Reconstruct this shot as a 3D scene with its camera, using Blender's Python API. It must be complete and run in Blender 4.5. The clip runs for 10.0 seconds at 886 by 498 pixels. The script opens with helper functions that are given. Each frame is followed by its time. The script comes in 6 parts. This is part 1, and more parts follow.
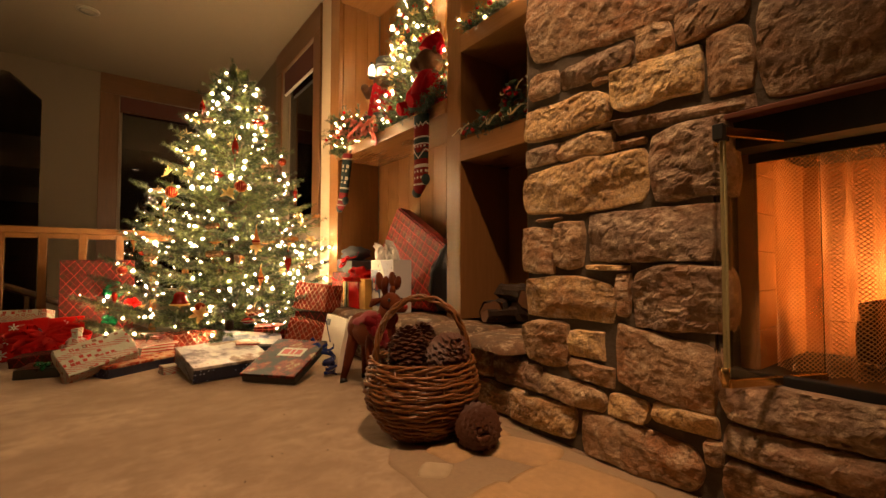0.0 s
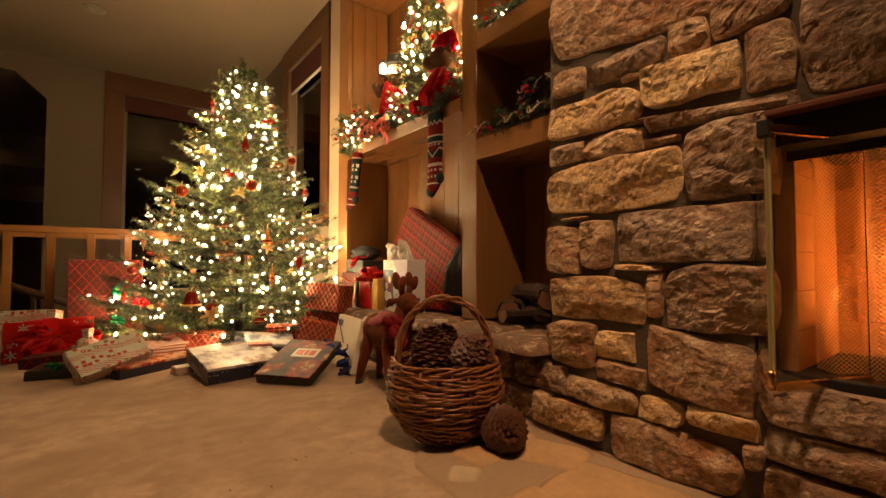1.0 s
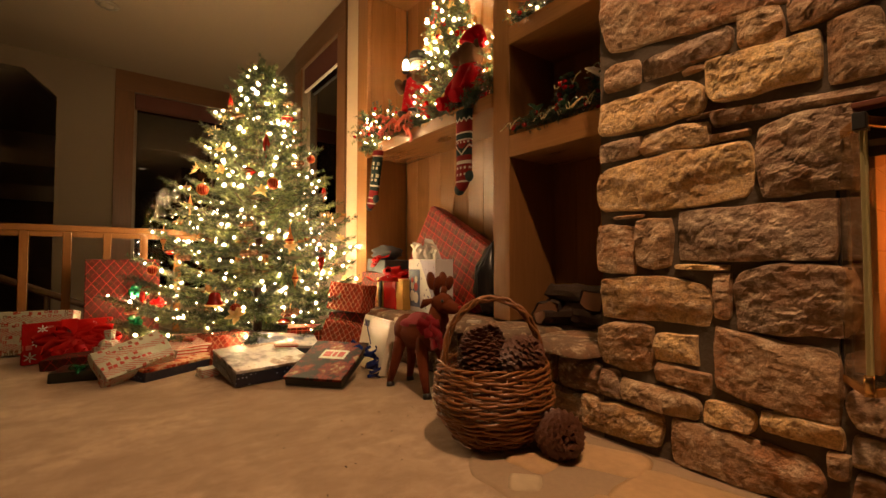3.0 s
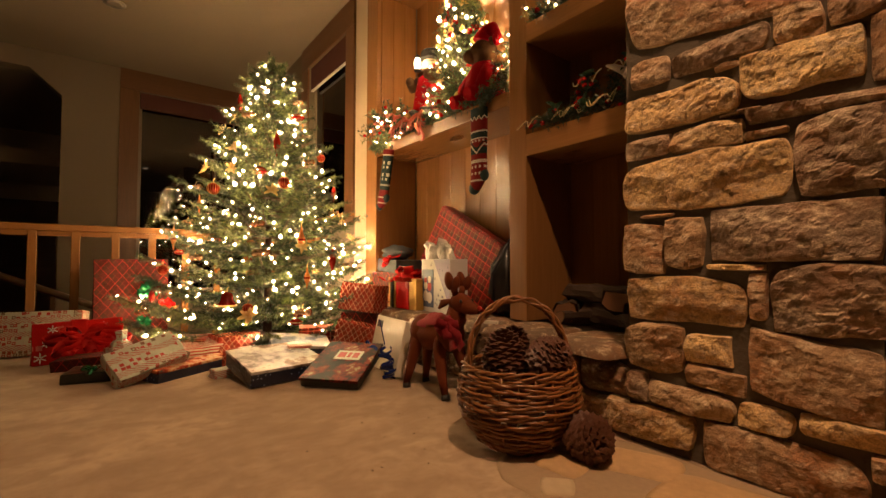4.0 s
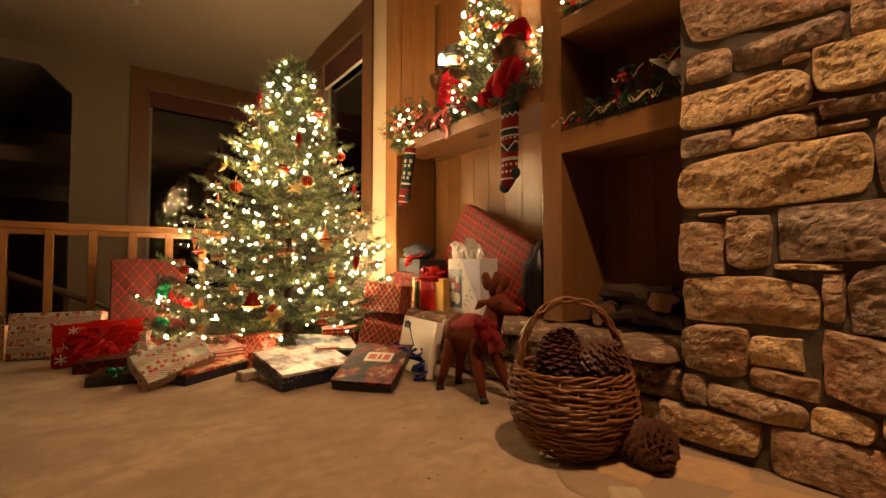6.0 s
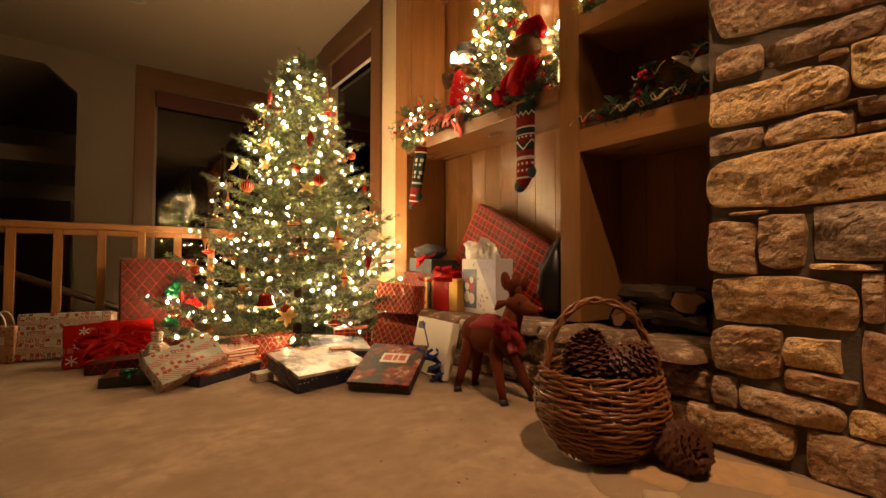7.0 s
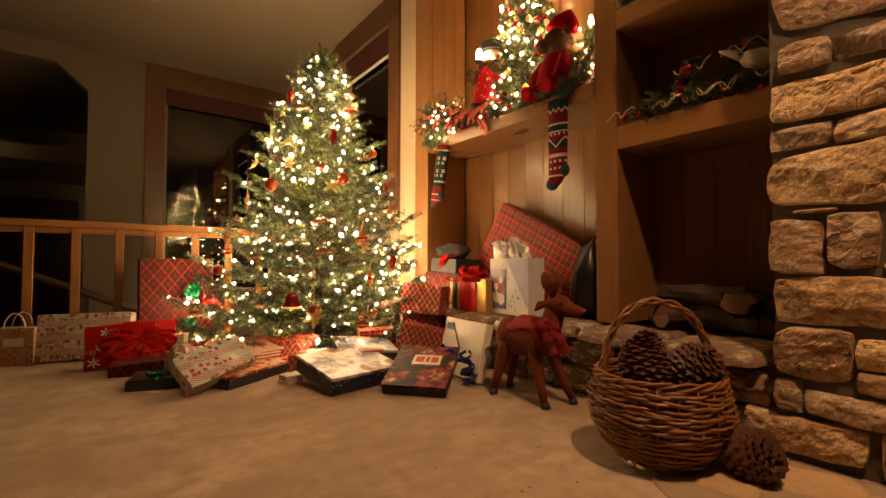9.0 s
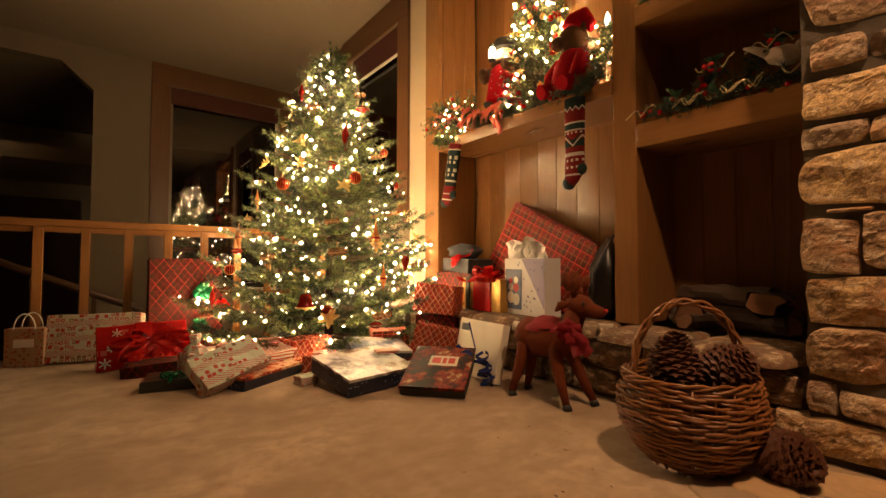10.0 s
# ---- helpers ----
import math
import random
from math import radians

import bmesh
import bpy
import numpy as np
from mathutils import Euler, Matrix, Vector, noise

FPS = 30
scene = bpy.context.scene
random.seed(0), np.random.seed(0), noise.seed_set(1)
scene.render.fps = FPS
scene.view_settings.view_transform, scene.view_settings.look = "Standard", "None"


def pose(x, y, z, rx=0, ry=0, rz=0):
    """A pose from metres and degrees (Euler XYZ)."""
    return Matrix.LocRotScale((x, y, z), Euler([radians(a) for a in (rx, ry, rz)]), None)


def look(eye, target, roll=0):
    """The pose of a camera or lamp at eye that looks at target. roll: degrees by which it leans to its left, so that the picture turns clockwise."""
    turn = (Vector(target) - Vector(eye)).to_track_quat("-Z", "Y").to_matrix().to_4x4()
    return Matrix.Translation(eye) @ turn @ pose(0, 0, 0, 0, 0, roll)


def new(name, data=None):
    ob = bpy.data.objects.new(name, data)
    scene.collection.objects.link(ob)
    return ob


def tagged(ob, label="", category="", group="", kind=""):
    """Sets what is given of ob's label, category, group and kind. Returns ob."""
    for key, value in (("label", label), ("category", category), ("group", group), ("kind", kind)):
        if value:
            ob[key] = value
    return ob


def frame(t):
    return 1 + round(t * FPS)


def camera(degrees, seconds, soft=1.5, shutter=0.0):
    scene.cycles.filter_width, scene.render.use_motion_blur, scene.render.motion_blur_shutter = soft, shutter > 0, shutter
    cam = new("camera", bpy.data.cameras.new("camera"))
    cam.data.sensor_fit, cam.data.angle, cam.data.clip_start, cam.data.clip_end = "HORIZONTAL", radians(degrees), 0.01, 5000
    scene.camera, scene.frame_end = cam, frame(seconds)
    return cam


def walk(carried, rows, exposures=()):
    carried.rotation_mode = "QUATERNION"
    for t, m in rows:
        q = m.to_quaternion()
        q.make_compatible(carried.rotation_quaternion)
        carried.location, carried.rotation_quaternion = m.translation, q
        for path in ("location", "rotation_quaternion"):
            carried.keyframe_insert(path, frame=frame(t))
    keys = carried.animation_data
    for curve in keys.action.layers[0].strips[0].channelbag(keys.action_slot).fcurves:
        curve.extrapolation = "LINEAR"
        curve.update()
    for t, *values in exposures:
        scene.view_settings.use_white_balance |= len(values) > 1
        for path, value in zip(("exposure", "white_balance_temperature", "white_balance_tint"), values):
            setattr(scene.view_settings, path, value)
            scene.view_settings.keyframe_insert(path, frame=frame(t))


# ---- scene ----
cam = camera(90.5, 10.0)
PATH = [
    (0, (0.1217, 0.0663, 0.6461), (1.3290, 1.6590, 0.7139), 0.1),
    (0.5, (0.0944, 0.1036, 0.6461), (1.3020, 1.6963, 0.7134), 0.1),
    (1, (0.0671, 0.1410, 0.6460), (1.2750, 1.7336, 0.7129), 0.1),
    (1.5, (0.0398, 0.1783, 0.6460), (1.2479, 1.7708, 0.7124), 0.1),
    (2, (0.0125, 0.2157, 0.6458), (1.2209, 1.8081, 0.7120), 0.1),
    (2.5, (-0.0148, 0.2530, 0.6457), (1.1938, 1.8453, 0.7115), 0.1),
    (4, (-0.0969, 0.3650, 0.6452), (1.1125, 1.9569, 0.7102), 0.1),
    (4.5, (-0.1243, 0.4023, 0.6450), (1.0853, 1.9940, 0.7098), 0.1),
    (5, (-0.1518, 0.4396, 0.6447), (1.0582, 2.0312, 0.7094), 0.1),
    (5.5, (-0.1792, 0.4770, 0.6445), (1.0310, 2.0683, 0.7091), 0.1),
    (7, (-0.2616, 0.5889, 0.6436), (0.9495, 2.1796, 0.7080), 0.1),
    (7.5, (-0.2891, 0.6262, 0.6432), (0.9223, 2.2166, 0.7076), 0.1),
    (8, (-0.3166, 0.6635, 0.6428), (0.8950, 2.2537, 0.7073), 0.1),
    (8.5, (-0.3442, 0.7008, 0.6424), (0.8678, 2.2907, 0.7070), 0.1),
    (9, (-0.3717, 0.7380, 0.6420), (0.8405, 2.3277, 0.7067), 0.1),
    (9.5, (-0.3993, 0.7753, 0.6416), (0.8133, 2.3647, 0.7064), 0.1),
    (10, (-0.4269, 0.8126, 0.6411), (0.7860, 2.4017, 0.7061), 0.1),
]
walk(cam, [(t, look(eye, target, roll)) for t, eye, target, roll in PATH])

# ---- light ----
world = bpy.data.worlds.new("night")
scene.world = world
world.use_nodes = True
world.node_tree.nodes["Background"].inputs[0].default_value = (0.012, 0.014, 0.022, 1)
world.node_tree.nodes["Background"].inputs[1].default_value = 0.25


def lamp(name, kind, place, power, colour, size=0.05, target=None, spread=None):
    data = bpy.data.lights.new(name, kind)
    data.energy, data.color = power, colour
    if kind == "SPOT":
        data.spot_size, data.spot_blend, data.shadow_soft_size = radians(spread), 0.85, size
    else:
        data.shadow_soft_size = size
    ob = new(name, data)
    ob.matrix_world = look(place, target) if target else pose(*place)
    return ob


CAN = (0.62, 0.45, 3.19)
lamp("ceiling_can_light", "SPOT", (CAN[0], CAN[1], 3.17), 320, (1.0, 0.578, 0.295), 0.06, (0.92, 1.75, 0), 71)
CAN_B = (-0.75, 0.75, 3.19)
lamp("ceiling_can_light", "SPOT", (CAN_B[0], CAN_B[1], 3.17), 8, (1.0, 0.585, 0.28), 0.06, (-0.2, 1.7, 0), 84)
lamp("fire_light", "POINT", (1.92, 0.20, 0.53), 19, (1.0, 0.38, 0.085), 0.07)
lamp("lantern_light", "POINT", (1.64, 2.93, 2.10), 2.6, (1.0, 0.72, 0.38), 0.03)
scene.view_settings.exposure = 0.0

# ---- materials ----
def rgb(c):
    return (*c, 1) if len(c) == 3 else c


class Nodes:
    """A small wrapper round a material's node tree."""

    def __init__(self, name):
        self.m = bpy.data.materials.new(name)
        self.m.use_nodes = True
        self.t = self.m.node_tree
        self.b = self.t.nodes["Principled BSDF"]
        self.coord = self.t.nodes.new("ShaderNodeTexCoord").outputs["Object"]

    def node(self, kind, **inputs):
        n = self.t.nodes.new(kind)
        for key, value in inputs.items():
            key = key.replace("_", " ")
            self.put(n.inputs[key], value)
        return n

    def put(self, socket, value):
        if isinstance(value, bpy.types.NodeSocket):
            self.t.links.new(value, socket)
        elif value is not None:
            socket.default_value = value

    def math(self, op, a, b=None):
        n = self.t.nodes.new("ShaderNodeMath")
        n.operation = op
        self.put(n.inputs[0], a)
        if b is not None:
            self.put(n.inputs[1], b)
        return n.outputs[0]

    def noise(self, scale, detail=4, rough=0.6, stretch=(1, 1, 1), offset=0.0):
        mp = self.node("ShaderNodeMapping", Vector=self.coord, Scale=stretch, Location=(offset, offset * 0.7, offset * 0.3))
        n = self.node("ShaderNodeTexNoise", Vector=mp.outputs[0], Scale=scale, Detail=detail, Roughness=rough)
        return n.outputs["Fac"]

    def random(self):
        return self.t.nodes.new("ShaderNodeObjectInfo").outputs["Random"]

    def ramp(self, fac, stops):
        n = self.t.nodes.new("ShaderNodeValToRGB")
        self.put(n.inputs[0], fac)
        e = n.color_ramp.elements
        while len(e) < len(stops):
            e.new(0.5)
        for el, (pos, col) in zip(e, stops):
            el.position, el.color = pos, rgb(col)
        return n.outputs[0]

    def mix(self, fac, a, b, mode="MIX"):
        n = self.t.nodes.new("ShaderNodeMix")
        n.data_type, n.blend_type = "RGBA", mode
        self.put(n.inputs[0], fac)
        self.put(n.inputs[6], rgb(a) if isinstance(a, tuple) else a)
        self.put(n.inputs[7], rgb(b) if isinstance(b, tuple) else b)
        return n.outputs[2]

    def axes(self):
        n = self.node("ShaderNodeSeparateXYZ", Vector=self.coord)
        return n.outputs

    def lines(self, value, period, width):
        """1 on thin lines that repeat along value."""
        f = self.math("FRACT", self.math("MULTIPLY", value, 1.0 / period))
        return self.math("LESS_THAN", f, width)

    def bump(self, height, strength=0.3, distance=0.01):
        n = self.node("ShaderNodeBump", Height=height, Strength=strength, Distance=distance)
        self.put(self.b.inputs["Normal"], n.outputs[0])

    def done(self, colour, rough=0.6, metal=0.0, spec=0.5):
        self.put(self.b.inputs["Base Color"], rgb(colour) if isinstance(colour, tuple) else colour)
        self.put(self.b.inputs["Roughness"], rough)
        self.b.inputs["Metallic"].default_value = metal
        self.b.inputs["Specular IOR Level"].default_value = spec
        return self.m


def plain(name, colour, rough=0.6, metal=0.0, scale=30, vary=0.25, bump=0.15, spec=0.5, coarse=4):
    n = Nodes(name)
    a, b = n.noise(scale), n.noise(coarse, 2, offset=3.1)
    dark = tuple(c * (1 - vary) for c in colour)
    col = n.mix(n.math("MULTIPLY", n.math("ADD", a, b), 0.5), dark, tuple(min(1, c * (1 + vary)) for c in colour))
    if bump:
        n.bump(a, bump, 0.004)
    return n.done(col, n.math("ADD", rough - 0.08, n.math("MULTIPLY", b, 0.16)), metal, spec)


def wood(name, colour, rough=0.4, along="z", bump=0.1, vary=0.35):
    n = Nodes(name)
    st = {"x": (0.06, 1, 1), "y": (1, 0.06, 1), "z": (1, 1, 0.06)}[along]
    grain = n.noise(60, 4, 0.65, st)
    broad = n.noise(5, 2, 0.5, st, 2.0)
    knots = n.noise(3.0, 1, 0.4, tuple(max(0.5, s) for s in st), 7.0)
    col = n.mix(grain, tuple(c * (1 - vary) for c in colour), tuple(c * (1 + vary * 0.6) for c in colour))
    col = n.mix(n.math("MULTIPLY", broad, 0.55), col, tuple(c * 0.62 for c in colour))
    col = n.mix(n.ramp(knots, [(0.70, (0, 0, 0)), (0.76, (0.75, 0.75, 0.75))]), col, tuple(c * 0.35 for c in colour))
    tone = n.math("ADD", 0.82, n.math("MULTIPLY", n.random(), 0.3))
    hsv = n.node("ShaderNodeHueSaturation", Value=tone, Color=col)
    n.bump(grain, bump, 0.003)
    return n.done(hsv.outputs[0], n.math("ADD", rough - 0.1, n.math("MULTIPLY", broad, 0.22)))


def carpet_material():
    n = Nodes("beige_carpet")
    fine, pile = n.noise(420, 2, 0.7), n.noise(34, 4, 0.7, offset=2)
    tread, broad = n.noise(7.5, 4, 0.6, (1.0, 1.25, 1)), n.noise(2.2, 3, 0.55, offset=4)
    col = n.mix(n.ramp(broad, [(0.35, (0, 0, 0)), (0.65, (1, 1, 1))]), (0.36, 0.245, 0.155), (0.52, 0.38, 0.258))
    col = n.mix(n.ramp(tread, [(0.40, (0.62, 0.62, 0.62)), (0.56, (0, 0, 0))]), col, (0.285, 0.188, 0.116))
    col = n.mix(n.ramp(pile, [(0.42, (0.3, 0.3, 0.3)), (0.55, (0, 0, 0))]), col, (0.27, 0.18, 0.115))
    col = n.mix(n.math("MULTIPLY", fine, 0.35), col, (0.25, 0.19, 0.13))
    height = n.math("ADD", n.math("MULTIPLY", fine, 0.3), n.math("ADD", n.math("MULTIPLY", pile, 0.5), n.math("MULTIPLY", tread, 1.2)))
    n.bump(height, 0.6, 0.012)
    n.b.inputs["Sheen Weight"].default_value = 0.25
    return n.done(col, 0.95, 0, 0.1)


def stone_material(name="field_stone", tones=None, stain=0.7, dark=0.72):
    n = Nodes(name)
    r = n.random()
    base = n.ramp(r, [(0.0, (0.47, 0.30, 0.15)), (0.15, (0.30, 0.215, 0.15)), (0.3, (0.72, 0.50, 0.22)), (0.45, (0.40, 0.29, 0.20)),
                      (0.6, (0.55, 0.38, 0.21)), (0.75, (0.26, 0.18, 0.125)), (0.88, (0.70, 0.50, 0.27)), (1.0, (0.42, 0.265, 0.14))])
    if tones:
        base = n.mix(r, tones[0], tones[1])
    seed = n.math("MULTIPLY", r, 37.0)
    shift = n.node("ShaderNodeCombineXYZ", X=seed, Y=seed, Z=seed)
    moved = n.node("ShaderNodeVectorMath")
    moved.operation = "ADD"
    n.t.links.new(n.coord, moved.inputs[0])
    n.t.links.new(shift.outputs[0], moved.inputs[1])
    n.coord = moved.outputs[0]
    grain, mid, blot = n.noise(170, 3, 0.7), n.noise(42, 5, 0.66), n.noise(6, 4, 0.6, offset=5)
    bed = n.noise(9, 5, 0.62, (1, 0.8, 3.2), offset=8)
    dim = lambda x: (x, x, x)
    # iron stains, dark bedding streaks, pale split grain
    col = n.mix(n.ramp(blot, [(0.42, dim(0)), (0.66, dim(stain))]), base, (0.40, 0.175, 0.075))
    col = n.mix(n.ramp(bed, [(0.52, dim(0)), (0.66, dim(dark))]), col, (0.125, 0.082, 0.058))
    col = n.mix(n.ramp(n.noise(20, 5, 0.7, (1, 0.8, 1.6), offset=11), [(0.51, dim(0)), (0.63, dim(0.72))]), col, (0.72, 0.57, 0.40))
    col = n.mix(n.ramp(mid, [(0.34, dim(0.75)), (0.50, dim(0))]), col, (0.15, 0.09, 0.058))
    col = n.mix(n.ramp(grain, [(0.36, dim(0.5)), (0.54, dim(0))]), col, (0.21, 0.14, 0.09))
    split = n.node("ShaderNodeTexNoise", Vector=n.coord, Scale=26.0, Detail=5.0, Roughness=0.6)
    split.noise_type = "RIDGED_MULTIFRACTAL"
    h = n.math("ADD", n.math("MULTIPLY", grain, 0.22), n.math("MULTIPLY", mid, 0.8))
    h = n.math("ADD", h, n.math("MULTIPLY", split.outputs["Fac"], 0.5))
    n.bump(h, 1.0, 0.010)
    return n.done(col, 0.80, 0, 0.3)


def emit(name, colour, strength):
    n = Nodes(name)
    n.b.inputs["Emission Color"].default_value = rgb(colour)
    n.b.inputs["Emission Strength"].default_value = strength
    return n.done(tuple(c * 0.8 for c in colour), 0.3)


def glass(name, colour=(1, 1, 1), rough=0.0, ior=1.5):
    n = Nodes(name)
    n.b.inputs["Transmission Weight"].default_value = 1.0
    n.b.inputs["IOR"].default_value = ior
    return n.done(colour, rough)


def wrap_plaid(name, base, line, thin, period=0.06, rough=0.3, diagonal=False, dark=(0.03, 0.035, 0.015), line_w=0.07, crumple=0.35, rot=None):
    """Printed tartan paper: broad bands and thin crossed lines."""
    n = Nodes(name)
    x, y, z = n.axes()
    if rot is not None:
        c, s, w = math.cos(radians(rot)), math.sin(radians(rot)), n.math("ADD", x, y)
        u = n.math("ADD", n.math("MULTIPLY", w, c), n.math("MULTIPLY", z, s))
        v = n.math("SUBTRACT", n.math("MULTIPLY", z, c), n.math("MULTIPLY", w, s))
    elif diagonal:
        u, v = n.math("ADD", n.math("ADD", x, y), n.math("MULTIPLY", z, 0.75)), n.math("SUBTRACT", n.math("ADD", x, y), n.math("MULTIPLY", z, 0.75))
    else:
        u, v = n.math("ADD", x, n.math("MULTIPLY", y, 0.93)), n.math("ADD", z, n.math("MULTIPLY", y, 0.31))
    band = n.math("MULTIPLY", n.math("ADD", n.lines(u, period, 0.45), n.lines(v, period, 0.45)), 0.25 if diagonal else 0.36)
    col = n.mix(band, base, dark)
    col = n.mix(n.math("MULTIPLY", n.math("MAXIMUM", n.lines(u, period, line_w), n.lines(v, period, line_w)), 0.9), col, line)
    col = n.mix(n.math("MULTIPLY", n.math("MAXIMUM", n.lines(n.math("ADD", u, period * 0.5), period, 0.035), n.lines(n.math("ADD", v, period * 0.5), period, 0.035)), 0.8), col, thin)
    crease = n.noise(16, 4, 0.7)
    n.bump(crease, crumple, 0.02)
    return n.done(col, rough, 0, 0.5 if crumple > 0.5 else 0.2)


def wrap_print(name, base, inks, cell=0.035, rough=0.4, stripe=None, fill=0.42, size=0.30):
    """Printed paper with small motifs in loose rows, and bands of candy stripes between."""
    n = Nodes(name)
    v = n.node("ShaderNodeTexVoronoi", Vector=n.coord, Scale=1.0 / cell)
    v.inputs["Randomness"].default_value = 0.55
    v.distance = "CHEBYCHEV"
    pick = n.node("ShaderNodeSeparateColor", Color=v.outputs["Color"])
    ink = n.ramp(pick.outputs[0], [((i + 0.5) / len(inks), c) for i, c in enumerate(inks)])
    near = v.outputs["Distance"]
    spot = n.math("MULTIPLY", n.math("LESS_THAN", near, size), n.math("LESS_THAN", pick.outputs[1], fill))
    hole = n.math("MULTIPLY", n.math("LESS_THAN", near, size * 0.45), n.math("GREATER_THAN", pick.outputs[2], 0.35))
    spot = n.math("MULTIPLY", spot, n.math("SUBTRACT", 1.0, hole))
    if stripe:
        x, y, z = n.axes()
        across = n.math("ADD", z, n.math("MULTIPLY", y, 0.7))
        s = n.lines(n.math("ADD", n.math("MULTIPLY", x, 0.55), across), 0.0125, 0.38)
        zone = n.lines(n.math("ADD", across, n.math("MULTIPLY", n.noise(5, 1, 0.5), 0.03)), 0.092, 0.36)
        col = n.mix(n.math("MULTIPLY", spot, n.math("SUBTRACT", 1.0, zone)), base, ink)
        col = n.mix(n.math("MULTIPLY", s, zone), col, stripe)
    else:
        col = n.mix(spot, base, ink)
    n.bump(n.noise(13, 4, 0.7), 0.45, 0.015)
    return n.done(col, rough, 0, 0.5)


def wrap_picture(name, stops, scale=9, rough=0.27, gloss=0.6):
    """A glossy printed lid: soft patches of colour."""
    n = Nodes(name)
    a = n.noise(scale, 5, 0.62, (1, 1, 1))
    b = n.noise(scale * 3.1, 3, 0.6, offset=4)
    col = n.ramp(n.math("ADD", n.math("MULTIPLY", a, 0.8), n.math("MULTIPLY", b, 0.2)), stops)
    n.bump(n.noise(5, 2, 0.5), 0.12, 0.01)
    return n.done(col, rough, 0, gloss)


M = {}
M["carpet"] = carpet_material()
M["stone"] = stone_material()
M["stone_ochre"] = stone_material("ochre_stone", ((0.86, 0.62, 0.30), (0.72, 0.50, 0.24)), 0.40, 0.35)
M["stone_grey"] = stone_material("grey_stone", ((0.36, 0.275, 0.205), (0.25, 0.185, 0.135)), 0.5, 0.6)
M["stone_brown"] = stone_material("brown_stone", ((0.46, 0.31, 0.18), (0.36, 0.23, 0.135)), 0.75, 0.75)
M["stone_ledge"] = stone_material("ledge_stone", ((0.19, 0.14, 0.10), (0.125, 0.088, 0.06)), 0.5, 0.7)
M["flag_pale"] = plain("pale_flagstone", (0.46, 0.36, 0.235), 0.8, scale=30, bump=0.7, vary=0.3, coarse=9)
M["flag"] = plain("ochre_flagstone", (0.44, 0.285, 0.145), 0.75, scale=34, bump=0.7, vary=0.45, coarse=6)
M["mortar"] = plain("grey_mortar", (0.092, 0.071, 0.051), 0.95, scale=70, bump=0.7, vary=0.4, coarse=12)
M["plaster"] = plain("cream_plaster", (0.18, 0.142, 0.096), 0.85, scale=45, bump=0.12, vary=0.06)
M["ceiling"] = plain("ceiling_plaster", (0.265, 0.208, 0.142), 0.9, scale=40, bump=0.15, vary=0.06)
for ax in "xyz":
    M["pine_" + ax] = wood("honey_pine_" + ax, (0.285, 0.132, 0.045), 0.22, ax)
for ax in "xz":
    M["brown_" + ax] = wood("brown_casing_" + ax, (0.165, 0.073, 0.028), 0.4, ax)
M["dark_wood"] = wood("dark_stained_wood", (0.09, 0.045, 0.02), 0.45, "x")
M["blind"] = plain("dark_red_blind", (0.075, 0.02, 0.014), 0.8, scale=90, bump=0.3)
M["white_paint"] = plain("white_paint", (0.72, 0.68, 0.60), 0.5, bump=0.03, vary=0.05)
# paler copy of the plaster: the far room's faint light is in the colour
M["far_cream_lit"] = plain("far_cream_lightened", (0.52, 0.43, 0.31), 0.85, scale=45, bump=0.1, vary=0.06)
M["sash"] = plain("dull_sash_paint", (0.20, 0.15, 0.10), 0.5, bump=0.05, vary=0.1)
M["trim_cream"] = plain("cream_trim_paint", (0.50, 0.39, 0.26), 0.4, bump=0.05, vary=0.08)
M["glass"] = glass("window_glass", (0.03, 0.03, 0.035), ior=1.8)
M["glass_edge"] = plain("polished_glass_edge", (0.36, 0.31, 0.15), 0.2, bump=0, vary=0.2)
M["door_glass"] = glass("bronze_glass", (1.0, 0.86, 0.66))
M["night"] = plain("night_garden", (0.006, 0.006, 0.008), 1.0, bump=0)
M["soot"] = plain("sooty_iron", (0.006, 0.005, 0.0045), 0.75, bump=0.3)
M["firebrick"] = plain("fire_brick", (0.36, 0.195, 0.092), 0.9, scale=40, bump=0.5, vary=0.4, coarse=7)
M["brass"] = plain("brass", (0.72, 0.46, 0.18), 0.22, 1.0, bump=0.02, vary=0.1)
M["bark"] = plain("bark", (0.034, 0.017, 0.009), 0.95, scale=70, bump=0.9, vary=0.4)
M["cut_wood"] = plain("cut_log_end", (0.15, 0.065, 0.027), 0.85, scale=60, bump=0.4)
M["ember"] = emit("flame", (1.0, 0.36, 0.06), 5.0)

# ---- building helpers ----
def link(name, bm, material, parent=None, smooth=False):
    mesh = bpy.data.meshes.new(name)
    bm.normal_update()
    bm.to_mesh(mesh)
    bm.free()
    for mt in material if isinstance(material, (list, tuple)) else [material]:
        mesh.materials.append(mt)
    if smooth:
        mesh.polygons.foreach_set("use_smooth", [True] * len(mesh.polygons))
    ob = new(name, mesh)
    ob.parent = parent
    return ob


def part(name, bm, material, parent, label="", smooth=False):
    ob = link(name, bm, material, parent, smooth)
    return tagged(ob, label)


def thing(name, label, category, m=None, group=""):
    ob = new(name)
    ob.empty_display_size = 0.05
    if m is not None:
        ob.matrix_basis = m
    return tagged(ob, label, category, group)


def structure(name, bm, material, label, category, smooth=False):
    return tagged(link(name, bm, material, None, smooth), label, category, kind="structure")


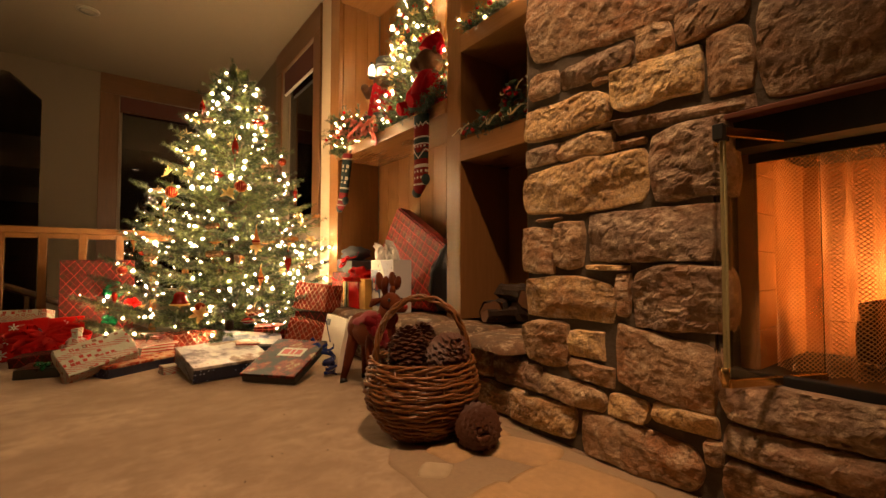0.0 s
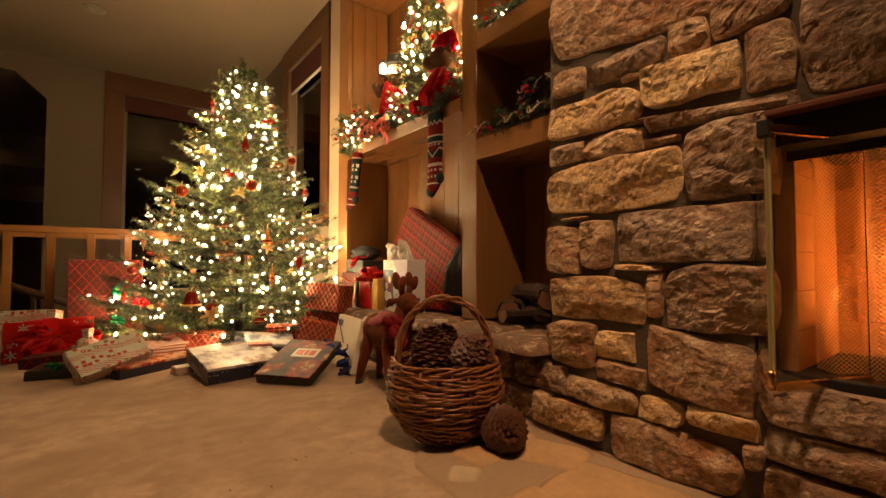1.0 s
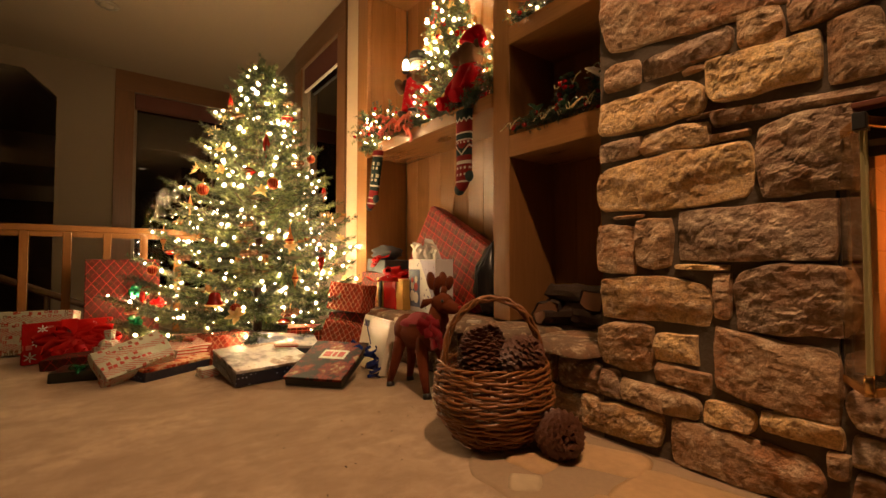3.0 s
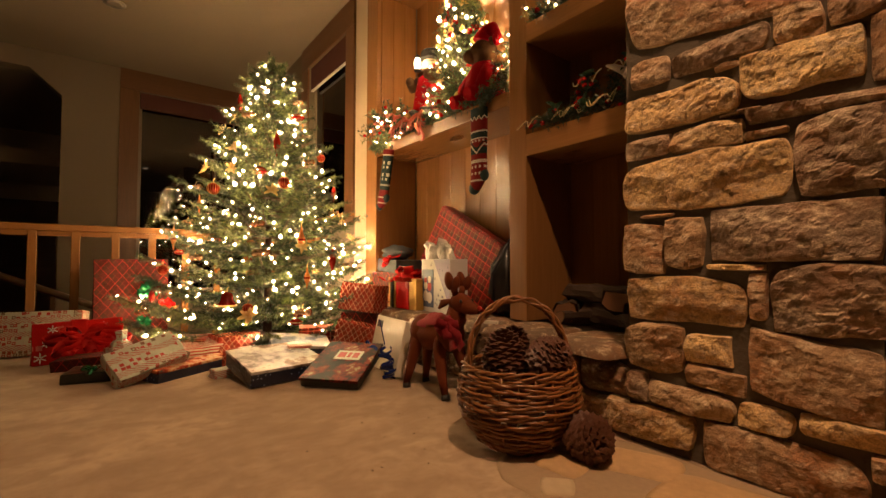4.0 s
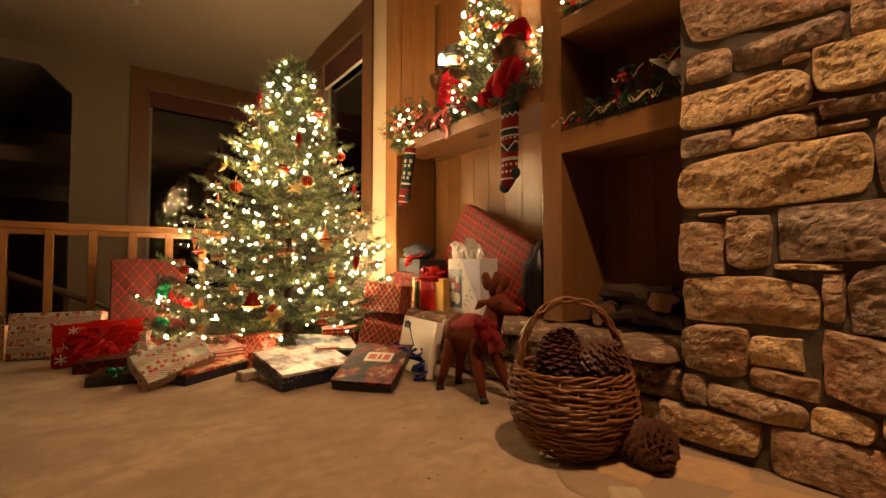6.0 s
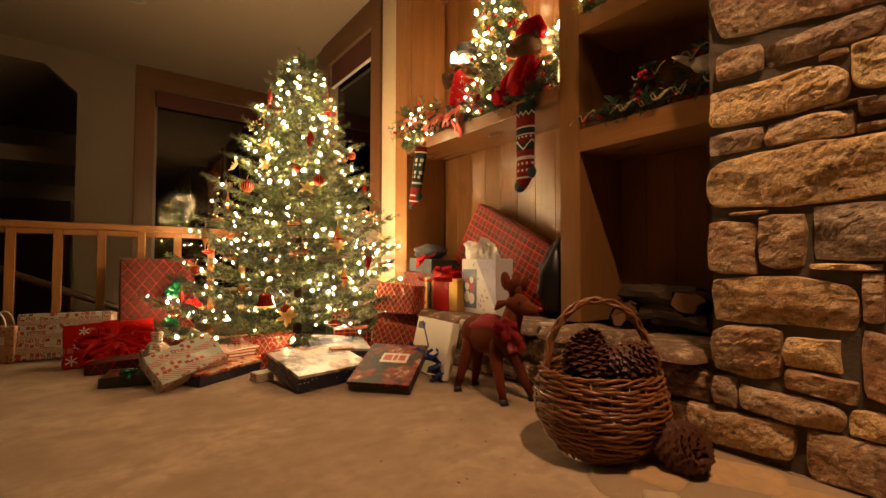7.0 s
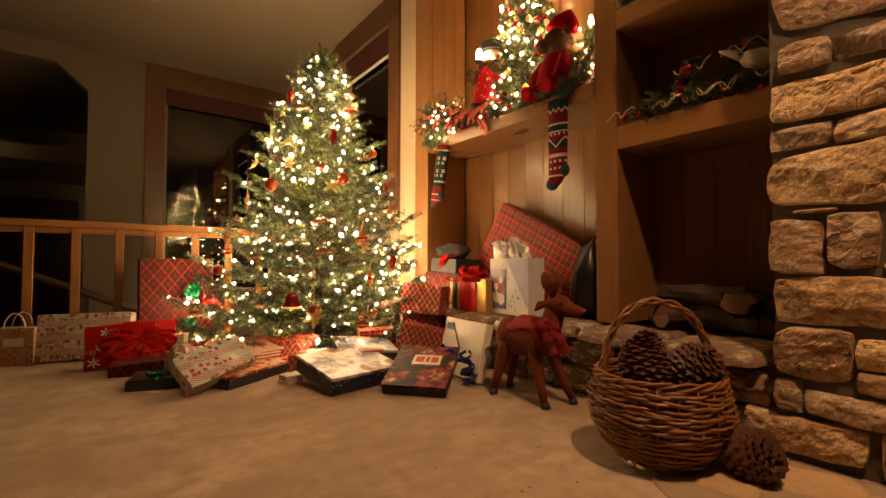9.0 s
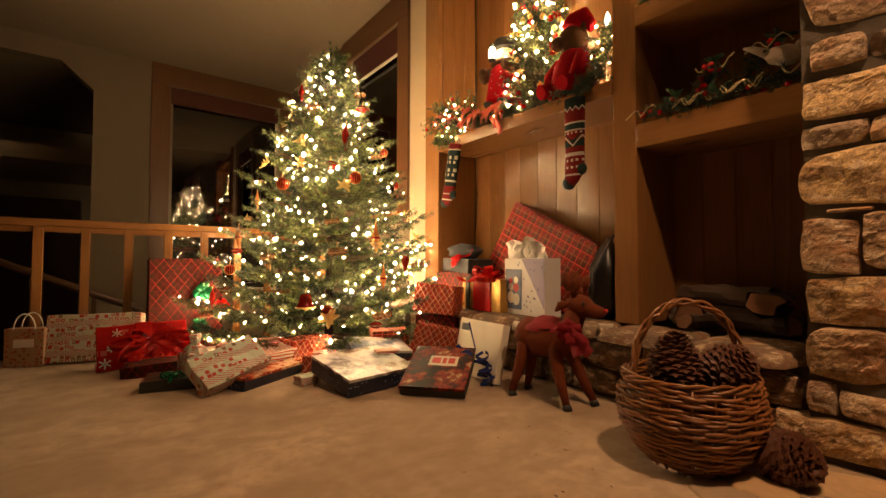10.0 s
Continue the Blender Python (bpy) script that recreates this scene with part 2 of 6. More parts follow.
def add_box(bm, x0, x1, y0, y1, z0, z1, bevel=0.0, mat=0):
    r = bmesh.ops.create_cube(bm, size=1.0)
    vs = r["verts"]
    for v in vs:
        v.co = Vector(((x0 + x1) / 2 + v.co.x * (x1 - x0), (y0 + y1) / 2 + v.co.y * (y1 - y0), (z0 + z1) / 2 + v.co.z * (z1 - z0)))
    faces = {f for v in vs for f in v.link_faces}
    for f in faces:
        f.material_index = mat
    if bevel:
        edges = list({e for v in vs for e in v.link_edges})
        bmesh.ops.bevel(bm, geom=edges, offset=bevel, segments=2, profile=0.5, affect="EDGES")
    return vs


def box(x0, x1, y0, y1, z0, z1, bevel=0.0):
    bm = bmesh.new()
    add_box(bm, x0, x1, y0, y1, z0, z1, bevel)
    return bm


def boxes(*args, bevel=0.0):
    bm = bmesh.new()
    for a in args:
        add_box(bm, *a, bevel=bevel)
    return bm


def add_tube(bm, points, radius, sides=6, closed=False, mat=0):
    """A round rod along points; radius is a number or one for each point."""
    pts = [Vector(p) for p in points]
    n = len(pts)
    rad = radius if isinstance(radius, (list, tuple)) else [radius] * n
    rings, up = [], None
    for i, p in enumerate(pts):
        a = pts[(i - 1) % n] if closed or i else p
        b = pts[(i + 1) % n] if closed or i < n - 1 else p
        d = (b - a).normalized() if (b - a).length > 1e-9 else Vector((0, 0, 1))
        if up is None:
            up = d.orthogonal().normalized()
        up = (up - d * up.dot(d))
        up = up.normalized() if up.length > 1e-6 else d.orthogonal().normalized()
        side = d.cross(up)
        rings.append([bm.verts.new(p + (up * math.cos(t) + side * math.sin(t)) * rad[i]) for t in [2 * math.pi * k / sides for k in range(sides)]])
    for i in range(n if closed else n - 1):
        a, b = rings[i], rings[(i + 1) % n]
        for k in range(sides):
            f = bm.faces.new((a[k], a[(k + 1) % sides], b[(k + 1) % sides], b[k]))
            f.material_index, f.smooth = mat, True
    if not closed:
        for r, flip in ((rings[0], True), (rings[-1], False)):
            f = bm.faces.new(r[::-1] if flip else r)
            f.material_index = mat
    return rings


def tube(points, radius, sides=6, closed=False):
    bm = bmesh.new()
    add_tube(bm, points, radius, sides, closed)
    return bm


def add_lathe(bm, profile, sides=20, m=None, mat=0):
    """Turns (radius, height) pairs about z."""
    rings = []
    for r, z in profile:
        ring = []
        for k in range(sides):
            t = 2 * math.pi * k / sides
            co = Vector((max(r, 1e-4) * math.cos(t), max(r, 1e-4) * math.sin(t), z))
            ring.append(bm.verts.new(m @ co if m else co))
        rings.append(ring)
    for a, b in zip(rings, rings[1:]):
        for k in range(sides):
            f = bm.faces.new((a[k], a[(k + 1) % sides], b[(k + 1) % sides], b[k]))
            f.smooth, f.material_index = True, mat
    for ring, flip in ((rings[0], True), (rings[-1], False)):
        f = bm.faces.new(ring[::-1] if flip else ring)
        f.material_index = mat


def lathe(profile, sides=20, m=None):
    bm = bmesh.new()
    add_lathe(bm, profile, sides, m)
    return bm


def add_ball(bm, centre, radii, m=None, seg=16, rings=10, mat=0, lump=0.0):
    r = bmesh.ops.create_uvsphere(bm, u_segments=seg, v_segments=rings, radius=1.0)
    for v in r["verts"]:
        k = 1 + lump * noise.noise(v.co * 2.3 + Vector(centre) * 9)
        co = Vector((v.co.x * radii[0] * k, v.co.y * radii[1] * k, v.co.z * radii[2] * k))
        v.co = (m @ co if m else co) + Vector(centre)
    for f in {f for v in r["verts"] for f in v.link_faces}:
        f.material_index, f.smooth = mat, True


def soup(name, verts, faces, materials, parent=None, indices=None):
    """One mesh out of long arrays of vertices and faces."""
    mesh = bpy.data.meshes.new(name)
    mesh.from_pydata(verts, [], faces)
    for mt in materials:
        mesh.materials.append(mt)
    if indices is not None:
        mesh.polygons.foreach_set("material_index", indices)
    ob = new(name, mesh)
    ob.parent = parent
    return ob


# ---- large structure ----
CEIL = 3.2
NORTH, EAST = 7.43, 1.73
structure("floor", box(-5.2, 1.9, -4.2, 4.86, -0.25, 0.0), M["carpet"], "beige cut-pile carpet with soft tread marks", "carpet")
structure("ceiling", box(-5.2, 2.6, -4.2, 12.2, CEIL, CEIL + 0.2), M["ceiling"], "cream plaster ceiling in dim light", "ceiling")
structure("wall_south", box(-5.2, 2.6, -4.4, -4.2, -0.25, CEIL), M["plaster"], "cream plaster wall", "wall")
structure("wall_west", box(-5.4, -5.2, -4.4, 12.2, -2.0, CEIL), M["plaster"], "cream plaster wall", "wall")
structure("floor_lower", box(-5.2, 2.2, 4.86, 12.2, -1.95, -1.75), M["dark_wood"], "dark wooden floor of the lower landing", "floor")
structure("floor_edge", box(-5.2, 1.73, 4.862, 4.90, -1.75, -0.004), M["pine_x"], "wooden fascia along the edge of the stairwell", "trim")

# north wall with a clipped archway and a tall window
bm = bmesh.new()


def slab(bm, pts, y0, y1):
    a = [bm.verts.new((x, y0, z)) for x, z in pts]
    b = [bm.verts.new((x, y1, z)) for x, z in pts]
    bm.faces.new(a)
    bm.faces.new(b[::-1])
    for i in range(len(pts)):
        j = (i + 1) % len(pts)
        bm.faces.new((a[j], a[i], b[i], b[j]))
    bmesh.ops.recalc_face_normals(bm, faces=bm.faces)


slab(bm, [(-0.60, -1.75), (0.18, -1.75), (0.18, CEIL), (-3.6, CEIL), (-3.6, 2.70), (-3.3, 2.97), (-0.90, 2.97), (-0.60, 2.69)], NORTH, NORTH + 0.18)
for a in ((0.18, 1.9, NORTH, NORTH + 0.18, 2.93, CEIL), (0.18, 1.9, NORTH, NORTH + 0.18, -1.75, 0.25), (1.56, 1.9, NORTH, NORTH + 0.18, 0.25, 2.93), (-5.2, -3.6, NORTH, NORTH + 0.18, -1.75, CEIL)):
    add_box(bm, *a)
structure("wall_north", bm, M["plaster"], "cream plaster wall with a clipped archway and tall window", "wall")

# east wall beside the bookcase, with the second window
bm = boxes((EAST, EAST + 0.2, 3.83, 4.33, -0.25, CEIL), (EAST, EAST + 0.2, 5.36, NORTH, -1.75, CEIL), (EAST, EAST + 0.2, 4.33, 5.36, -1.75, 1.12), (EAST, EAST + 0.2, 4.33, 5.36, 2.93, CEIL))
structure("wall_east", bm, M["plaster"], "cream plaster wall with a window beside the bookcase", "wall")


structure("trim_board", box(EAST - 0.012, EAST - 0.001, 3.828, 4.115, 0.0, CEIL - 0.004, 0.002), M["trim_cream"], "cream painted strip between bookcase and window", "trim")


def window(name, m, w, h, label, blind, case=0.21, head=0.27, sill=True, pale=False):
    """A window in its opening: local x along the wall, -y into the room, z up from the opening's foot."""
    ob = thing(name, label, "window", m)
    ob["kind"] = "structure"
    f = 0.035
    part("window_frame", boxes((f, w - f, 0.06, 0.11, h - f, h - 0.002), (f, w - f, 0.06, 0.11, 0.002, f), (0.002, f, 0.06, 0.11, 0.002, h - 0.002), (w - f, w - 0.002, 0.06, 0.11, 0.002, h - 0.002), bevel=0.004), M["sash"], ob)
    pane = part("pane", box(f + 0.002, w - f - 0.002, 0.08, 0.086, f + 0.002, h - f - 0.002), M["glass"], ob)
    pane.visible_shadow = False
    part("jamb", boxes((-case, 0.0, -0.022, -0.001, -0.12, h), bevel=0.004), M["brown_z"], ob, "brown stained side casing")
    part("jamb", boxes((w, w + case * 0.9, -0.022, -0.001, -0.12, h), bevel=0.004), M["brown_z"], ob, "brown stained side casing")
    part("head_casing", boxes((-case, w + case * 0.9, -0.024, -0.001, h + 0.001, h + head - 0.004), bevel=0.004), M["brown_x"], ob, "brown stained head casing")
    if sill:
        part("window_sill", boxes((-case, w + case, -0.06, 0.055, -0.035, 0.0), bevel=0.006), M["pine_x"], ob)
    b = part("roller_blind", box(0.01, w - 0.01, 0.012, 0.05, h - blind, h - 0.004, 0.006), M["blind"], ob, "dark red fabric blind, drawn up")
    part("hem_bar", box(0.01, w - 0.01, 0.016, 0.04, h - blind - 0.022, h - blind - 0.001, 0.005), M["white_paint"] if pale else M["blind"], b, "hem bar")
    return ob


window("window_1", pose(0.18, NORTH, 0.25), 1.38, 2.68, "tall dark window with brown wooden casing", 0.20)
window("window_2", pose(EAST, 5.36, 1.12, 0, 0, -90), 1.03, 1.81, "dark window in brown casing with rolled red blind", 0.26, pale=True)

# beyond the archway
# wall and soffit coloured lighter to stand in for light reaching this room
structure("wall_far", boxes((-5.2, 1.9, 12.0, 12.2, -1.95, CEIL)), M["far_cream_lit"], "far wall of the dim room beyond the archway", "wall")
structure("soffit", box(-5.2, -0.3, 9.6, 12.0, 2.17, 2.40), M["far_cream_lit"], "pale dropped soffit beyond the archway", "trim")
far_shelf = thing("sideboard", "dark wooden cabinet against the far wall", "cabinet", pose(-1.6, 11.6, -1.75))
part("body", box(-0.75, 0.75, -0.2, 0.38, 0.05, 3.55, 0.01), M["dark_wood"], far_shelf)
for sx in (-0.36, 0.36):
    part("door", box(sx - 0.33, sx + 0.33, -0.225, -0.202, 2.3, 3.3, 0.006), M["dark_wood"], far_shelf)
structure("backdrop", boxes((-9, 12, 13.2, 13.3, -3, 6), (6.5, 6.6, 0, 13.2, -3, 6)), M["night"], "black night outside the windows", "night")

# balustrade along the stairwell
RAIL_Y = 4.78
rail = thing("balustrade", "honey pine balustrade with square balusters along the stairwell", "railing", pose(0, RAIL_Y, 0))
part("handrail", box(-5.19, 1.725, -0.045, 0.045, 0.885, 0.935, 0.008), M["pine_x"], rail)
part("sub_rail", box(-5.19, 1.725, -0.012, 0.012, 0.846, 0.8845, 0.003), M["pine_x"], rail)
post = None
for i in range(-18, 7):
    bm = box(-0.027, 0.027, -0.02, 0.02, 0.0, 0.885, 0.004)
    if post is None:
        post = part("baluster", bm, M["pine_z"], rail)
        mesh = post.data
    else:
        bm.free()
        post = new("baluster", mesh)
        post.parent = rail
    post.location = (-0.306 + 0.2465 * i, 0, 0)
stair = thing("stair_handrail", "dark wooden handrail sloping down the stairwell", "railing", pose(0, 6.0, 0))
part("handrail", tube([(-2.4, 0, 1.22), (1.5, 0, -0.58)], 0.034, 10), M["dark_wood"], stair)
for k in range(9):
    x = -2.2 + 0.42 * k
    part("baluster", box(x - 0.018, x + 0.018, -0.018, 0.018, -1.75, 1.22 - (x + 2.4) * 0.4615 - 0.02, 0.003), M["dark_wood"], stair)

# recessed ceiling lights
def can_light(place, label, glow):
    ob = thing("recessed_light", label, "light", pose(*place))
    part("trim_ring", lathe([(0.075, -0.012), (0.095, -0.010), (0.098, 0.0)], 28), M["can_off"], ob, smooth=False)
    part("reflector", lathe([(0.074, -0.0125), (0.05, -0.0135), (0.0, -0.0135)], 28), M["can_on"] if glow else M["can_off"], ob)


M["can_on"] = emit("lit_lamp", (1.0, 0.74, 0.45), 3.0)
M["can_off"] = plain("dull_reflector", (0.30, 0.26, 0.2), 0.4)
can_light((-0.11, 5.70, CEIL - 0.001), "unlit recessed ceiling light with a pale trim", False)
can_light((CAN[0], CAN[1], CEIL - 0.001), "lit recessed ceiling light above the hearth", True)
can_light((CAN_B[0], CAN_B[1], CEIL - 0.001), "lit recessed ceiling light above the carpet", True)

# ---- chimney breast ----
FACE = 1.415
BED = FACE + 0.022


def mortar_bed(name, y0, y1, z0, z1, label):
    """A block whose front is uneven trowelled mortar."""
    bm = bmesh.new()
    nu, nv = max(2, int((y1 - y0) / 0.02)), max(2, int((min(z1, 1.7) - z0) / 0.02))
    rows = []
    for j in range(nv + 1):
        z = z0 + (z1 - z0) * j / nv if z1 <= 1.7 else (z0 + (1.7 - z0) * j / (nv - 1) if j < nv else z1)
        rows.append([bm.verts.new((BED + 0.007 * noise.noise(Vector((1, y * 9, z * 9))) + 0.003 * noise.noise(Vector((5, y * 31, z * 31))), y, z)) for y in [y0 + (y1 - y0) * i / nu for i in range(nu + 1)]])
    for lo, hi in zip(rows, rows[1:]):
        for i in range(nu):
            bm.faces.new((lo[i], hi[i], hi[i + 1], lo[i + 1]))
    add_box(bm, BED + 0.012, 2.45, y0, y1, z0, z1)
    rim = rows[0] + [row[-1] for row in rows[1:]] + rows[-1][-2::-1] + [row[0] for row in rows[-2:0:-1]]
    back = [bm.verts.new((BED + 0.013, v.co.y, v.co.z)) for v in rim]
    for k in range(len(rim)):
        l = (k + 1) % len(rim)
        bm.faces.new((rim[k], rim[l], back[l], back[k]))
    return structure(name, bm, M["mortar"], label, "chimney")


mortar_bed("chimney_breast", 0.575, 1.245, -0.1, CEIL, "rubble stone chimney breast with grey mortar joints")
mortar_bed("chimney_side", -1.0, -0.62, -0.1, CEIL, "mortar bed of the chimney beside the fire")
mortar_bed("chimney_head", -0.62, 0.575, 1.045, CEIL, "mortar bed of the chimney above the fire")
mortar_bed("chimney_foot", -0.62, 0.575, -0.1, 0.305, "mortar bed of the chimney below the fire")
structure("wall_chimney", box(1.62, 2.45, -4.2, -1.0, -0.25, CEIL), M["plaster"], "cream plaster wall beside the chimney", "wall")
structure("firebox", boxes((2.06, 2.10, -0.619, 0.574, 0.306, 1.044), (1.60, 2.06, 0.535, 0.574, 0.306, 1.044), (1.60, 2.06, -0.619, -0.58, 0.306, 1.044)), M["firebrick"], "soot-stained firebrick lining of the fireplace", "fireplace")
structure("firebox_hood", boxes((1.55, 2.06, -0.58, 0.535, 0.985, 1.044), (1.46, 1.55, -0.619, 0.574, 0.955, 1.044), (1.50, 2.06, -0.58, 0.535, 0.306, 0.345)), M["soot"], "black sooty iron hood and hearth plate", "fireplace")
structure("lintel", box(FACE + 0.004, FACE + 0.12, -0.70, 0.60, 1.030, 1.046, 0.003), plain("rusty_iron", (0.16, 0.05, 0.025), 0.6, 0.3), "rusty iron lintel bar above the fire", "lintel")


def stone_mesh(name, w, h, depth, seed, skew=0.0, rough=1.0, step=0.0062, kind="stone"):
    """A rough-split stone: y across, z up, its face towards -x, its back open in the mortar."""
    rnd = random.Random(seed)
    nu, nv = max(5, int(w / step)), max(4, int(h / step))
    off = Vector((rnd.uniform(0, 99), rnd.uniform(0, 99), rnd.uniform(0, 99)))
    kx, kz = rnd.uniform(0.0, 0.06), rnd.uniform(0.0, 0.06)
    corner = [rnd.choice((0.0, 0.03, 0.08, 0.18)) for _ in range(4)]
    tilt_y, tilt_z = rnd.uniform(-0.035, 0.035), rnd.uniform(-0.03, 0.10)
    rough = rough * rnd.choice((0.55, 0.75, 0.9, 1.1))
    grit = 1.9 - 0.4 * rough
    planes = []
    for k in range(rnd.randint(5, 8)):
        t = rnd.uniform(0, 2 * math.pi)
        planes.append((math.cos(t), math.sin(t), rnd.uniform(0.15, 0.8), rnd.uniform(0.012, 0.045)))
    verts, faces = [], []
    for j in range(nv + 1):
        for i in range(nu + 1):
            u, v = 2 * i / nu - 1, 2 * j / nv - 1
            su, sv = math.copysign(abs(u) ** 0.9, u), math.copysign(abs(v) ** 0.9, v)
            q = (0 if u < 0 else 1) + (0 if v < 0 else 2)
            cut = 1 - corner[q] * (abs(su * sv)) ** 2.2
            y = su * w / 2 * (1 - kx * abs(v) ** 4) * cut
            z = sv * h / 2 * (1 - kz * abs(u) ** 4) * cut
            p = Vector((0, y, z)) + off
            edge = max(abs(u), abs(v))
            y += 0.009 * noise.noise(p * 12) * edge * min(1, w / 0.15)
            z += (0.008 * noise.noise(p * 12 + Vector((7, 3, 1))) + 0.008 * noise.noise(p * 5)) * edge * min(1, h / 0.12)
            fall = (1 - abs(u) ** 48) ** 0.5 * (1 - abs(v) ** 30) ** 0.5
            x = depth
            for ca, sa, cut_at, slope in planes:
                over = ca * y / (w / 2) + sa * z / (h / 2) - cut_at
                if over > 0:
                    x = min(x, depth - slope * over)
            for size, gain in ((1.0, 0.62), (2.4, 0.42), (5.0, 0.20)):
                q3 = Vector((0, p.y * 8 * size, p.z * 10.5 * size)) + noise.noise_vector(p * 4) * 0.25
                cell = noise.voronoi(q3, distance_metric="DISTANCE")[1][0]
                turn = noise.noise_vector(cell * 3.7)
                x += gain * rough * (0.007 * turn.x + (q3 - cell).y * turn.y * 0.022 + (q3 - cell).z * turn.z * 0.028)
            layer = noise.noise(Vector((0, p.y * 7, p.z * 30)))
            x += rough * (0.008 * noise.noise(p * 5) + 0.0016 * (1 - 2 * abs(layer))) + grit * (0.0016 * noise.noise(p * 60) + 0.0026 * noise.noise(p * 26))
            x = max(x, 0.024) * fall + fall * (tilt_y * y + tilt_z * z)
            verts.append((-max(x, 0), y, z + skew * y))
    for j in range(nv):
        for i in range(nu):
            a = j * (nu + 1) + i
            faces.append((a + nu + 1, a + nu + 2, a + 1, a))
    n = len(verts)
    rim = [i for i in range(nu + 1)] + [(j + 1) * (nu + 1) - 1 for j in range(1, nv + 1)] + [nv * (nu + 1) + i for i in range(nu - 1, -1, -1)] + [j * (nu + 1) for j in range(nv - 1, 0, -1)]
    verts += [(0.05, verts[i][1], verts[i][2]) for i in rim]
    for k in range(len(rim)):
        l = (k + 1) % len(rim)
        faces.append((rim[k], rim[l], n + l, n + k))
    mesh = bpy.data.meshes.new(name)
    mesh.from_pydata(verts, [], faces)
    mesh.materials.append(M[kind])
    mesh.update()
    return mesh


# the stones of the face, course by course from the top: centre y and z, width, height, slope
chimney = bpy.data.objects["chimney_breast"]
UPPER = [(0.93, 1.535, 0.60, 0.30, 0.10), (0.736, 1.325, 0.119, 0.10, 0.1), (0.56, 1.335, 0.20, 0.09, -0.05), (0.30, 1.19, 0.37, 0.27, 0.0), (0.533, 1.199, 0.10, 0.15, 0.0),
         (0.936, 1.312, 0.29, 0.085, -0.06), (0.732, 1.202, 0.285, 0.158, 0.0), (0.905, 1.258, 0.07, 0.035, 0.0), (1.149, 1.325, 0.14, 0.088, 0.0), (1.06, 1.185, 0.365, 0.15, 0.03),
         (0.66, 1.078, 0.40, 0.066, 0.05), (0.875, 1.108, 0.118, 0.036, 0.0)]
MIDDLE = [(1.166, 1.054, 0.162, 0.084, 0.0), (0.965, 1.055, 0.22, 0.08, 0.0), (0.806, 1.032, 0.105, 0.028, 0.0), (0.655, 0.942, 0.18, 0.215, 0.0), (1.0, 0.925, 0.51, 0.195, 0.0),
          (1.133, 0.803, 0.10, 0.028, 0.0), (1.179, 0.703, 0.145, 0.19, 0.0), (1.033, 0.719, 0.146, 0.176, 0.0), (0.775, 0.733, 0.41, 0.172, 0.0), (0.901, 0.627, 0.175, 0.042, 0.0)]
LOWER = [(1.052, 0.521, 0.385, 0.163, 0.0), (0.838, 0.574, 0.056, 0.12, 0.0), (0.695, 0.548, 0.24, 0.19, 0.0), (1.146, 0.354, 0.195, 0.166, 0.0), (0.973, 0.371, 0.134, 0.092, 0.0),
         (0.738, 0.337, 0.33, 0.215, 0.12), (0.938, 0.275, 0.20, 0.076, 0.08), (1.032, 0.195, 0.27, 0.102, 0.05), (0.83, 0.199, 0.137, 0.084, 0.0), (0.65, 0.205, 0.18, 0.072, 0.0),
         (1.177, 0.089, 0.315, 0.125, 0.0), (0.791, 0.078, 0.40, 0.145, 0.0), (1.208, 0.205, 0.07, 0.10, 0.0), (0.59, 0.135, 0.072, 0.066, 0.0)]
SILL = [(0.30, 0.275, 0.50, 0.075, 0.0), (-0.22, 0.275, 0.50, 0.07, 0.0), (0.40, 0.185, 0.34, 0.085, 0.0), (0.02, 0.18, 0.38, 0.09, 0.0), (0.44, 0.08, 0.22, 0.09, 0.0), (0.16, 0.085, 0.3, 0.1, 0.0), (-0.25, 0.1, 0.4, 0.14, 0.0)]
KINDS = {"s": "stone", "b": "stone_brown", "g": "stone_grey", "o": "stone_ochre"}
TYPES = "bsbgsgobboggssbgossbgo" + "sbgsobbsoosbgb" + "gbgbsbg"
laid = [[y - w / 2, y + w / 2, z - h / 2, z + h / 2, skew] for row in (UPPER, MIDDLE, LOWER, SILL) for y, z, w, h, skew in row]


JOINT = 0.012


def gaps(p, q):
    """How far two stones lie into each other's joint, across and up."""
    return min(p[1], q[1]) - max(p[0], q[0]) + JOINT, min(p[3], q[3]) - max(p[2], q[2]) + JOINT


# dress the stones: first cut back what crowds a joint, then fill out to even joints
for turn in range(12):
    for i, p in enumerate(laid):
        for q in laid[:i]:
            across, up = gaps(p, q)
            if across > 0.0005 and up > 0.0005:
                k, by = (0, across / 2) if across < up else (2, up / 2)
                low, high = (p, q) if p[k] + p[k + 1] < q[k] + q[k + 1] else (q, p)
                low[k + 1] -= by
                high[k] += by
for turn in range(18):
    for i, p in enumerate(laid):
        for k, by in ((0, -0.002), (1, 0.002), (2, -0.002), (3, 0.002)):
            trial = list(p)
            trial[k] += by
            if trial[0] > -0.5 and trial[1] < 1.245 and trial[2] > 0.0 and not any(min(gaps(trial, q)) > 0 for q in laid if q is not p):
                p[k] = trial[k]
for count, (y0, y1, z0, z1, skew) in enumerate(laid):
    w, h = y1 - y0, z1 - z0
    st = new("stone", stone_mesh("stone", w + 0.013, h + 0.010, 0.045 if w * h > 0.012 else 0.040, count * 17 + 20, skew, kind=KINDS[TYPES[count]]))
    st.parent = chimney
    st.location = (FACE + 0.034, (y0 + y1) / 2, (z0 + z1) / 2)
rnd = random.Random(8)
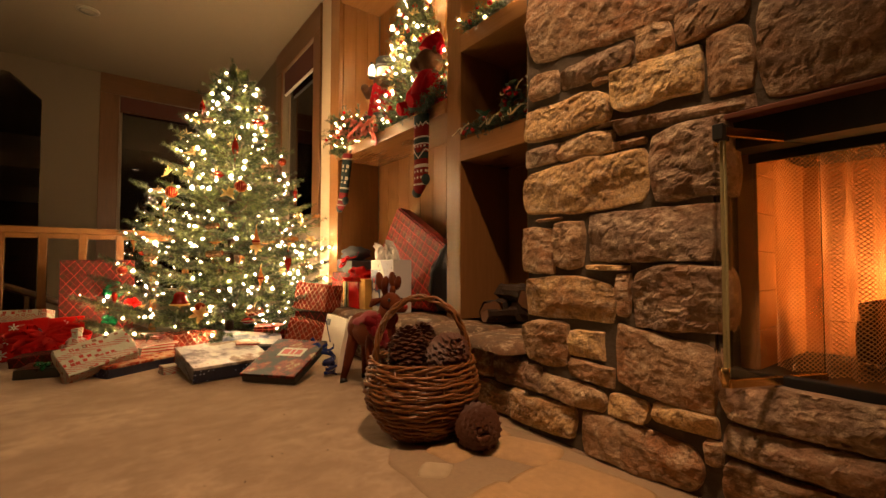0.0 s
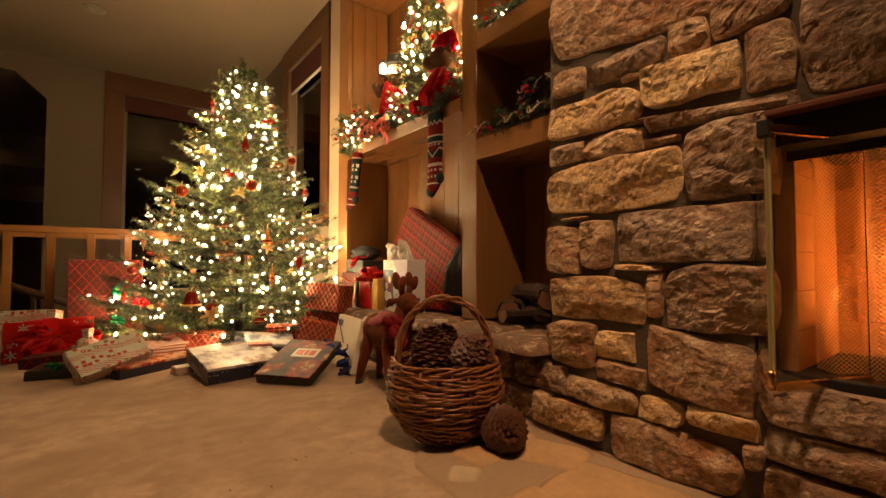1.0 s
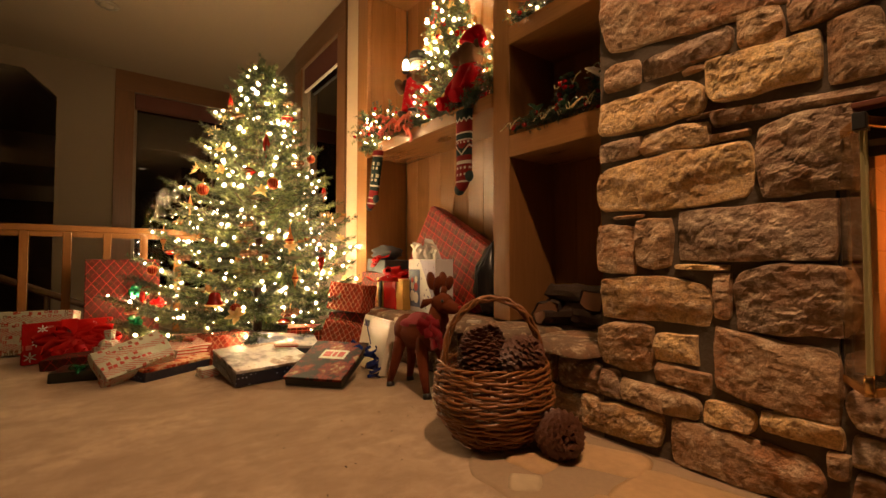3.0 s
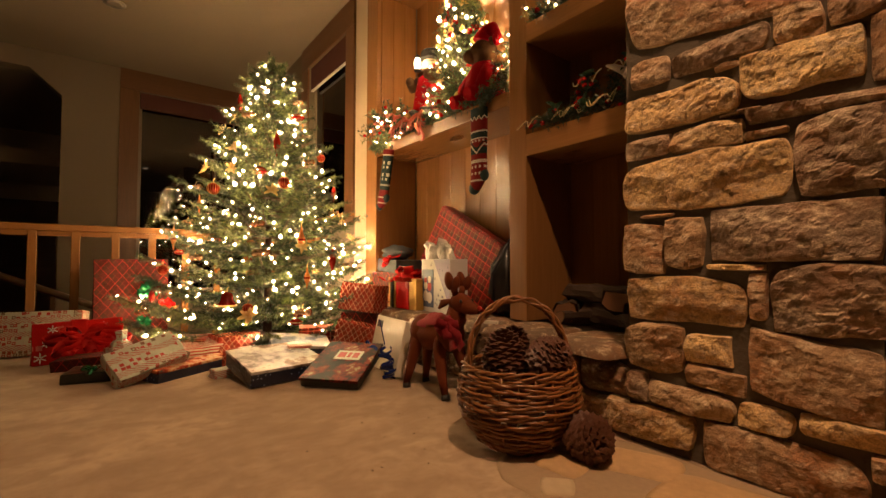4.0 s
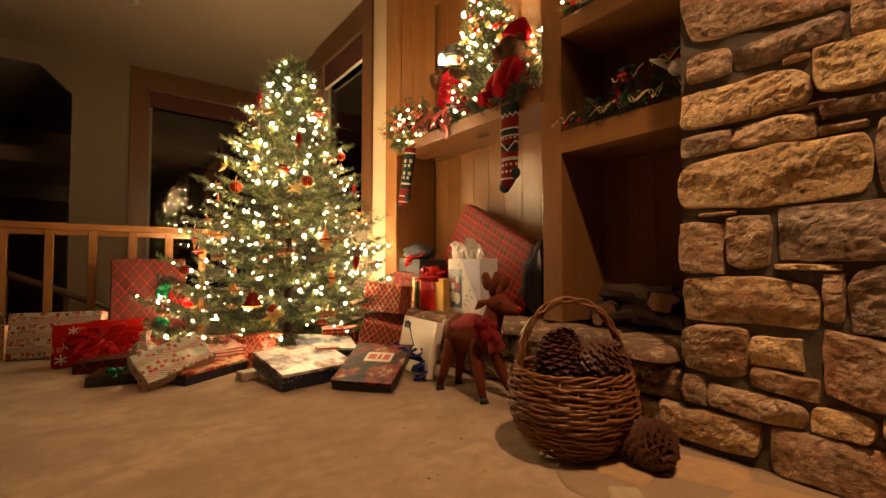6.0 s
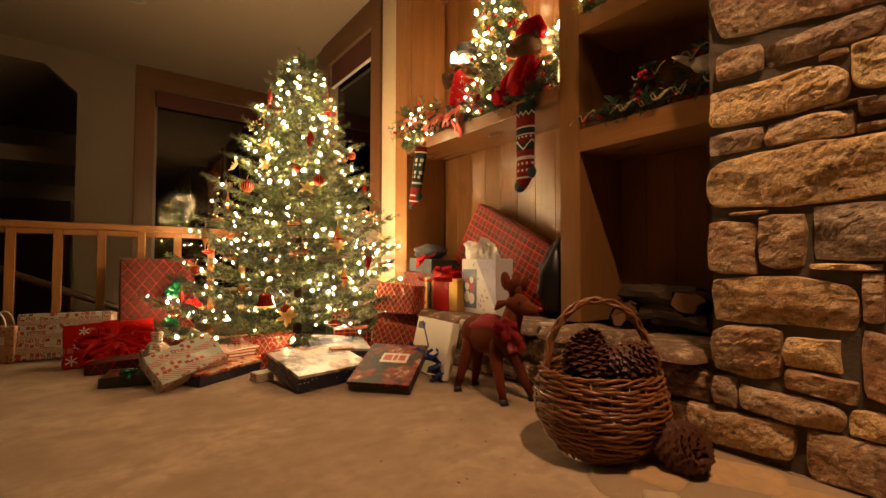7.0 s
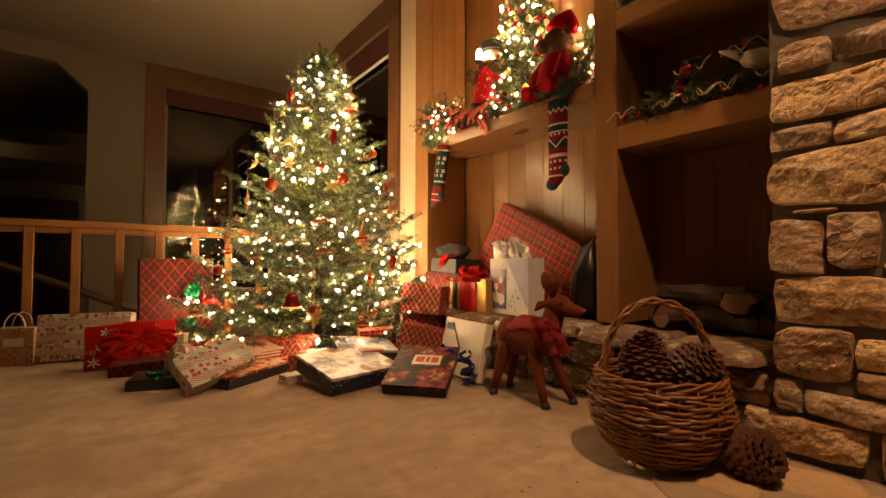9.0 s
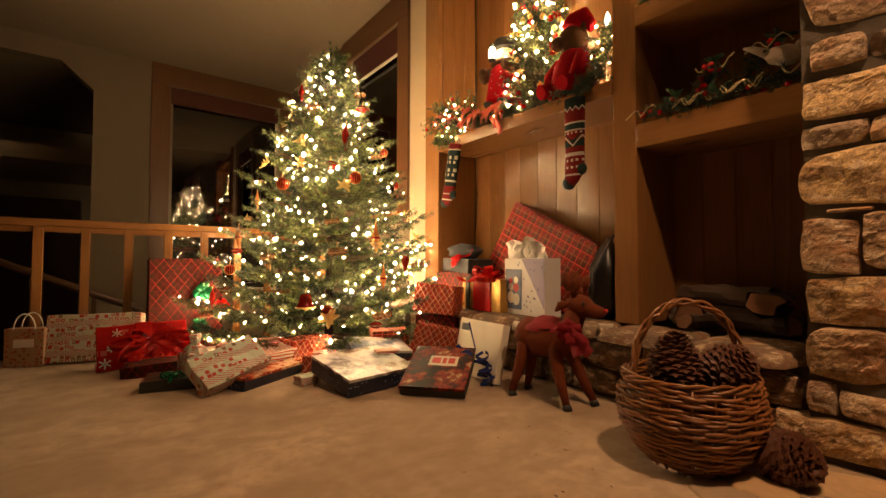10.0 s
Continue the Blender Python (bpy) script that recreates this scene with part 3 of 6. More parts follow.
for z in (1.40, 1.60, 1.80, 2.0, 2.2, 2.4, 2.6, 2.8, 3.0):
    y = 1.24 if z > 1.7 else 0.60
    while y > -0.95:
        w = rnd.uniform(0.2, 0.45)
        st = new("stone", stone_mesh("stone", w - 0.02, 0.18, 0.045, rnd.randint(0, 9999), 0, step=0.03))
        st.parent = chimney
        st.location = (FACE + 0.034, y - w / 2, z + 0.08)
        y -= w

# ---- raised ledge ----
ledge = structure("hearth_ledge", boxes((1.50, 2.14, 1.25, 3.83, -0.02, 0.285)), M["mortar"], "raised stone ledge under the bookcase", "ledge")
rnd = random.Random(21)


def slab_stone(name, w, d, h, seed, material, step=0.02):
    """A flat split slab, x deep, y across, resting on z 0."""
    r = random.Random(seed)
    off = Vector((r.uniform(0, 99), r.uniform(0, 99), 0))
    bm = bmesh.new()
    nu, nv = max(6, int(w / step)), max(5, int(d / step))
    grid = []
    for j in range(nv + 1):
        for i in range(nu + 1):
            u, v = 2 * i / nu - 1, 2 * j / nv - 1
            y = u * w / 2 * (1 - 0.12 * abs(v) ** 4)
            x = v * d / 2 * (1 - 0.12 * abs(u) ** 4)
            p = Vector((x, y, 0)) + off
            e = max(abs(u), abs(v))
            x += 0.018 * noise.noise(p * 8) * e
            y += 0.014 * noise.noise(p * 9 + Vector((4, 4, 4))) * e
            fall = (1 - abs(u) ** 8) ** 0.5 * (1 - abs(v) ** 8) ** 0.5
            grid.append(bm.verts.new((x, y, h * (0.35 + 0.65 * fall) + min(0.006, h * 0.15) * noise.noise(p * 7) * fall)))
    low = [bm.verts.new((g.co.x, g.co.y, 0)) for g in grid]
    n = nu + 1
    for j in range(nv):
        for i in range(nu):
            a = j * n + i
            bm.faces.new((grid[a], grid[a + n], grid[a + n + 1], grid[a + 1]))
    rim = [i for i in range(n)] + [(j + 1) * n - 1 for j in range(1, nv + 1)] + [nv * n + i for i in range(nu - 1, -1, -1)] + [j * n for j in range(nv - 1, 0, -1)]
    for k in range(len(rim)):
        l = (k + 1) % len(rim)
        bm.faces.new((grid[rim[k]], grid[rim[l]], low[rim[l]], low[rim[k]]))
    bmesh.ops.recalc_face_normals(bm, faces=bm.faces)
    mesh = bpy.data.meshes.new(name)
    bm.to_mesh(mesh)
    bm.free()
    mesh.polygons.foreach_set("use_smooth", [True] * len(mesh.polygons))
    mesh.materials.append(material)
    return mesh


y = 1.27
while y < 3.7:
    w = rnd.uniform(0.34, 0.55)
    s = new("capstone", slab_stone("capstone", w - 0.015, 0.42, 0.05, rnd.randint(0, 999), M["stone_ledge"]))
    s.parent = ledge
    s.location = (1.59 + rnd.uniform(-0.012, 0.012), y + w / 2, 0.284)
    y += w
for z, h in ((0.20, 0.13), (0.07, 0.115)):
    y = 1.25
    while y < 3.65:
        w = rnd.uniform(0.16, 0.36)
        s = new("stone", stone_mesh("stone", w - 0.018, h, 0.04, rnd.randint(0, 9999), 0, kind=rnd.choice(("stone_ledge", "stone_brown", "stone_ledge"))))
        s.parent = ledge
        s.location = (1.495, y + w / 2, z + rnd.uniform(-0.006, 0.006))
        y += w

# ---- built-in bookcase ----
CF, CB = 1.69, 2.08
case = thing("bookcase", "built-in honey pine bookcase with open niches", "bookcase", pose(0, 0, 0))
part("divider", boxes((CF, CB, 1.972, 2.10, 0.335, CEIL - 0.003), bevel=0.004), M["pine_z"], case)
part("stile", box(CF - 0.006, CF + 0.03, 3.64, 3.825, 0.30, CEIL - 0.003, 0.004), M["pine_z"], case)
part("side_panel", box(CF + 0.031, CB, 3.64, 3.665, 0.336, CEIL - 0.003), M["pine_z"], case)
for x in (1.78, 1.895, 2.01):
    part("side_board", box(x - 0.0572, x + 0.0572, 3.628, 3.639, 1.63, CEIL - 0.003, 0.004), M["pine_z"], case)
part("shelf", box(CF - 0.012, CB, 2.101, 3.627, 1.535, 1.62, 0.005), M["pine_y"], case)
part("shelf", box(CF - 0.004, CB, 1.20, 1.971, 1.225, 1.345, 0.005), M["pine_y"], case)
part("shelf", box(CF - 0.004, CB, 1.20, 1.971, 1.85, 1.95, 0.005), M["pine_y"], case)
part("top_board", box(CF - 0.004, CB, 2.101, 3.627, 2.94, 3.02, 0.005), M["pine_y"], case)
part("end_panel", box(1.60, CB, 1.205, 1.243, 0.336, CEIL - 0.003), M["pine_z"], case)
for i in range(9):
    a = 2.101 + i * 0.1695
    part("back_board", box(CB, CB + 0.02, a + 0.0006, a + 0.1689, 0.336, CEIL - 0.003, 0.002), M["pine_z"], case)
for i in range(5):
    a = 1.21 + i * 0.153
    part("back_board", box(CB, CB + 0.02, a + 0.0006, a + 0.1524, 0.336, CEIL - 0.003, 0.002), M["pine_z"], case)
structure("wall_behind_bookcase", box(CB + 0.03, 2.3, 1.25, 3.83, -0.25, CEIL), M["plaster"], "plaster wall behind the bookcase", "wall")

# ---- evergreen boughs ----
def needle_material(name, a, b):
    n = Nodes(name)
    n.t.nodes.new("ShaderNodeNewGeometry")
    geo = n.t.nodes[-1].outputs["Random Per Island"]
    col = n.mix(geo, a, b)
    # broad dark patches paint the shade of gaps between boughs into the needles
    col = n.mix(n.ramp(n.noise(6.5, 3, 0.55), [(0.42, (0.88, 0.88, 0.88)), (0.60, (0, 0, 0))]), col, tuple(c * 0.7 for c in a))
    n.b.inputs["Subsurface Weight"].default_value = 0.0
    return n.done(col, 0.5, 0, 0.4)


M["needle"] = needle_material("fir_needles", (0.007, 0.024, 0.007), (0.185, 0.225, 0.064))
M["needle_dark"] = needle_material("garland_needles", (0.014, 0.034, 0.015), (0.04, 0.07, 0.026))
M["twig"] = plain("twig", (0.07, 0.045, 0.025), 0.9, bump=0.4)
M["bulb"] = emit("warm_bulb", (1.0, 0.63, 0.30), 880.0)
M["bulb_dim"] = emit("dim_warm_bulb", (1.0, 0.60, 0.27), 90.0)
M["wire"] = plain("green_wire", (0.01, 0.025, 0.012), 0.5, bump=0)
g = np.random.default_rng(5)


def needles(base, tip, per_metre, length, width, spread=1.0, ahead=0.55):
    """Thin pointed blades all round each twig; base and tip are (n, 3)."""
    seg = tip - base
    ln = np.linalg.norm(seg, axis=1)
    counts = np.maximum(3, (ln * per_metre).astype(int))
    idx = np.repeat(np.arange(len(base)), counts)
    n = len(idx)
    d = seg[idx] / ln[idx, None]
    ref = np.where(np.abs(d[:, 2:3]) < 0.9, np.array([[0, 0, 1.0]]), np.array([[1.0, 0, 0]]))
    s = np.cross(d, ref)
    s /= np.linalg.norm(s, axis=1)[:, None]
    u = np.cross(s, d)
    t = g.uniform(0, 2 * np.pi, n)
    r = s * np.cos(t)[:, None] + u * np.sin(t)[:, None]
    out = d * ahead + r * spread
    out[:, 2] += 0.12
    out /= np.linalg.norm(out, axis=1)[:, None]
    at = base[idx] + seg[idx] * g.uniform(0.0, 1.0, n)[:, None]
    L = length * g.uniform(0.7, 1.25, n)[:, None]
    side = np.cross(out, g.normal(size=(n, 3)))
    side /= np.linalg.norm(side, axis=1)[:, None]
    w = width / 2
    v = np.stack([at - side * w, at + side * w, at + out * L * 0.7 + side * w * 0.8, at + out * L], axis=1).reshape(-1, 3)
    f = (np.arange(n) * 4)[:, None] + np.arange(4)[None, :]
    return v, f


def fir(loc, height, radius, foot, label, bulbs, per_metre=680, needle=0.030, width=0.0031):
    """A fir with whorls of drooping branches, twigs with needles, and strings of small lamps."""
    ob = thing("christmas_tree", label, "christmas tree", pose(*loc))
    bases, tips, limbs, spots = [], [], [], []
    rnd = random.Random(int(height * 100))
    z, k = foot, 0
    while z < height * 0.975:
        f = (z - foot) / (height - foot)
        R = radius * (1 - f) ** 0.79 + 0.02
        number = max(5, int(6 + 9.5 * R / radius))
        for i in range(number):
            a = 2 * math.pi * (i + 0.5 * (k % 2)) / number + rnd.uniform(-0.16, 0.16)
            r = R * rnd.choice((0.60, 0.74, 0.88, 0.98, 1.03, 1.07, 1.12))
            d = Vector((math.cos(a), math.sin(a), 0))
            s = Vector((-d.y, d.x, 0))
            rise = rnd.uniform(0.02, 0.13) * r + 0.06 * f
            pts = []
            for q in range(6):
                u = q / 5
                pts.append(d * (r * u) + Vector((0, 0, z + rnd.uniform(-0.01, 0.01) + rise * u + 0.10 * r * (u ** 3) - 0.22 * r * u * (1 - u))))
            limbs.append((pts, 0.010 * (R / radius) + 0.003))
            steps = max(3, int(r / 0.055))
            for q in range(1, steps + 1):
                u = q / steps
                if u < 0.25:
                    continue
                x = u * 5
                p = pts[min(4, int(x))].lerp(pts[min(5, int(x) + 1)], x - int(x))
                reach = (0.155 * (1.12 - u) + 0.06) * (0.45 + 0.55 * R / radius) * rnd.uniform(0.7, 1.2)
                for sg in (-1, 1):
                    e = p + (d * 0.75 + s * sg * rnd.uniform(0.6, 1.0) + Vector((0, 0, rnd.uniform(-0.12, 0.20)))).normalized() * reach
                    bases.append(p)
                    tips.append(e)
                    if u > 0.45:
                        spots.append(p.lerp(e, rnd.choice((0.6, 0.8, 1.0, 1.0))) + Vector((0, 0, 0.014)))
            bases.append(pts[-2])
            tips.append(pts[-1] + d * 0.05)
            bases.append(pts[1])
            tips.append(pts[-2])
        z += (0.054 + 0.088 * (1 - f)) * height / 2.3
        k += 1
    for i in range(3):
        bases.append(Vector((0, 0, height * (0.86 + 0.03 * i))))
        tips.append(Vector((rnd.uniform(-0.012, 0.012), rnd.uniform(-0.012, 0.012), height * (1.0 + 0.022 * i))))
    v, f = needles(np.array(bases), np.array(tips), per_metre, needle, width)
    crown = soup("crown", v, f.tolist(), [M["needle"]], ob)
    crown["kind"] = "stuff"
    bm = bmesh.new()
    for pts, r in limbs:
        add_tube(bm, pts, [r * (1 - 0.14 * i) for i in range(6)], 4)
    part("branchwork", bm, M["twig"], ob)
    part("trunk", tube([(0, 0, 0), (0, 0, height * 0.3), (0, 0, height * 0.97)], [0.035, 0.026, 0.004], 10), M["bark"], ob)
    # lamp strings: spread evenly by keeping lamps apart
    rnd.shuffle(spots)
    chosen = []
    apart = 0.085 * (radius / 0.9) ** 0.5
    for p in spots:
        if len(chosen) >= bulbs:
            break
        if all((p - q).length > apart * rnd.uniform(0.15, 1.4) for q in chosen[-140:]):
            chosen.append(p)
    return ob, [p for p in chosen if p.z < height * 0.985]


def light_string(loc, spots, size, material, label, limit=300):
    ob = thing("light_string", label, "string lights", pose(*loc))
    order = sorted(spots, key=lambda p: (round(p.z / 0.12), math.atan2(p.y, p.x)))
    bm = bmesh.new()
    for a, b in zip(order, order[1:]):
        if (a - b).length < 0.35:
            mid = (a + b) / 2 * 0.97 + Vector((0, 0, -0.012))
            mid.z = (a.z + b.z) / 2 - 0.012
            add_tube(bm, [a, mid, b], 0.0016, 3)
    tagged(part("wire", bm, M["wire"], ob, "thin dark green wire"), kind="stuff")
    bm = bmesh.new()
    bmesh.ops.create_icosphere(bm, subdivisions=2, radius=1.0)
    mesh = bpy.data.meshes.new("bulb")
    bm.to_mesh(mesh)
    bm.free()
    mesh.polygons.foreach_set("use_smooth", [True] * len(mesh.polygons))
    mesh.materials.append(material)
    weak = mesh.copy()
    weak.materials[0] = M["bulb_dim"]
    rnd = random.Random(len(spots))
    near = sorted(order, key=lambda p: p.x * 0.6 + p.y * 0.8)
    rest = bmesh.new()
    for i, p in enumerate(near):
        r = size * rnd.choice((0.5, 0.65, 0.8, 0.9, 1.0, 1.1, 1.3, 1.6))
        if i < limit:
            b = new("bulb", weak if rnd.random() < 0.36 else mesh)
            b.parent, b.location, b.scale = ob, p, (r, r, r * rnd.choice((1.0, 1.2, 1.7)))
            b.rotation_euler = (rnd.uniform(0, 3), rnd.uniform(0, 3), 0)
        else:
            q = bmesh.ops.create_icosphere(rest, subdivisions=1, radius=r)
            for v in q["verts"]:
                v.co += p
    if rest.verts:
        far = part("bulbs", rest, material, ob)
        far["kind"] = "stuff"
    else:
        rest.free()
    return ob


TREE = (0.905, 3.968, 0.0)
tree, lamps = fir(TREE, 2.24, 0.885, 0.10, "tall decorated fir tree glowing with warm white lights", 520)
light_string(TREE, lamps, 0.0052, M["bulb"], "string of warm white fairy lights wound through the tree")

# ---- basket of cones ----
M["wicker"] = wood("brown_wicker", (0.27, 0.105, 0.033), 0.36, "z", 0.3)
M["cone"] = plain("pine_cone_scale", (0.090, 0.031, 0.015), 0.5, scale=120, bump=0.5, vary=0.5)


def basket(m):
    ob = thing("wicker_basket", "round brown wicker basket with a hooped handle", "basket", m)
    H, rows, stakes = 0.272, 31, 22

    def radius(z):
        u = z / H
        return 0.122 + 0.094 * math.sin(min(1, u / 0.66) * math.pi / 2) - 0.022 * (max(0, u - 0.62) / 0.38) ** 1.3

    rnd = random.Random(4)
    strands = []
    for i in range(rows):
        z0 = 0.010 + (H - 0.02) * i / (rows - 1)
        thick = rnd.uniform(0.0043, 0.0060)
        lean = rnd.uniform(0, 6.28)
        pts = []
        n = stakes * 4
        ph = rnd.uniform(0, 6)
        for k in range(n):
            a = 2 * math.pi * k / n
            r = radius(z0) + 0.0062 * math.cos(stakes / 2 * a + math.pi * i) + 0.003 * math.sin(3 * a + ph)
            pts.append((r * math.cos(a), r * math.sin(a) * 0.96, z0 + 0.005 * math.sin(2 * a + lean) + 0.003 * math.sin(5 * a + ph) + 0.0012 * math.sin(13 * a + i)))
        part("weave_strand", tube(pts, thick, 6, True), M["wicker"], ob)
    for k in range(stakes):
        a = 2 * math.pi * k / stakes
        pts = [(radius(z) * math.cos(a), radius(z) * math.sin(a) * 0.96, z) for z in [H * j / 6 for j in range(7)]]
        part("stake", tube(pts, 0.0042, 5), M["wicker"], ob)
    for q in range(3):
        n = 120
        pts = []
        for k in range(n):
            a = 2 * math.pi * k / n
            w = 7 * a + 2 * math.pi * q / 3
            r = radius(H) + 0.007 * math.cos(w) + 0.002 * math.sin(4 * a + q)
            pts.append((r * math.cos(a), r * math.sin(a) * 0.96, H + 0.004 + 0.007 * math.sin(w) + 0.003 * math.sin(3 * a + 2 * q)))
        part("rim_strand", tube(pts, 0.0046, 6, True), M["wicker"], ob)
    for q in range(5):
        pts = []
        for k in range(61):
            a = math.pi * k / 60
            w = (9 if q % 2 else -7) * a + 2 * math.pi * q / 5
            r = 0.0095
            c = Vector((0.182 * math.cos(a), 0, H - 0.05 + 0.29 * math.sin(a) ** 0.8))
            out = Vector((math.cos(a), 0, math.sin(a)))
            pts.append(c + out * r * math.cos(w) + Vector((0, 1, 0)) * r * math.sin(w))
        part("handle_strand", tube(pts, 0.0054, 6), M["wicker"], ob)
    part("base", lathe([(0.0, 0.004), (0.105, 0.004), (0.107, 0.012), (0.0, 0.012)], 28), M["wicker"], ob)
    return ob


def pine_cone(m, length, radius, seed, group="pine cones"):
    """A closed cone: a core with scales set in a spiral, axis along z."""
    rnd = random.Random(seed)
    ob = thing("pine_cone", "large brown pine cone with open woody scales", "pine cone", m, group)
    prof = lambda u: radius * (math.sin(math.pi * min(1, 0.16 + 0.84 * u)) ** 0.55 if u < 0.98 else 0.1)
    part("core", lathe([(prof(i / 10) * 0.82, length * i / 10) for i in range(11)], 12), M["cone"], ob)
    verts, faces = [], []
    n = 135
    for i in range(n):
        u = (i + 0.5) / n
        a = i * 2.39996
        R = prof(u)
        d = Vector((math.cos(a), math.sin(a), 0))
        s = Vector((-d.y, d.x, 0))
        up = Vector((0, 0, 1))
        lift = 0.55 + 0.6 * u
        out = (d * (1 - 0.35 * u) + up * lift).normalized()
        nrm = out.cross(s).normalized()
        w = radius * 0.36 * (0.55 + 0.45 * math.sin(math.pi * u)) * rnd.uniform(0.85, 1.15)
        L = radius * 0.36 * rnd.uniform(0.85, 1.1)
        p = d * R * 0.76 + up * (length * u)
        b = len(verts)
        for q in (p - s * w * 0.6, p + s * w * 0.6, p + out * L * 0.7 + s * w, p + out * L + s * w * 0.25 - nrm * w * 0.2, p + out * L - s * w * 0.25 - nrm * w * 0.2, p + out * L * 0.7 - s * w):
            verts.append(q)
        c = p + out * L * 0.75 + nrm * w * 0.45
        verts.append(c)
        tip = p + out * L * 1.06 - nrm * w * 0.55
        verts.append(tip)
        for t in ((0, 1, 6), (1, 2, 6), (2, 3, 6), (3, 4, 6), (4, 5, 6), (5, 0, 6), (3, 7, 4), (0, 5, 4), (0, 4, 3), (0, 3, 1), (1, 3, 2)):
            faces.append(tuple(b + k for k in t))
    sc = soup("scale_cover", verts, faces, [M["cone"]], ob)
    sc["kind"] = "stuff"
    return ob


BASKET = (1.090, 1.478)
basket(pose(*BASKET, 0.004, 0, 0, -38))
for dx, dy, z, rx, ry, rz, L, r, seed in ((-0.055, 0.01, 0.215, -6, 4, 0, 0.175, 0.080, 1), (0.055, -0.045, 0.255, 42, -20, 20, 0.14, 0.076, 2), (0.02, 0.07, 0.225, 10, 5, 40, 0.17, 0.072, 3),
                                           (0.03, -0.06, 0.15, -35, 45, 10, 0.12, 0.056, 4), (0.085, 0.04, 0.15, 15, 30, 0, 0.12, 0.055, 6)):
    pine_cone(pose(BASKET[0] + dx, BASKET[1] + dy, z, rx, ry, rz), L, r, seed)
pine_cone(pose(1.198, 1.300, 0.068, 84, 0, -28), 0.145, 0.074, 5)

# ---- fireplace fittings ----
door = thing("fireplace_door", "folded-back glass fireplace door with brass rails", "fireplace door", pose(0, 0, 0))
NEAR, HINGE, FAR = Vector((1.295, 0.50)), Vector((1.425, 0.562)), Vector((1.575, 0.375))


def leaf(a, b, name):
    d = (b - a)
    L = d.length
    m = pose(a.x, a.y, 0, 0, 0, math.degrees(math.atan2(d.y, d.x)))
    bm = box(0.004, L - 0.004, -0.003, 0.003, 0.372, 0.955)
    bm.transform(m)
    pane = part("glass_leaf", bm, M["door_glass"], door, "bronze-tinted glass")
    pane.visible_shadow = False
    for z0, z1 in ((0.352, 0.372), (0.955, 0.978)):
        bm = box(0.0, L, -0.007, 0.007, z0, z1, 0.002)
        bm.transform(m)
        part("rail", bm, M["brass"], pane, "brass rail")
    for x in ((L - 0.002,) if name == "a" else (0.002,)):
        bm = box(x - 0.002, x + 0.002, -0.0035, 0.0035, 0.3725, 0.9545, 0.001)
        bm.transform(m)
        part("edge_strip", bm, M["glass_edge"], pane, "pale green polished glass edge")


leaf(HINGE, NEAR, "a")
leaf(NEAR + Vector((0.006, -0.004)), FAR, "b")
part("hinge", lathe([(0.008, 0.36), (0.010, 0.37), (0.010, 0.39), (0.008, 0.40)], 12, pose(NEAR.x, NEAR.y, 0)), M["brass"], door)
part("hinge", box(NEAR.x - 0.016, NEAR.x + 0.022, NEAR.y - 0.010, NEAR.y + 0.014, 0.945, 0.985, 0.003), M["soot"], door, "black hinge block")
frame_bar = thing("fireplace_frame", "black metal frame round the fireplace opening", "fireplace", pose(0, 0, 0))
part("frame_side", box(1.44, 1.475, 0.548, 0.574, 0.346, 0.954, 0.003), M["soot"], frame_bar)
part("frame_foot", box(1.44, 1.475, -0.60, 0.5475, 0.3455, 0.372, 0.003), M["soot"], frame_bar)
part("curtain_rod", tube([(1.60, 0.53, 0.945), (1.60, -0.57, 0.945)], 0.006, 8), M["soot"], frame_bar)

part("valance", box(1.562, 1.570, -0.575, 0.533, 0.931, 0.984, 0.002), M["soot"], frame_bar)

# hanging chain-mail curtain
M["mesh_metal"] = plain("steel_mesh", (0.62, 0.46, 0.29), 0.36, 0.85, bump=0)
curtain = thing("mesh_curtain", "hanging metal mesh fire curtain in soft folds", "fire screen", pose(0, 0, 0))


def fold(y):
    return 1.605 + 0.026 * math.sin(y * 95 + 1.5 * math.sin(y * 21)) + 0.012 * math.sin(y * 31 + 1)


verts, faces = [], []
ROWS_, W = 103, 0.0016
ys = [0.492 - i * 0.0043 for i in range(165)]
for r in range(ROWS_):
    z0 = 0.935 - r * 0.0056
    for i, y in enumerate(ys):
        up = (i + r) % 2
        z = z0 + (0.0026 if up else -0.0026)
        x = fold(y) + (0.0012 if up else -0.0012)
        verts += [(x, y, z + W), (x - W, y, z - W * 0.6), (x + W, y, z - W * 0.6)]
        if i:
            b = len(verts) - 6
            for k in range(3):
                l = (k + 1) % 3
                faces.append((b + k, b + l, b + 3 + l, b + 3 + k))
mesh_ob = soup("mesh", verts, faces, [M["mesh_metal"]], curtain)
mesh_ob["kind"] = "stuff"
for y in (0.49, 0.40, 0.31, 0.22, 0.10, -0.02, -0.16):
    part("curtain_ring", tube([(1.60 + 0.011 * math.cos(a), y, 0.937 + 0.011 * math.sin(a)) for a in [k * math.pi / 6 for k in range(12)]], 0.0016, 5, True), M["mesh_metal"], curtain)

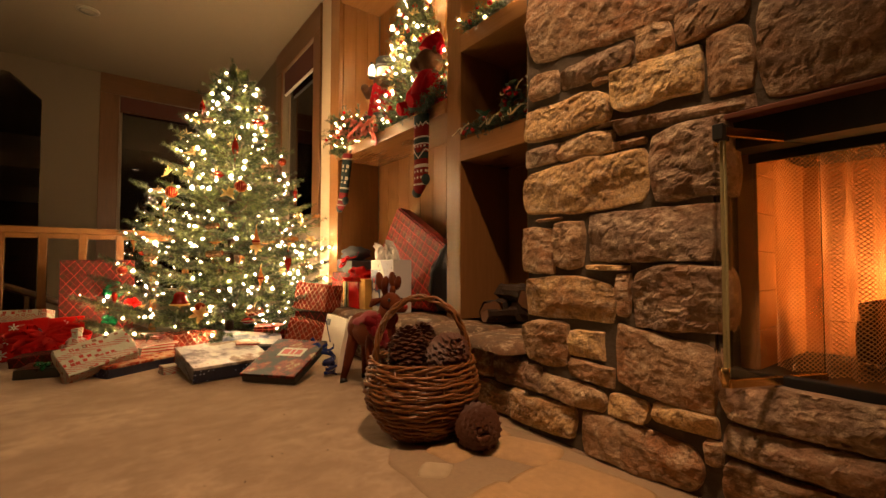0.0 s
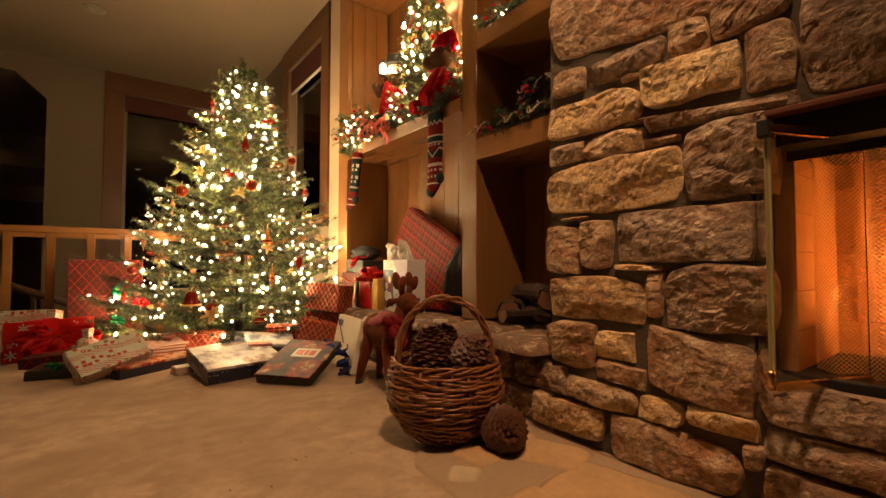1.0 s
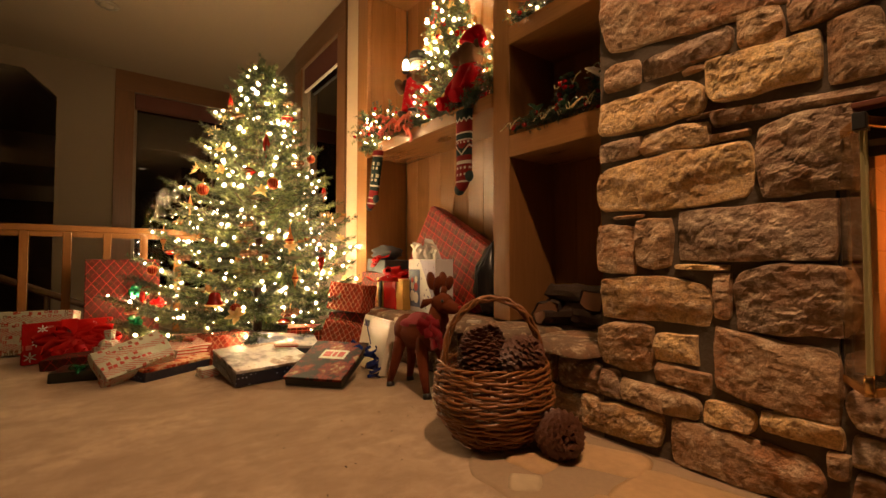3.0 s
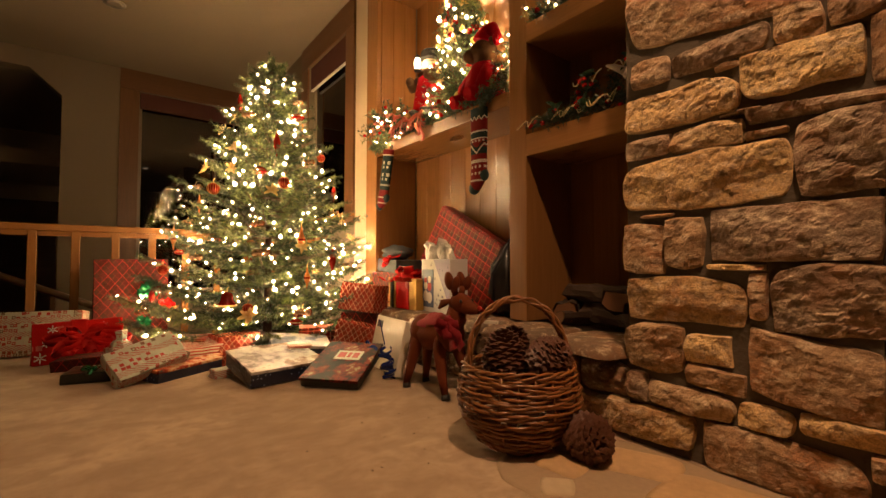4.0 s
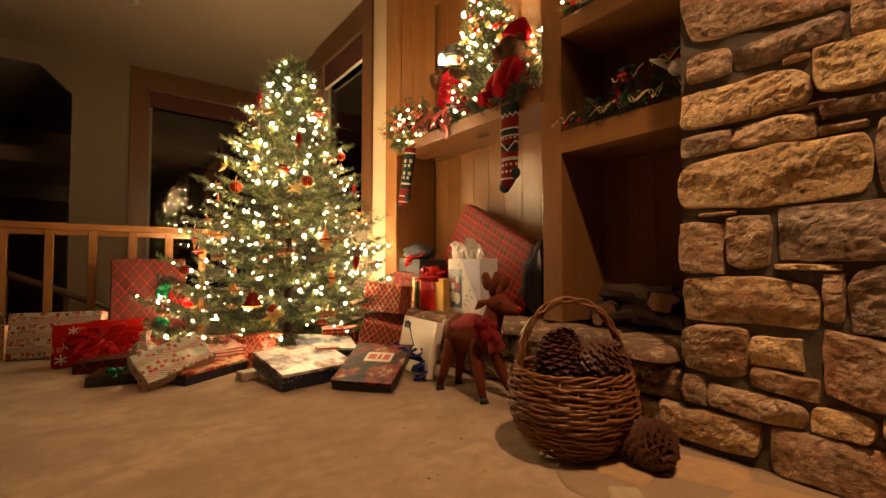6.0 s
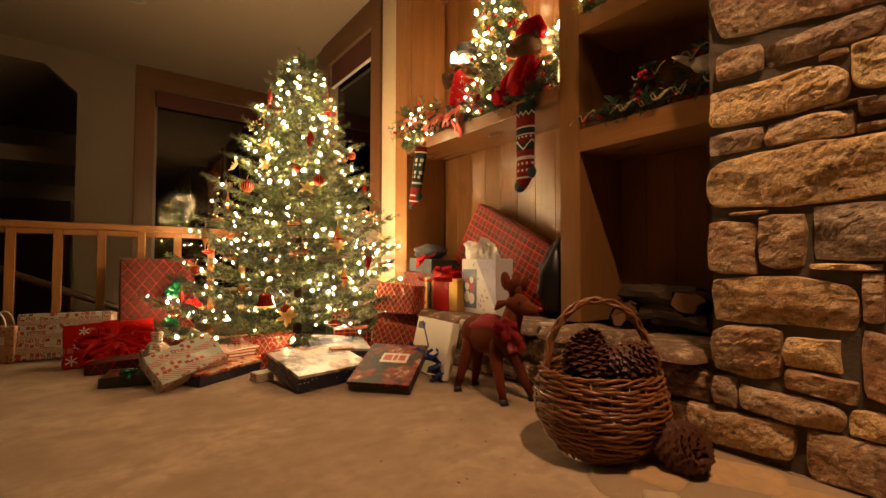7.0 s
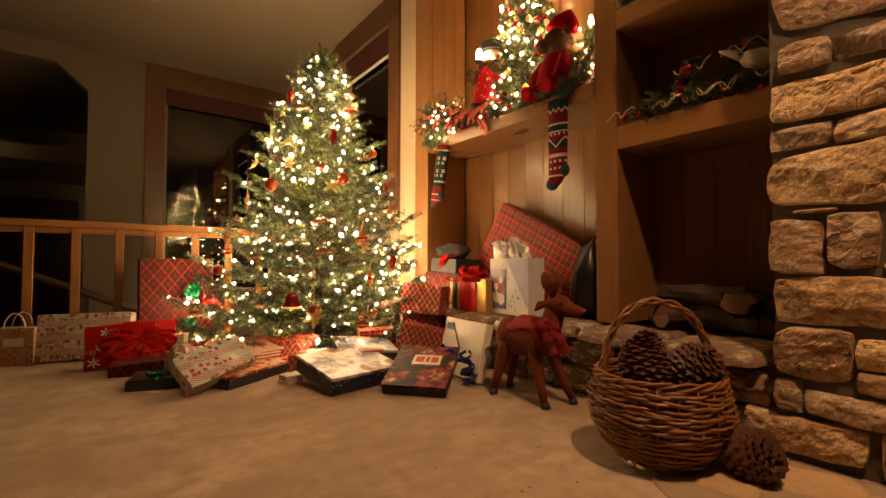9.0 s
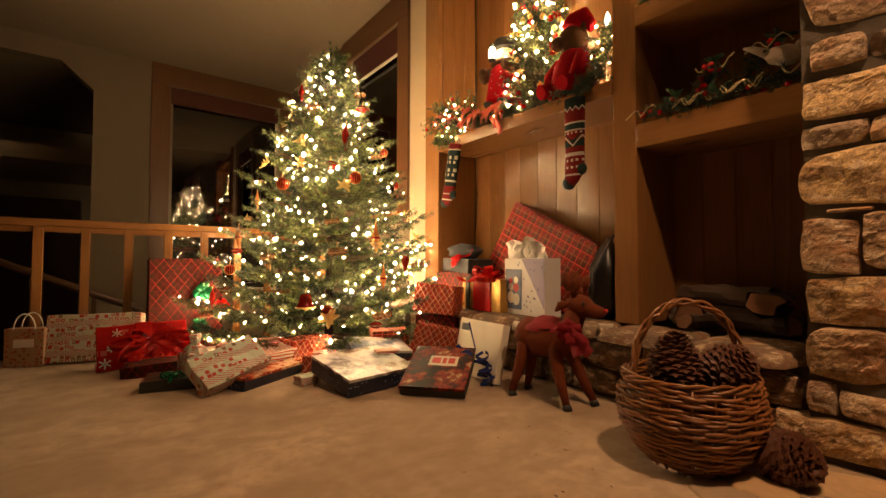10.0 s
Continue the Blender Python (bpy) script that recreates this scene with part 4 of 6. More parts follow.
# fire bricks on the side and back of the box
brick_mesh = bpy.data.meshes.new("fire_brick")
bm = box(-0.006, 0.006, -0.1105, 0.1105, -0.0555, 0.0555, 0.002)
bm.to_mesh(brick_mesh)
bm.free()
brick_mesh.materials.append(M["firebrick"])
firebox = bpy.data.objects["firebox"]
for r in range(6):
    z = 0.402 + r * 0.112
    for c in range(2):
        b = new("fire_brick", brick_mesh)
        b.parent = firebox
        b.matrix_basis = pose(1.715 + c * 0.222, 0.532, z, 0, 0, 90)
    for c in range(5):
        b = new("fire_brick", brick_mesh)
        b.parent = firebox
        b.location = (2.056, 0.42 - c * 0.222 - (0.05 if r % 2 else 0), z)


def log(m, length, radius, seed, label, split=True, group="logs"):
    """A cut log with rough bark and pale ends, axis along x."""
    rnd = random.Random(seed)
    off = Vector((rnd.uniform(0, 50), 0, 0))
    ob = thing("log", label, "log", m, group)
    bm = bmesh.new()
    n, rings = 12, []
    side = [rnd.uniform(0.72, 1.12) for _ in range(n)]
    for i in range(9):
        x = length * (i / 8 - 0.5)
        ring = []
        for k in range(n):
            a = 2 * math.pi * k / n
            r = radius * side[k] * (1 + 0.30 * noise.noise(Vector((x * 7, math.cos(a) * 1.4, math.sin(a) * 1.4)) + off) + 0.16 * noise.noise(Vector((x * 22, math.cos(a) * 4, math.sin(a) * 4)) + off))
            y, z = r * math.cos(a), r * math.sin(a)
            if split and y > radius * 0.25:
                y = radius * 0.25 + 0.1 * (y - radius * 0.25)
            ring.append(bm.verts.new((x, y, z)))
        rings.append(ring)
    for a, b in zip(rings, rings[1:]):
        for k in range(n):
            bm.faces.new((a[k], a[(k + 1) % n], b[(k + 1) % n], b[k]))
    part("bark", bm, M["bark"], ob)
    for s in (-1, 1):
        bm = bmesh.new()
        vs = [bm.verts.new((s * (length / 2 + 0.002), radius * side[k] * 0.9 * math.cos(2 * math.pi * k / n) if not (split and math.cos(2 * math.pi * k / n) > 0.25) else radius * 0.27, radius * side[k] * 0.9 * math.sin(2 * math.pi * k / n))) for k in range(n)]
        bm.faces.new(vs if s > 0 else vs[::-1])
        part("cut_end", bm, M["cut_wood"], ob, "pale sawn end")
    return ob


log(pose(1.80, 0.05, 0.405, 0, 0, 78), 0.50, 0.058, 1, "charred log burning in the fireplace")
log(pose(1.92, 0.12, 0.41, 0, 0, 97), 0.50, 0.062, 2, "charred log burning in the fireplace")
log(pose(1.84, 0.16, 0.51, 0, 8, 84), 0.38, 0.055, 3, "charred log burning in the fireplace")
grate = thing("fire_grate", "black iron fire grate under the logs", "grate", pose(0, 0, 0.345))
for y in (-0.22, -0.10, 0.02, 0.14, 0.26):
    part("grate_bar", tube([(1.70, y, 0.05), (1.72, y, 0.008), (2.0, y, 0.008), (2.02, y, 0.06)], 0.007, 6), M["soot"], grate)
fire = thing("fire", "orange flames rising from the logs", "fire", pose(1.86, 0.05, 0.46))
rnd = random.Random(3)
for k in range(9):
    y, x, h = -0.22 + 0.055 * k, rnd.uniform(-0.03, 0.08), rnd.uniform(0.10, 0.22)
    w = rnd.uniform(0.018, 0.032)
    pts = [(x + 0.02 * math.sin(q * 1.7 + k), y + 0.018 * math.sin(q * 1.3 + 2 * k), h * q / 6) for q in range(7)]
    part("flame", tube(pts, [w * f for f in (0.7, 1.0, 0.95, 0.75, 0.5, 0.25, 0.04)], 8), M["ember"], fire, smooth=True)

# firewood stacked in the lower niche
for i, (x, y, z, L, r, rz, rx) in enumerate([(1.86, 1.82, 0.400, 0.36, 0.064, 28, 20), (1.85, 1.70, 0.39, 0.38, 0.052, -14, 70), (1.84, 1.54, 0.402, 0.36, 0.067, 75, 140), (1.90, 1.40, 0.39, 0.30, 0.052, 10, 10),
                                             (1.84, 1.64, 0.490, 0.42, 0.052, 76, 200), (1.80, 1.45, 0.500, 0.30, 0.070, 8, 95)]):
    log(pose(x, y, z, rx, 0, rz), L, r, 10 + i, "dark firewood log stacked in the niche", i % 2 == 1)

# flush hearth flagstones in the carpet
pad = tagged(new("hearth_pad", slab_stone("hearth_pad", 2.06, 0.60, 0.004, 5, plain("pad_mortar", (0.32, 0.228, 0.145), 0.95, scale=50, bump=0.5), 0.03)), "mortar bed of the flagstone hearth", "hearth", kind="structure")
pad.location = (1.125, 0.42, 0.0)
pad_turn = pad.matrix_basis.inverted()
for i, (x, y, w, d, a) in enumerate([(1.27, 1.13, 0.26, 0.20, 20), (1.17, 0.83, 0.36, 0.36, 10), (0.94, 1.19, 0.10, 0.11, 40), (1.16, 0.44, 0.36, 0.36, -8), (0.955, 0.93, 0.15, 0.24, 12), (0.945, 0.60, 0.14, 0.28, 0),
                                     (1.18, 0.05, 0.34, 0.36, 6), (0.955, 0.2, 0.15, 0.38, -5), (1.10, -0.35, 0.4, 0.36, 3), (1.08, 1.27, 0.16, 0.16, 12), (1.30, 1.33, 0.18, 0.12, -9)]):
    s = new("flagstone", slab_stone("flagstone", w, d, 0.010, 60 + i, M["flag_pale" if i == 2 else "flag"]))
    s.parent = pad
    s.matrix_basis = pad_turn @ pose(x, y, 0.0015, 0, 0, a)

# bark crumbs and fallen needles on the carpet
rnd = random.Random(9)
bm = bmesh.new()
for k in range(22):
    x, y, turn, L = rnd.gauss(0.72, 0.28), rnd.gauss(1.75, 0.5), rnd.uniform(0, 3.14), rnd.uniform(0.002, 0.0055)
    a = (math.cos(turn) * L, math.sin(turn) * L)
    b = (-a[1] * 0.35, a[0] * 0.35)
    foot = [bm.verts.new((x + sx * a[0] + sy * b[0], y + sx * a[1] + sy * b[1], 0.0)) for sx, sy in ((-1, -1), (1, -1), (1, 1), (-1, 1))]
    top = bm.verts.new((x, y, 0.003))
    for q in range(4):
        bm.faces.new((foot[q], foot[(q + 1) % 4], top))
tagged(link("bark_crumbs", bm, M["bark"]), "dark bark crumbs and needles scattered on the carpet", "debris", kind="stuff")

# ---- parcels ----
def parcel(name, m, w, d, h, material, label, category="gift", bevel=0.005, lid=None, group="gifts", crush=0.004, seam=True):
    """A wrapped box: local x wide, y deep, z up from its underside, with folded end flaps and a seam."""
    ob = thing(name, label, category, m, group)
    bm = bmesh.new()
    add_box(bm, -w / 2, w / 2, -d / 2, d / 2, 0, h, bevel)
    if crush:
        bmesh.ops.subdivide_edges(bm, edges=[e for e in bm.edges if e.calc_length() > 0.04], cuts=4, use_grid_fill=True)
        for v in bm.verts:
            v.co += Vector((noise.noise(v.co * 13 + Vector((w, d, h)) * 50), noise.noise(v.co * 13 + Vector((5, d * 30, 1))), noise.noise(v.co * 13 + Vector((9, 2, w * 30))))) * crush
            v.co.z = max(v.co.z, 0.0)
    part("box", bm, material, ob)
    if seam:
        for s in (-1, 1):
            bm = bmesh.new()
            x = s * (w / 2 + crush + 0.0015)
            t = min(d, h)
            pts = [(x, -d / 2 * 0.94, 0.006), (x, d / 2 * 0.94, 0.006), (x + s * 0.001, d * 0.12, t * 0.55), (x + s * 0.001, -d * 0.12, t * 0.55)]
            f = bm.faces.new([bm.verts.new(q) for q in pts])
            r = bmesh.ops.extrude_face_region(bm, geom=[f])
            for v in r["geom"]:
                if isinstance(v, bmesh.types.BMVert):
                    v.co.x += s * 0.002
            bmesh.ops.recalc_face_normals(bm, faces=bm.faces)
            part("end_flap", bm, material, ob)
    if lid:
        part("lid", box(-w / 2 - 0.003, w / 2 + 0.003, -d / 2 - 0.003, d / 2 + 0.003, h - 0.012, h + 0.004, 0.002), lid, ob)
    return ob


def add_ribbon(bm, pts, width, across=Vector((0, 0, 1)), thick=0.0012):
    """A flat band along points; across is the way of its width."""
    pts = [Vector(p) for p in pts]
    prev = None
    for i, p in enumerate(pts):
        d = (pts[min(i + 1, len(pts) - 1)] - pts[max(i - 1, 0)]).normalized()
        a = (across - d * across.dot(d)).normalized() * width / 2
        n = d.cross(a).normalized() * thick / 2
        ring = [bm.verts.new(q) for q in (p - a - n, p + a - n, p + a + n, p - a + n)]
        if prev:
            for k in range(4):
                f = bm.faces.new((prev[k], prev[(k + 1) % 4], ring[(k + 1) % 4], ring[k]))
                f.smooth = True
        prev = ring


def bow(m, size, material, label, loops=8, tails=2, parent=None, width=0.5, puff=0.2):
    """A ribbon bow: a knot with loops and tails; as a thing, or as a part of parent."""
    rnd = random.Random(int(size * 1e4) + loops)
    knot = bmesh.new()
    add_ball(knot, (0, 0, size * 0.12), (size * 0.16, size * 0.16, size * 0.13), seg=10, rings=6, lump=0.4)
    if parent:
        ob = part("bow", knot, material, parent, label)
        ob.matrix_basis = m
    else:
        ob = thing("bow", label, "bow", m)
        part("knot", knot, material, ob)
    for i in range(loops):
        a = 2 * math.pi * i / loops + rnd.uniform(-0.2, 0.2)
        lift = rnd.uniform(0.1, 0.8)
        L = size * rnd.uniform(0.75, 1.15)
        d = Vector((math.cos(a), math.sin(a), lift)).normalized()
        up = (Vector((0, 0, 1)) - d * d.z).normalized()
        bm = bmesh.new()
        add_ribbon(bm, [d * L * (0.5 - 0.5 * math.cos(t)) + up * L * puff * math.sin(t) for t in [2 * math.pi * q / 12 for q in range(13)]], size * width, d.cross(up) + up * rnd.uniform(-0.3, 0.3))
        part("loop", bm, material, ob)
    for i in range(tails):
        a = rnd.uniform(0, 6.28)
        d = Vector((math.cos(a), math.sin(a), 0))
        bm = bmesh.new()
        add_ribbon(bm, [d * size * 2.0 * q / 6 + Vector((0, 0, 0.22 * size * math.sin(q * 1.1))) for q in range(7)], size * width, d.cross(Vector((0, 0, 1))))
        part("tail", bm, material, ob)
    return ob


P_DARKRED = wrap_plaid("dark_red_plaid", (0.062, 0.006, 0.004), (0.42, 0.028, 0.024), (0.15, 0.028, 0.018), 0.090, 0.7, True, (0.014, 0.020, 0.007), 0.038, 0.2)
P_PLAID = wrap_plaid("red_green_plaid", (0.28, 0.024, 0.016), (0.80, 0.16, 0.08), (0.5, 0.3, 0.15), 0.075, 0.4)
P_FOIL = wrap_plaid("red_foil_plaid", (0.34, 0.05, 0.03), (0.70, 0.30, 0.18), (0.6, 0.4, 0.25), 0.075, 0.12, True, (0.13, 0.05, 0.03), 0.06, 1.0)
P_WHITE = wrap_print("white_print", (0.47, 0.50, 0.41), [(0.42, 0.020, 0.015), (0.36, 0.05, 0.035), (0.40, 0.024, 0.018), (0.16, 0.10, 0.06)], 0.028, 0.36, (0.42, 0.06, 0.05), 0.88, 0.36)
P_SNOW = wrap_print("red_snowflake", (0.46, 0.010, 0.010), [(0.60, 0.12, 0.10), (0.55, 0.10, 0.08)], 0.05, 0.25, None, 0.5)
P_TAN = wrap_print("tan_dots", (0.45, 0.30, 0.19), [(0.35, 0.06, 0.04), (0.5, 0.12, 0.08)], 0.022, 0.5, None, 0.7)
M["navy"] = wrap_print("navy_stars", (0.010, 0.014, 0.036), [(0.50, 0.58, 0.72), (0.25, 0.32, 0.48)], 0.020, 0.3, None, 0.42, 0.15)
M["black_card"] = plain("black_card", (0.005, 0.010, 0.006), 0.3, bump=0.05)
M["snow_lid"] = wrap_picture("snow_scene_lid", [(0.36, (0.04, 0.04, 0.05)), (0.42, (0.16, 0.14, 0.15)), (0.47, (0.44, 0.41, 0.43)), (0.53, (0.62, 0.60, 0.58)), (0.57, (0.30, 0.22, 0.18)), (0.63, (0.09, 0.06, 0.05))], 3.8)
M["blue_lid"] = wrap_picture("winter_blue_lid", [(0.36, (0.05, 0.07, 0.13)), (0.46, (0.16, 0.18, 0.25)), (0.54, (0.40, 0.40, 0.42)), (0.66, (0.52, 0.48, 0.44))], 8)
M["hearth_lid"] = wrap_picture("fireside_lid", [(0.45, (0.008, 0.003, 0.002)), (0.50, (0.04, 0.005, 0.003)), (0.55, (0.20, 0.011, 0.007)), (0.59, (0.22, 0.055, 0.016)), (0.64, (0.45, 0.33, 0.20)), (0.68, (0.02, 0.004, 0.003))], 11, 0.5, 0.25)
M["gilt_lid"] = wrap_picture("gilt_picture_lid", [(0.36, (0.03, 0.008, 0.006)), (0.44, (0.30, 0.03, 0.02)), (0.50, (0.52, 0.22, 0.10)), (0.55, (0.62, 0.48, 0.32)), (0.62, (0.34, 0.05, 0.03))], 12, 0.25)
M["white_card"] = plain("white_card", (0.68, 0.63, 0.53), 0.22, bump=0.05, vary=0.06)
M["red_ribbon"] = plain("red_satin", (0.50, 0.010, 0.010), 0.25, scale=60, bump=0.1)
M["green_ribbon"] = plain("green_foil", (0.004, 0.10, 0.036), 0.2, 0.3, bump=0.1)
M["blue_ribbon"] = plain("blue_curl_ribbon", (0.012, 0.025, 0.16), 0.18, bump=0.05)
M["gold"] = plain("gold_paper", (0.62, 0.38, 0.10), 0.28, 0.6, bump=0.15)
M["red_gold"] = plain("red_wrap", (0.42, 0.02, 0.015), 0.3, bump=0.2)
M["tissue"] = plain("white_tissue", (0.80, 0.77, 0.72), 0.8, scale=25, bump=0.6, vary=0.1)
M["star_ink"] = plain("violet_ink", (0.12, 0.10, 0.22), 0.3, bump=0)
M["dark_cloth"] = plain("dark_cloth", (0.035, 0.037, 0.045), 0.7, scale=30, bump=0.8)


def striped_wrap(name, a, b, period):
    n = Nodes(name)
    x, y, z = n.axes()
    n.bump(n.noise(18, 4, 0.7), 0.4, 0.012)
    return n.done(n.mix(n.lines(n.math("ADD", n.math("ADD", y, z), n.math("MULTIPLY", x, 0.12)), period, 0.42), a, b), 0.25)


M["candy"] = striped_wrap("candy_stripe", (0.62, 0.52, 0.42), (0.40, 0.04, 0.03), 0.019)

# along the balustrade
g1 = parcel("gift_box", pose(0.05, 4.62, 0.0, -5, 0, 2), 0.48, 0.14, 0.67, P_DARKRED, "tall upright gift in dark red diamond plaid paper")
bow(pose(0.10, -0.105, 0.42, 80, 0, 0), 0.075, M["green_ribbon"], "shiny green foil bow", 12, 0, g1)
bow(pose(0.07, -0.105, 0.17, 80, 0, 0), 0.055, M["green_ribbon"], "shiny green foil bow", 10, 0, g1)
bow(pose(0.22, -0.10, 0.30, 80, 0, 0), 0.06, M["red_ribbon"], "shiny red foil bow", 10, 0, g1)
parcel("gift_box", pose(-0.475, 4.51, 0.0, -9, 0, -14), 0.50, 0.15, 0.30, P_WHITE, "upright gift in white paper with small red prints")
g2 = parcel("gift_box", pose(-0.235, 4.14, 0.0, -8, -2, 0), 0.46, 0.15, 0.26, P_SNOW, "red snowflake gift tied with wide red ribbon")
part("ribbon_band", box(-0.04, 0.04, -0.084, 0.084, -0.0, 0.268, 0.002), M["red_ribbon"], g2)
for k in range(11):
    bm = bmesh.new()
    r = (0.032, 0.022, 0.027)[k % 3]
    for q in range(6):
        t = math.pi * q / 3
        add_box(bm, -0.003, 0.003, -0.0006, 0.0006, 0.004, r, 0)
        bm.verts.ensure_lookup_table()
        for v in bm.verts[-8:]:
            v.co = Vector((v.co.x * math.cos(t) + v.co.z * math.sin(t), v.co.y, -v.co.x * math.sin(t) + v.co.z * math.cos(t)))
        tip = Vector((r * 0.66 * math.sin(t), 0, r * 0.66 * math.cos(t)))
        add_box(bm, tip.x - r * 0.17, tip.x + r * 0.17, -0.0006, 0.0006, tip.z - r * 0.05, tip.z + r * 0.05, 0)
    bm.transform(pose(-0.19 + 0.17 * (k % 4) * 0.75 + 0.03 * (k // 4), -0.0815, 0.045 + 0.085 * (k // 4) + 0.02 * (k % 2)))
    part("snowflake_print", bm, M["tissue"], g2, "white printed snowflake")
knot = bmesh.new()
add_ball(knot, (0, 0, 0), (0.035, 0.03, 0.03), seg=12, rings=8, lump=0.5)
floppy = part("bow", knot, M["red_ribbon"], g2, "large floppy red satin bow")
floppy.location = (0.03, -0.115, 0.135)
rnd = random.Random(14)
for k, (sx, reach, rise) in enumerate(((-1, 0.20, 0.05), (1, 0.19, 0.06), (-1, 0.15, -0.03), (1, 0.16, -0.02), (-1, 0.11, 0.09), (1, 0.10, 0.10), (1, 0.24, 0.01))):
    bm = bmesh.new()
    pts = []
    for q in range(15):
        t = 2 * math.pi * q / 14
        out = 0.5 - 0.5 * math.cos(t)
        pts.append((sx * reach * out, -0.012 - 0.03 * math.sin(t / 2) + 0.010 * math.sin(3 * t + k), rise * out + 0.030 * math.sin(t) - 0.035 * out * out))
    add_ribbon(bm, pts, rnd.uniform(0.05, 0.075), Vector((0.2 * sx, -0.75, 0.6)))
    part("loop", bm, M["red_ribbon"], floppy)
for sx, reach, fall in ((-1, 0.10, -0.10), (1, 0.14, -0.105), (1, 0.05, -0.11)):
    bm = bmesh.new()
    add_ribbon(bm, [(sx * reach * q / 8, -0.02 - 0.05 * q / 8 - 0.010 * math.sin(q * 1.4), fall * (q / 8) ** 0.8) for q in range(9)], 0.06, Vector((1, -0.2, 0.25)))
    part("tail", bm, M["red_ribbon"], floppy)
# little paper carrier
bag = thing("gift_bag", "small tan paper gift bag with twisted handles", "gift bag", pose(-0.81, 4.57, 0, 0, 0, -20), "gift bags")
part("bag_body", box(-0.10, 0.10, -0.045, 0.045, 0, 0.235, 0.004), P_TAN, bag)
for s in (-1, 1):
    part("handle", tube([(0.055 * math.cos(a), s * 0.042, 0.225 + 0.10 * math.sin(a)) for a in [math.pi * k / 12 for k in range(13)]], 0.004, 6), M["tissue"], bag, "white twisted paper handle")
part("gift_tag", box(-0.05, 0.05, -0.050, -0.0475, 0.12, 0.17), M["tissue"], bag)
parcel("gift_box", pose(-1.08, 4.62, 0.0, 0, 0, 8), 0.24, 0.2, 0.15, M["red_gold"], "small plain red gift by the railing")

# on the carpet before the tree
parcel("gift_box", pose(-0.16, 3.86, 0.0, 0, -4, -16), 0.36, 0.20, 0.075, P_DARKRED, "flat gift in dark red plaid paper")
g3 = parcel("gift_box", pose(-0.10, 3.50, 0.0, 0, 0, -14), 0.34, 0.22, 0.055, M["black_card"], "flat dark green box with a green bow")
bow(pose(-0.04, -0.06, 0.06), 0.06, M["green_ribbon"], "green ribbon bow", 6, 2, g3, 0.35)
parcel("gift_box", pose(0.115, 3.22, 0.058, -48, -13, 22), 0.35, 0.08, 0.19, P_WHITE, "gift in white printed paper leaning on another box", crush=0.012)
sack = thing("gift_bundle", "small white printed gift with a twisted paper neck", "gift", pose(-0.03, 3.60, 0.0, 0, 0, 20) @ Matrix.Diagonal((0.95, 0.95, 1.2, 1)), "gifts")
bm = bmesh.new()
add_box(bm, -0.075, 0.075, -0.055, 0.055, 0.0, 0.125, 0.008)
add_lathe(bm, [(0.070, 0.12), (0.055, 0.145), (0.026, 0.160), (0.030, 0.178), (0.034, 0.200), (0.028, 0.204)], 7)
bmesh.ops.subdivide_edges(bm, edges=[e for e in bm.edges if e.calc_length() > 0.03], cuts=3, use_grid_fill=True)
for f in bm.faces:
    f.smooth = False
for v in bm.verts:
    v.co += noise.noise_vector(v.co * 22) * 0.011
    v.co.z = max(v.co.z, 0.0)
part("wrapping", bm, P_WHITE, sack)
parcel("gift_box", pose(0.27, 3.40, 0.004, 4, 0, 31), 0.50, 0.26, 0.068, M["navy"], "flat navy star box with a red and gold picture lid", lid=M["gilt_lid"])
parcel("gift_box", pose(0.36, 3.53, 0.085, 6, -3, 24), 0.32, 0.20, 0.055, M["candy"], "candy-striped gift lying on a navy box")
parcel("gift_box", pose(0.42, 3.12, 0.0, 0, 0, 10), 0.10, 0.08, 0.05, P_WHITE, "tiny gift in white printed paper")
parcel("gift_box", pose(0.28, 3.70, 0.0, 0, 0, -20), 0.34, 0.24, 0.16, P_PLAID, "gift in red plaid paper under the tree")
parcel("gift_box", pose(0.58, 3.58, 0.0, 0, 0, 10), 0.26, 0.18, 0.17, P_FOIL, "crumpled red foil gift under the lowest boughs", crush=0.013)
parcel("gift_box", pose(1.08, 3.38, 0.0, 0, 0, -20), 0.24, 0.18, 0.20, P_PLAID, "gift in red plaid paper under the lowest boughs", crush=0.006)
parcel("gift_box", pose(0.55, 3.27, 0.0, 0, 0, 35), 0.15, 0.12, 0.11, P_FOIL, "small crumpled red foil gift between the boxes", crush=0.013)
parcel("gift_box", pose(0.67, 2.95, 0.035, 10, 0, 8), 0.42, 0.36, 0.085, M["navy"], "navy star box with a snowy picture lid", lid=M["snow_lid"], crush=0)
parcel("gift_box", pose(0.90, 3.22, 0.10, 9, 5, -12), 0.36, 0.26, 0.045, M["navy"], "navy box with a pale winter lid", lid=M["blue_lid"], crush=0)
parcel("gift_box", pose(0.80, 2.93, 0.152, 8, 0, -5), 0.13, 0.05, 0.018, M["candy"], "slim striped gift lying on a box", crush=0.001)
parcel("gift_box", pose(0.78, 3.36, 0.0, 0, 0, 15), 0.36, 0.26, 0.10, P_WHITE, "white printed gift under the tree")
g4 = parcel("gift_box", pose(0.95, 2.64, 0.066, 19, 0, -49.6), 0.32, 0.38, 0.05, M["black_card"], "black box with a red fireside picture lid", lid=M["hearth_lid"], crush=0)
part("title_panel", box(-0.06, 0.09, 0.0, 0.09, 0.0545, 0.056), M["white_card"], g4, "pale printed title panel")
for x0, x1 in ((-0.045, 0.0), (0.01, 0.03), (0.04, 0.075)):
    part("print_bar", box(x0, x1, 0.02, 0.07, 0.0565, 0.0575), M["red_gold"], g4, "red bar of illegible print")
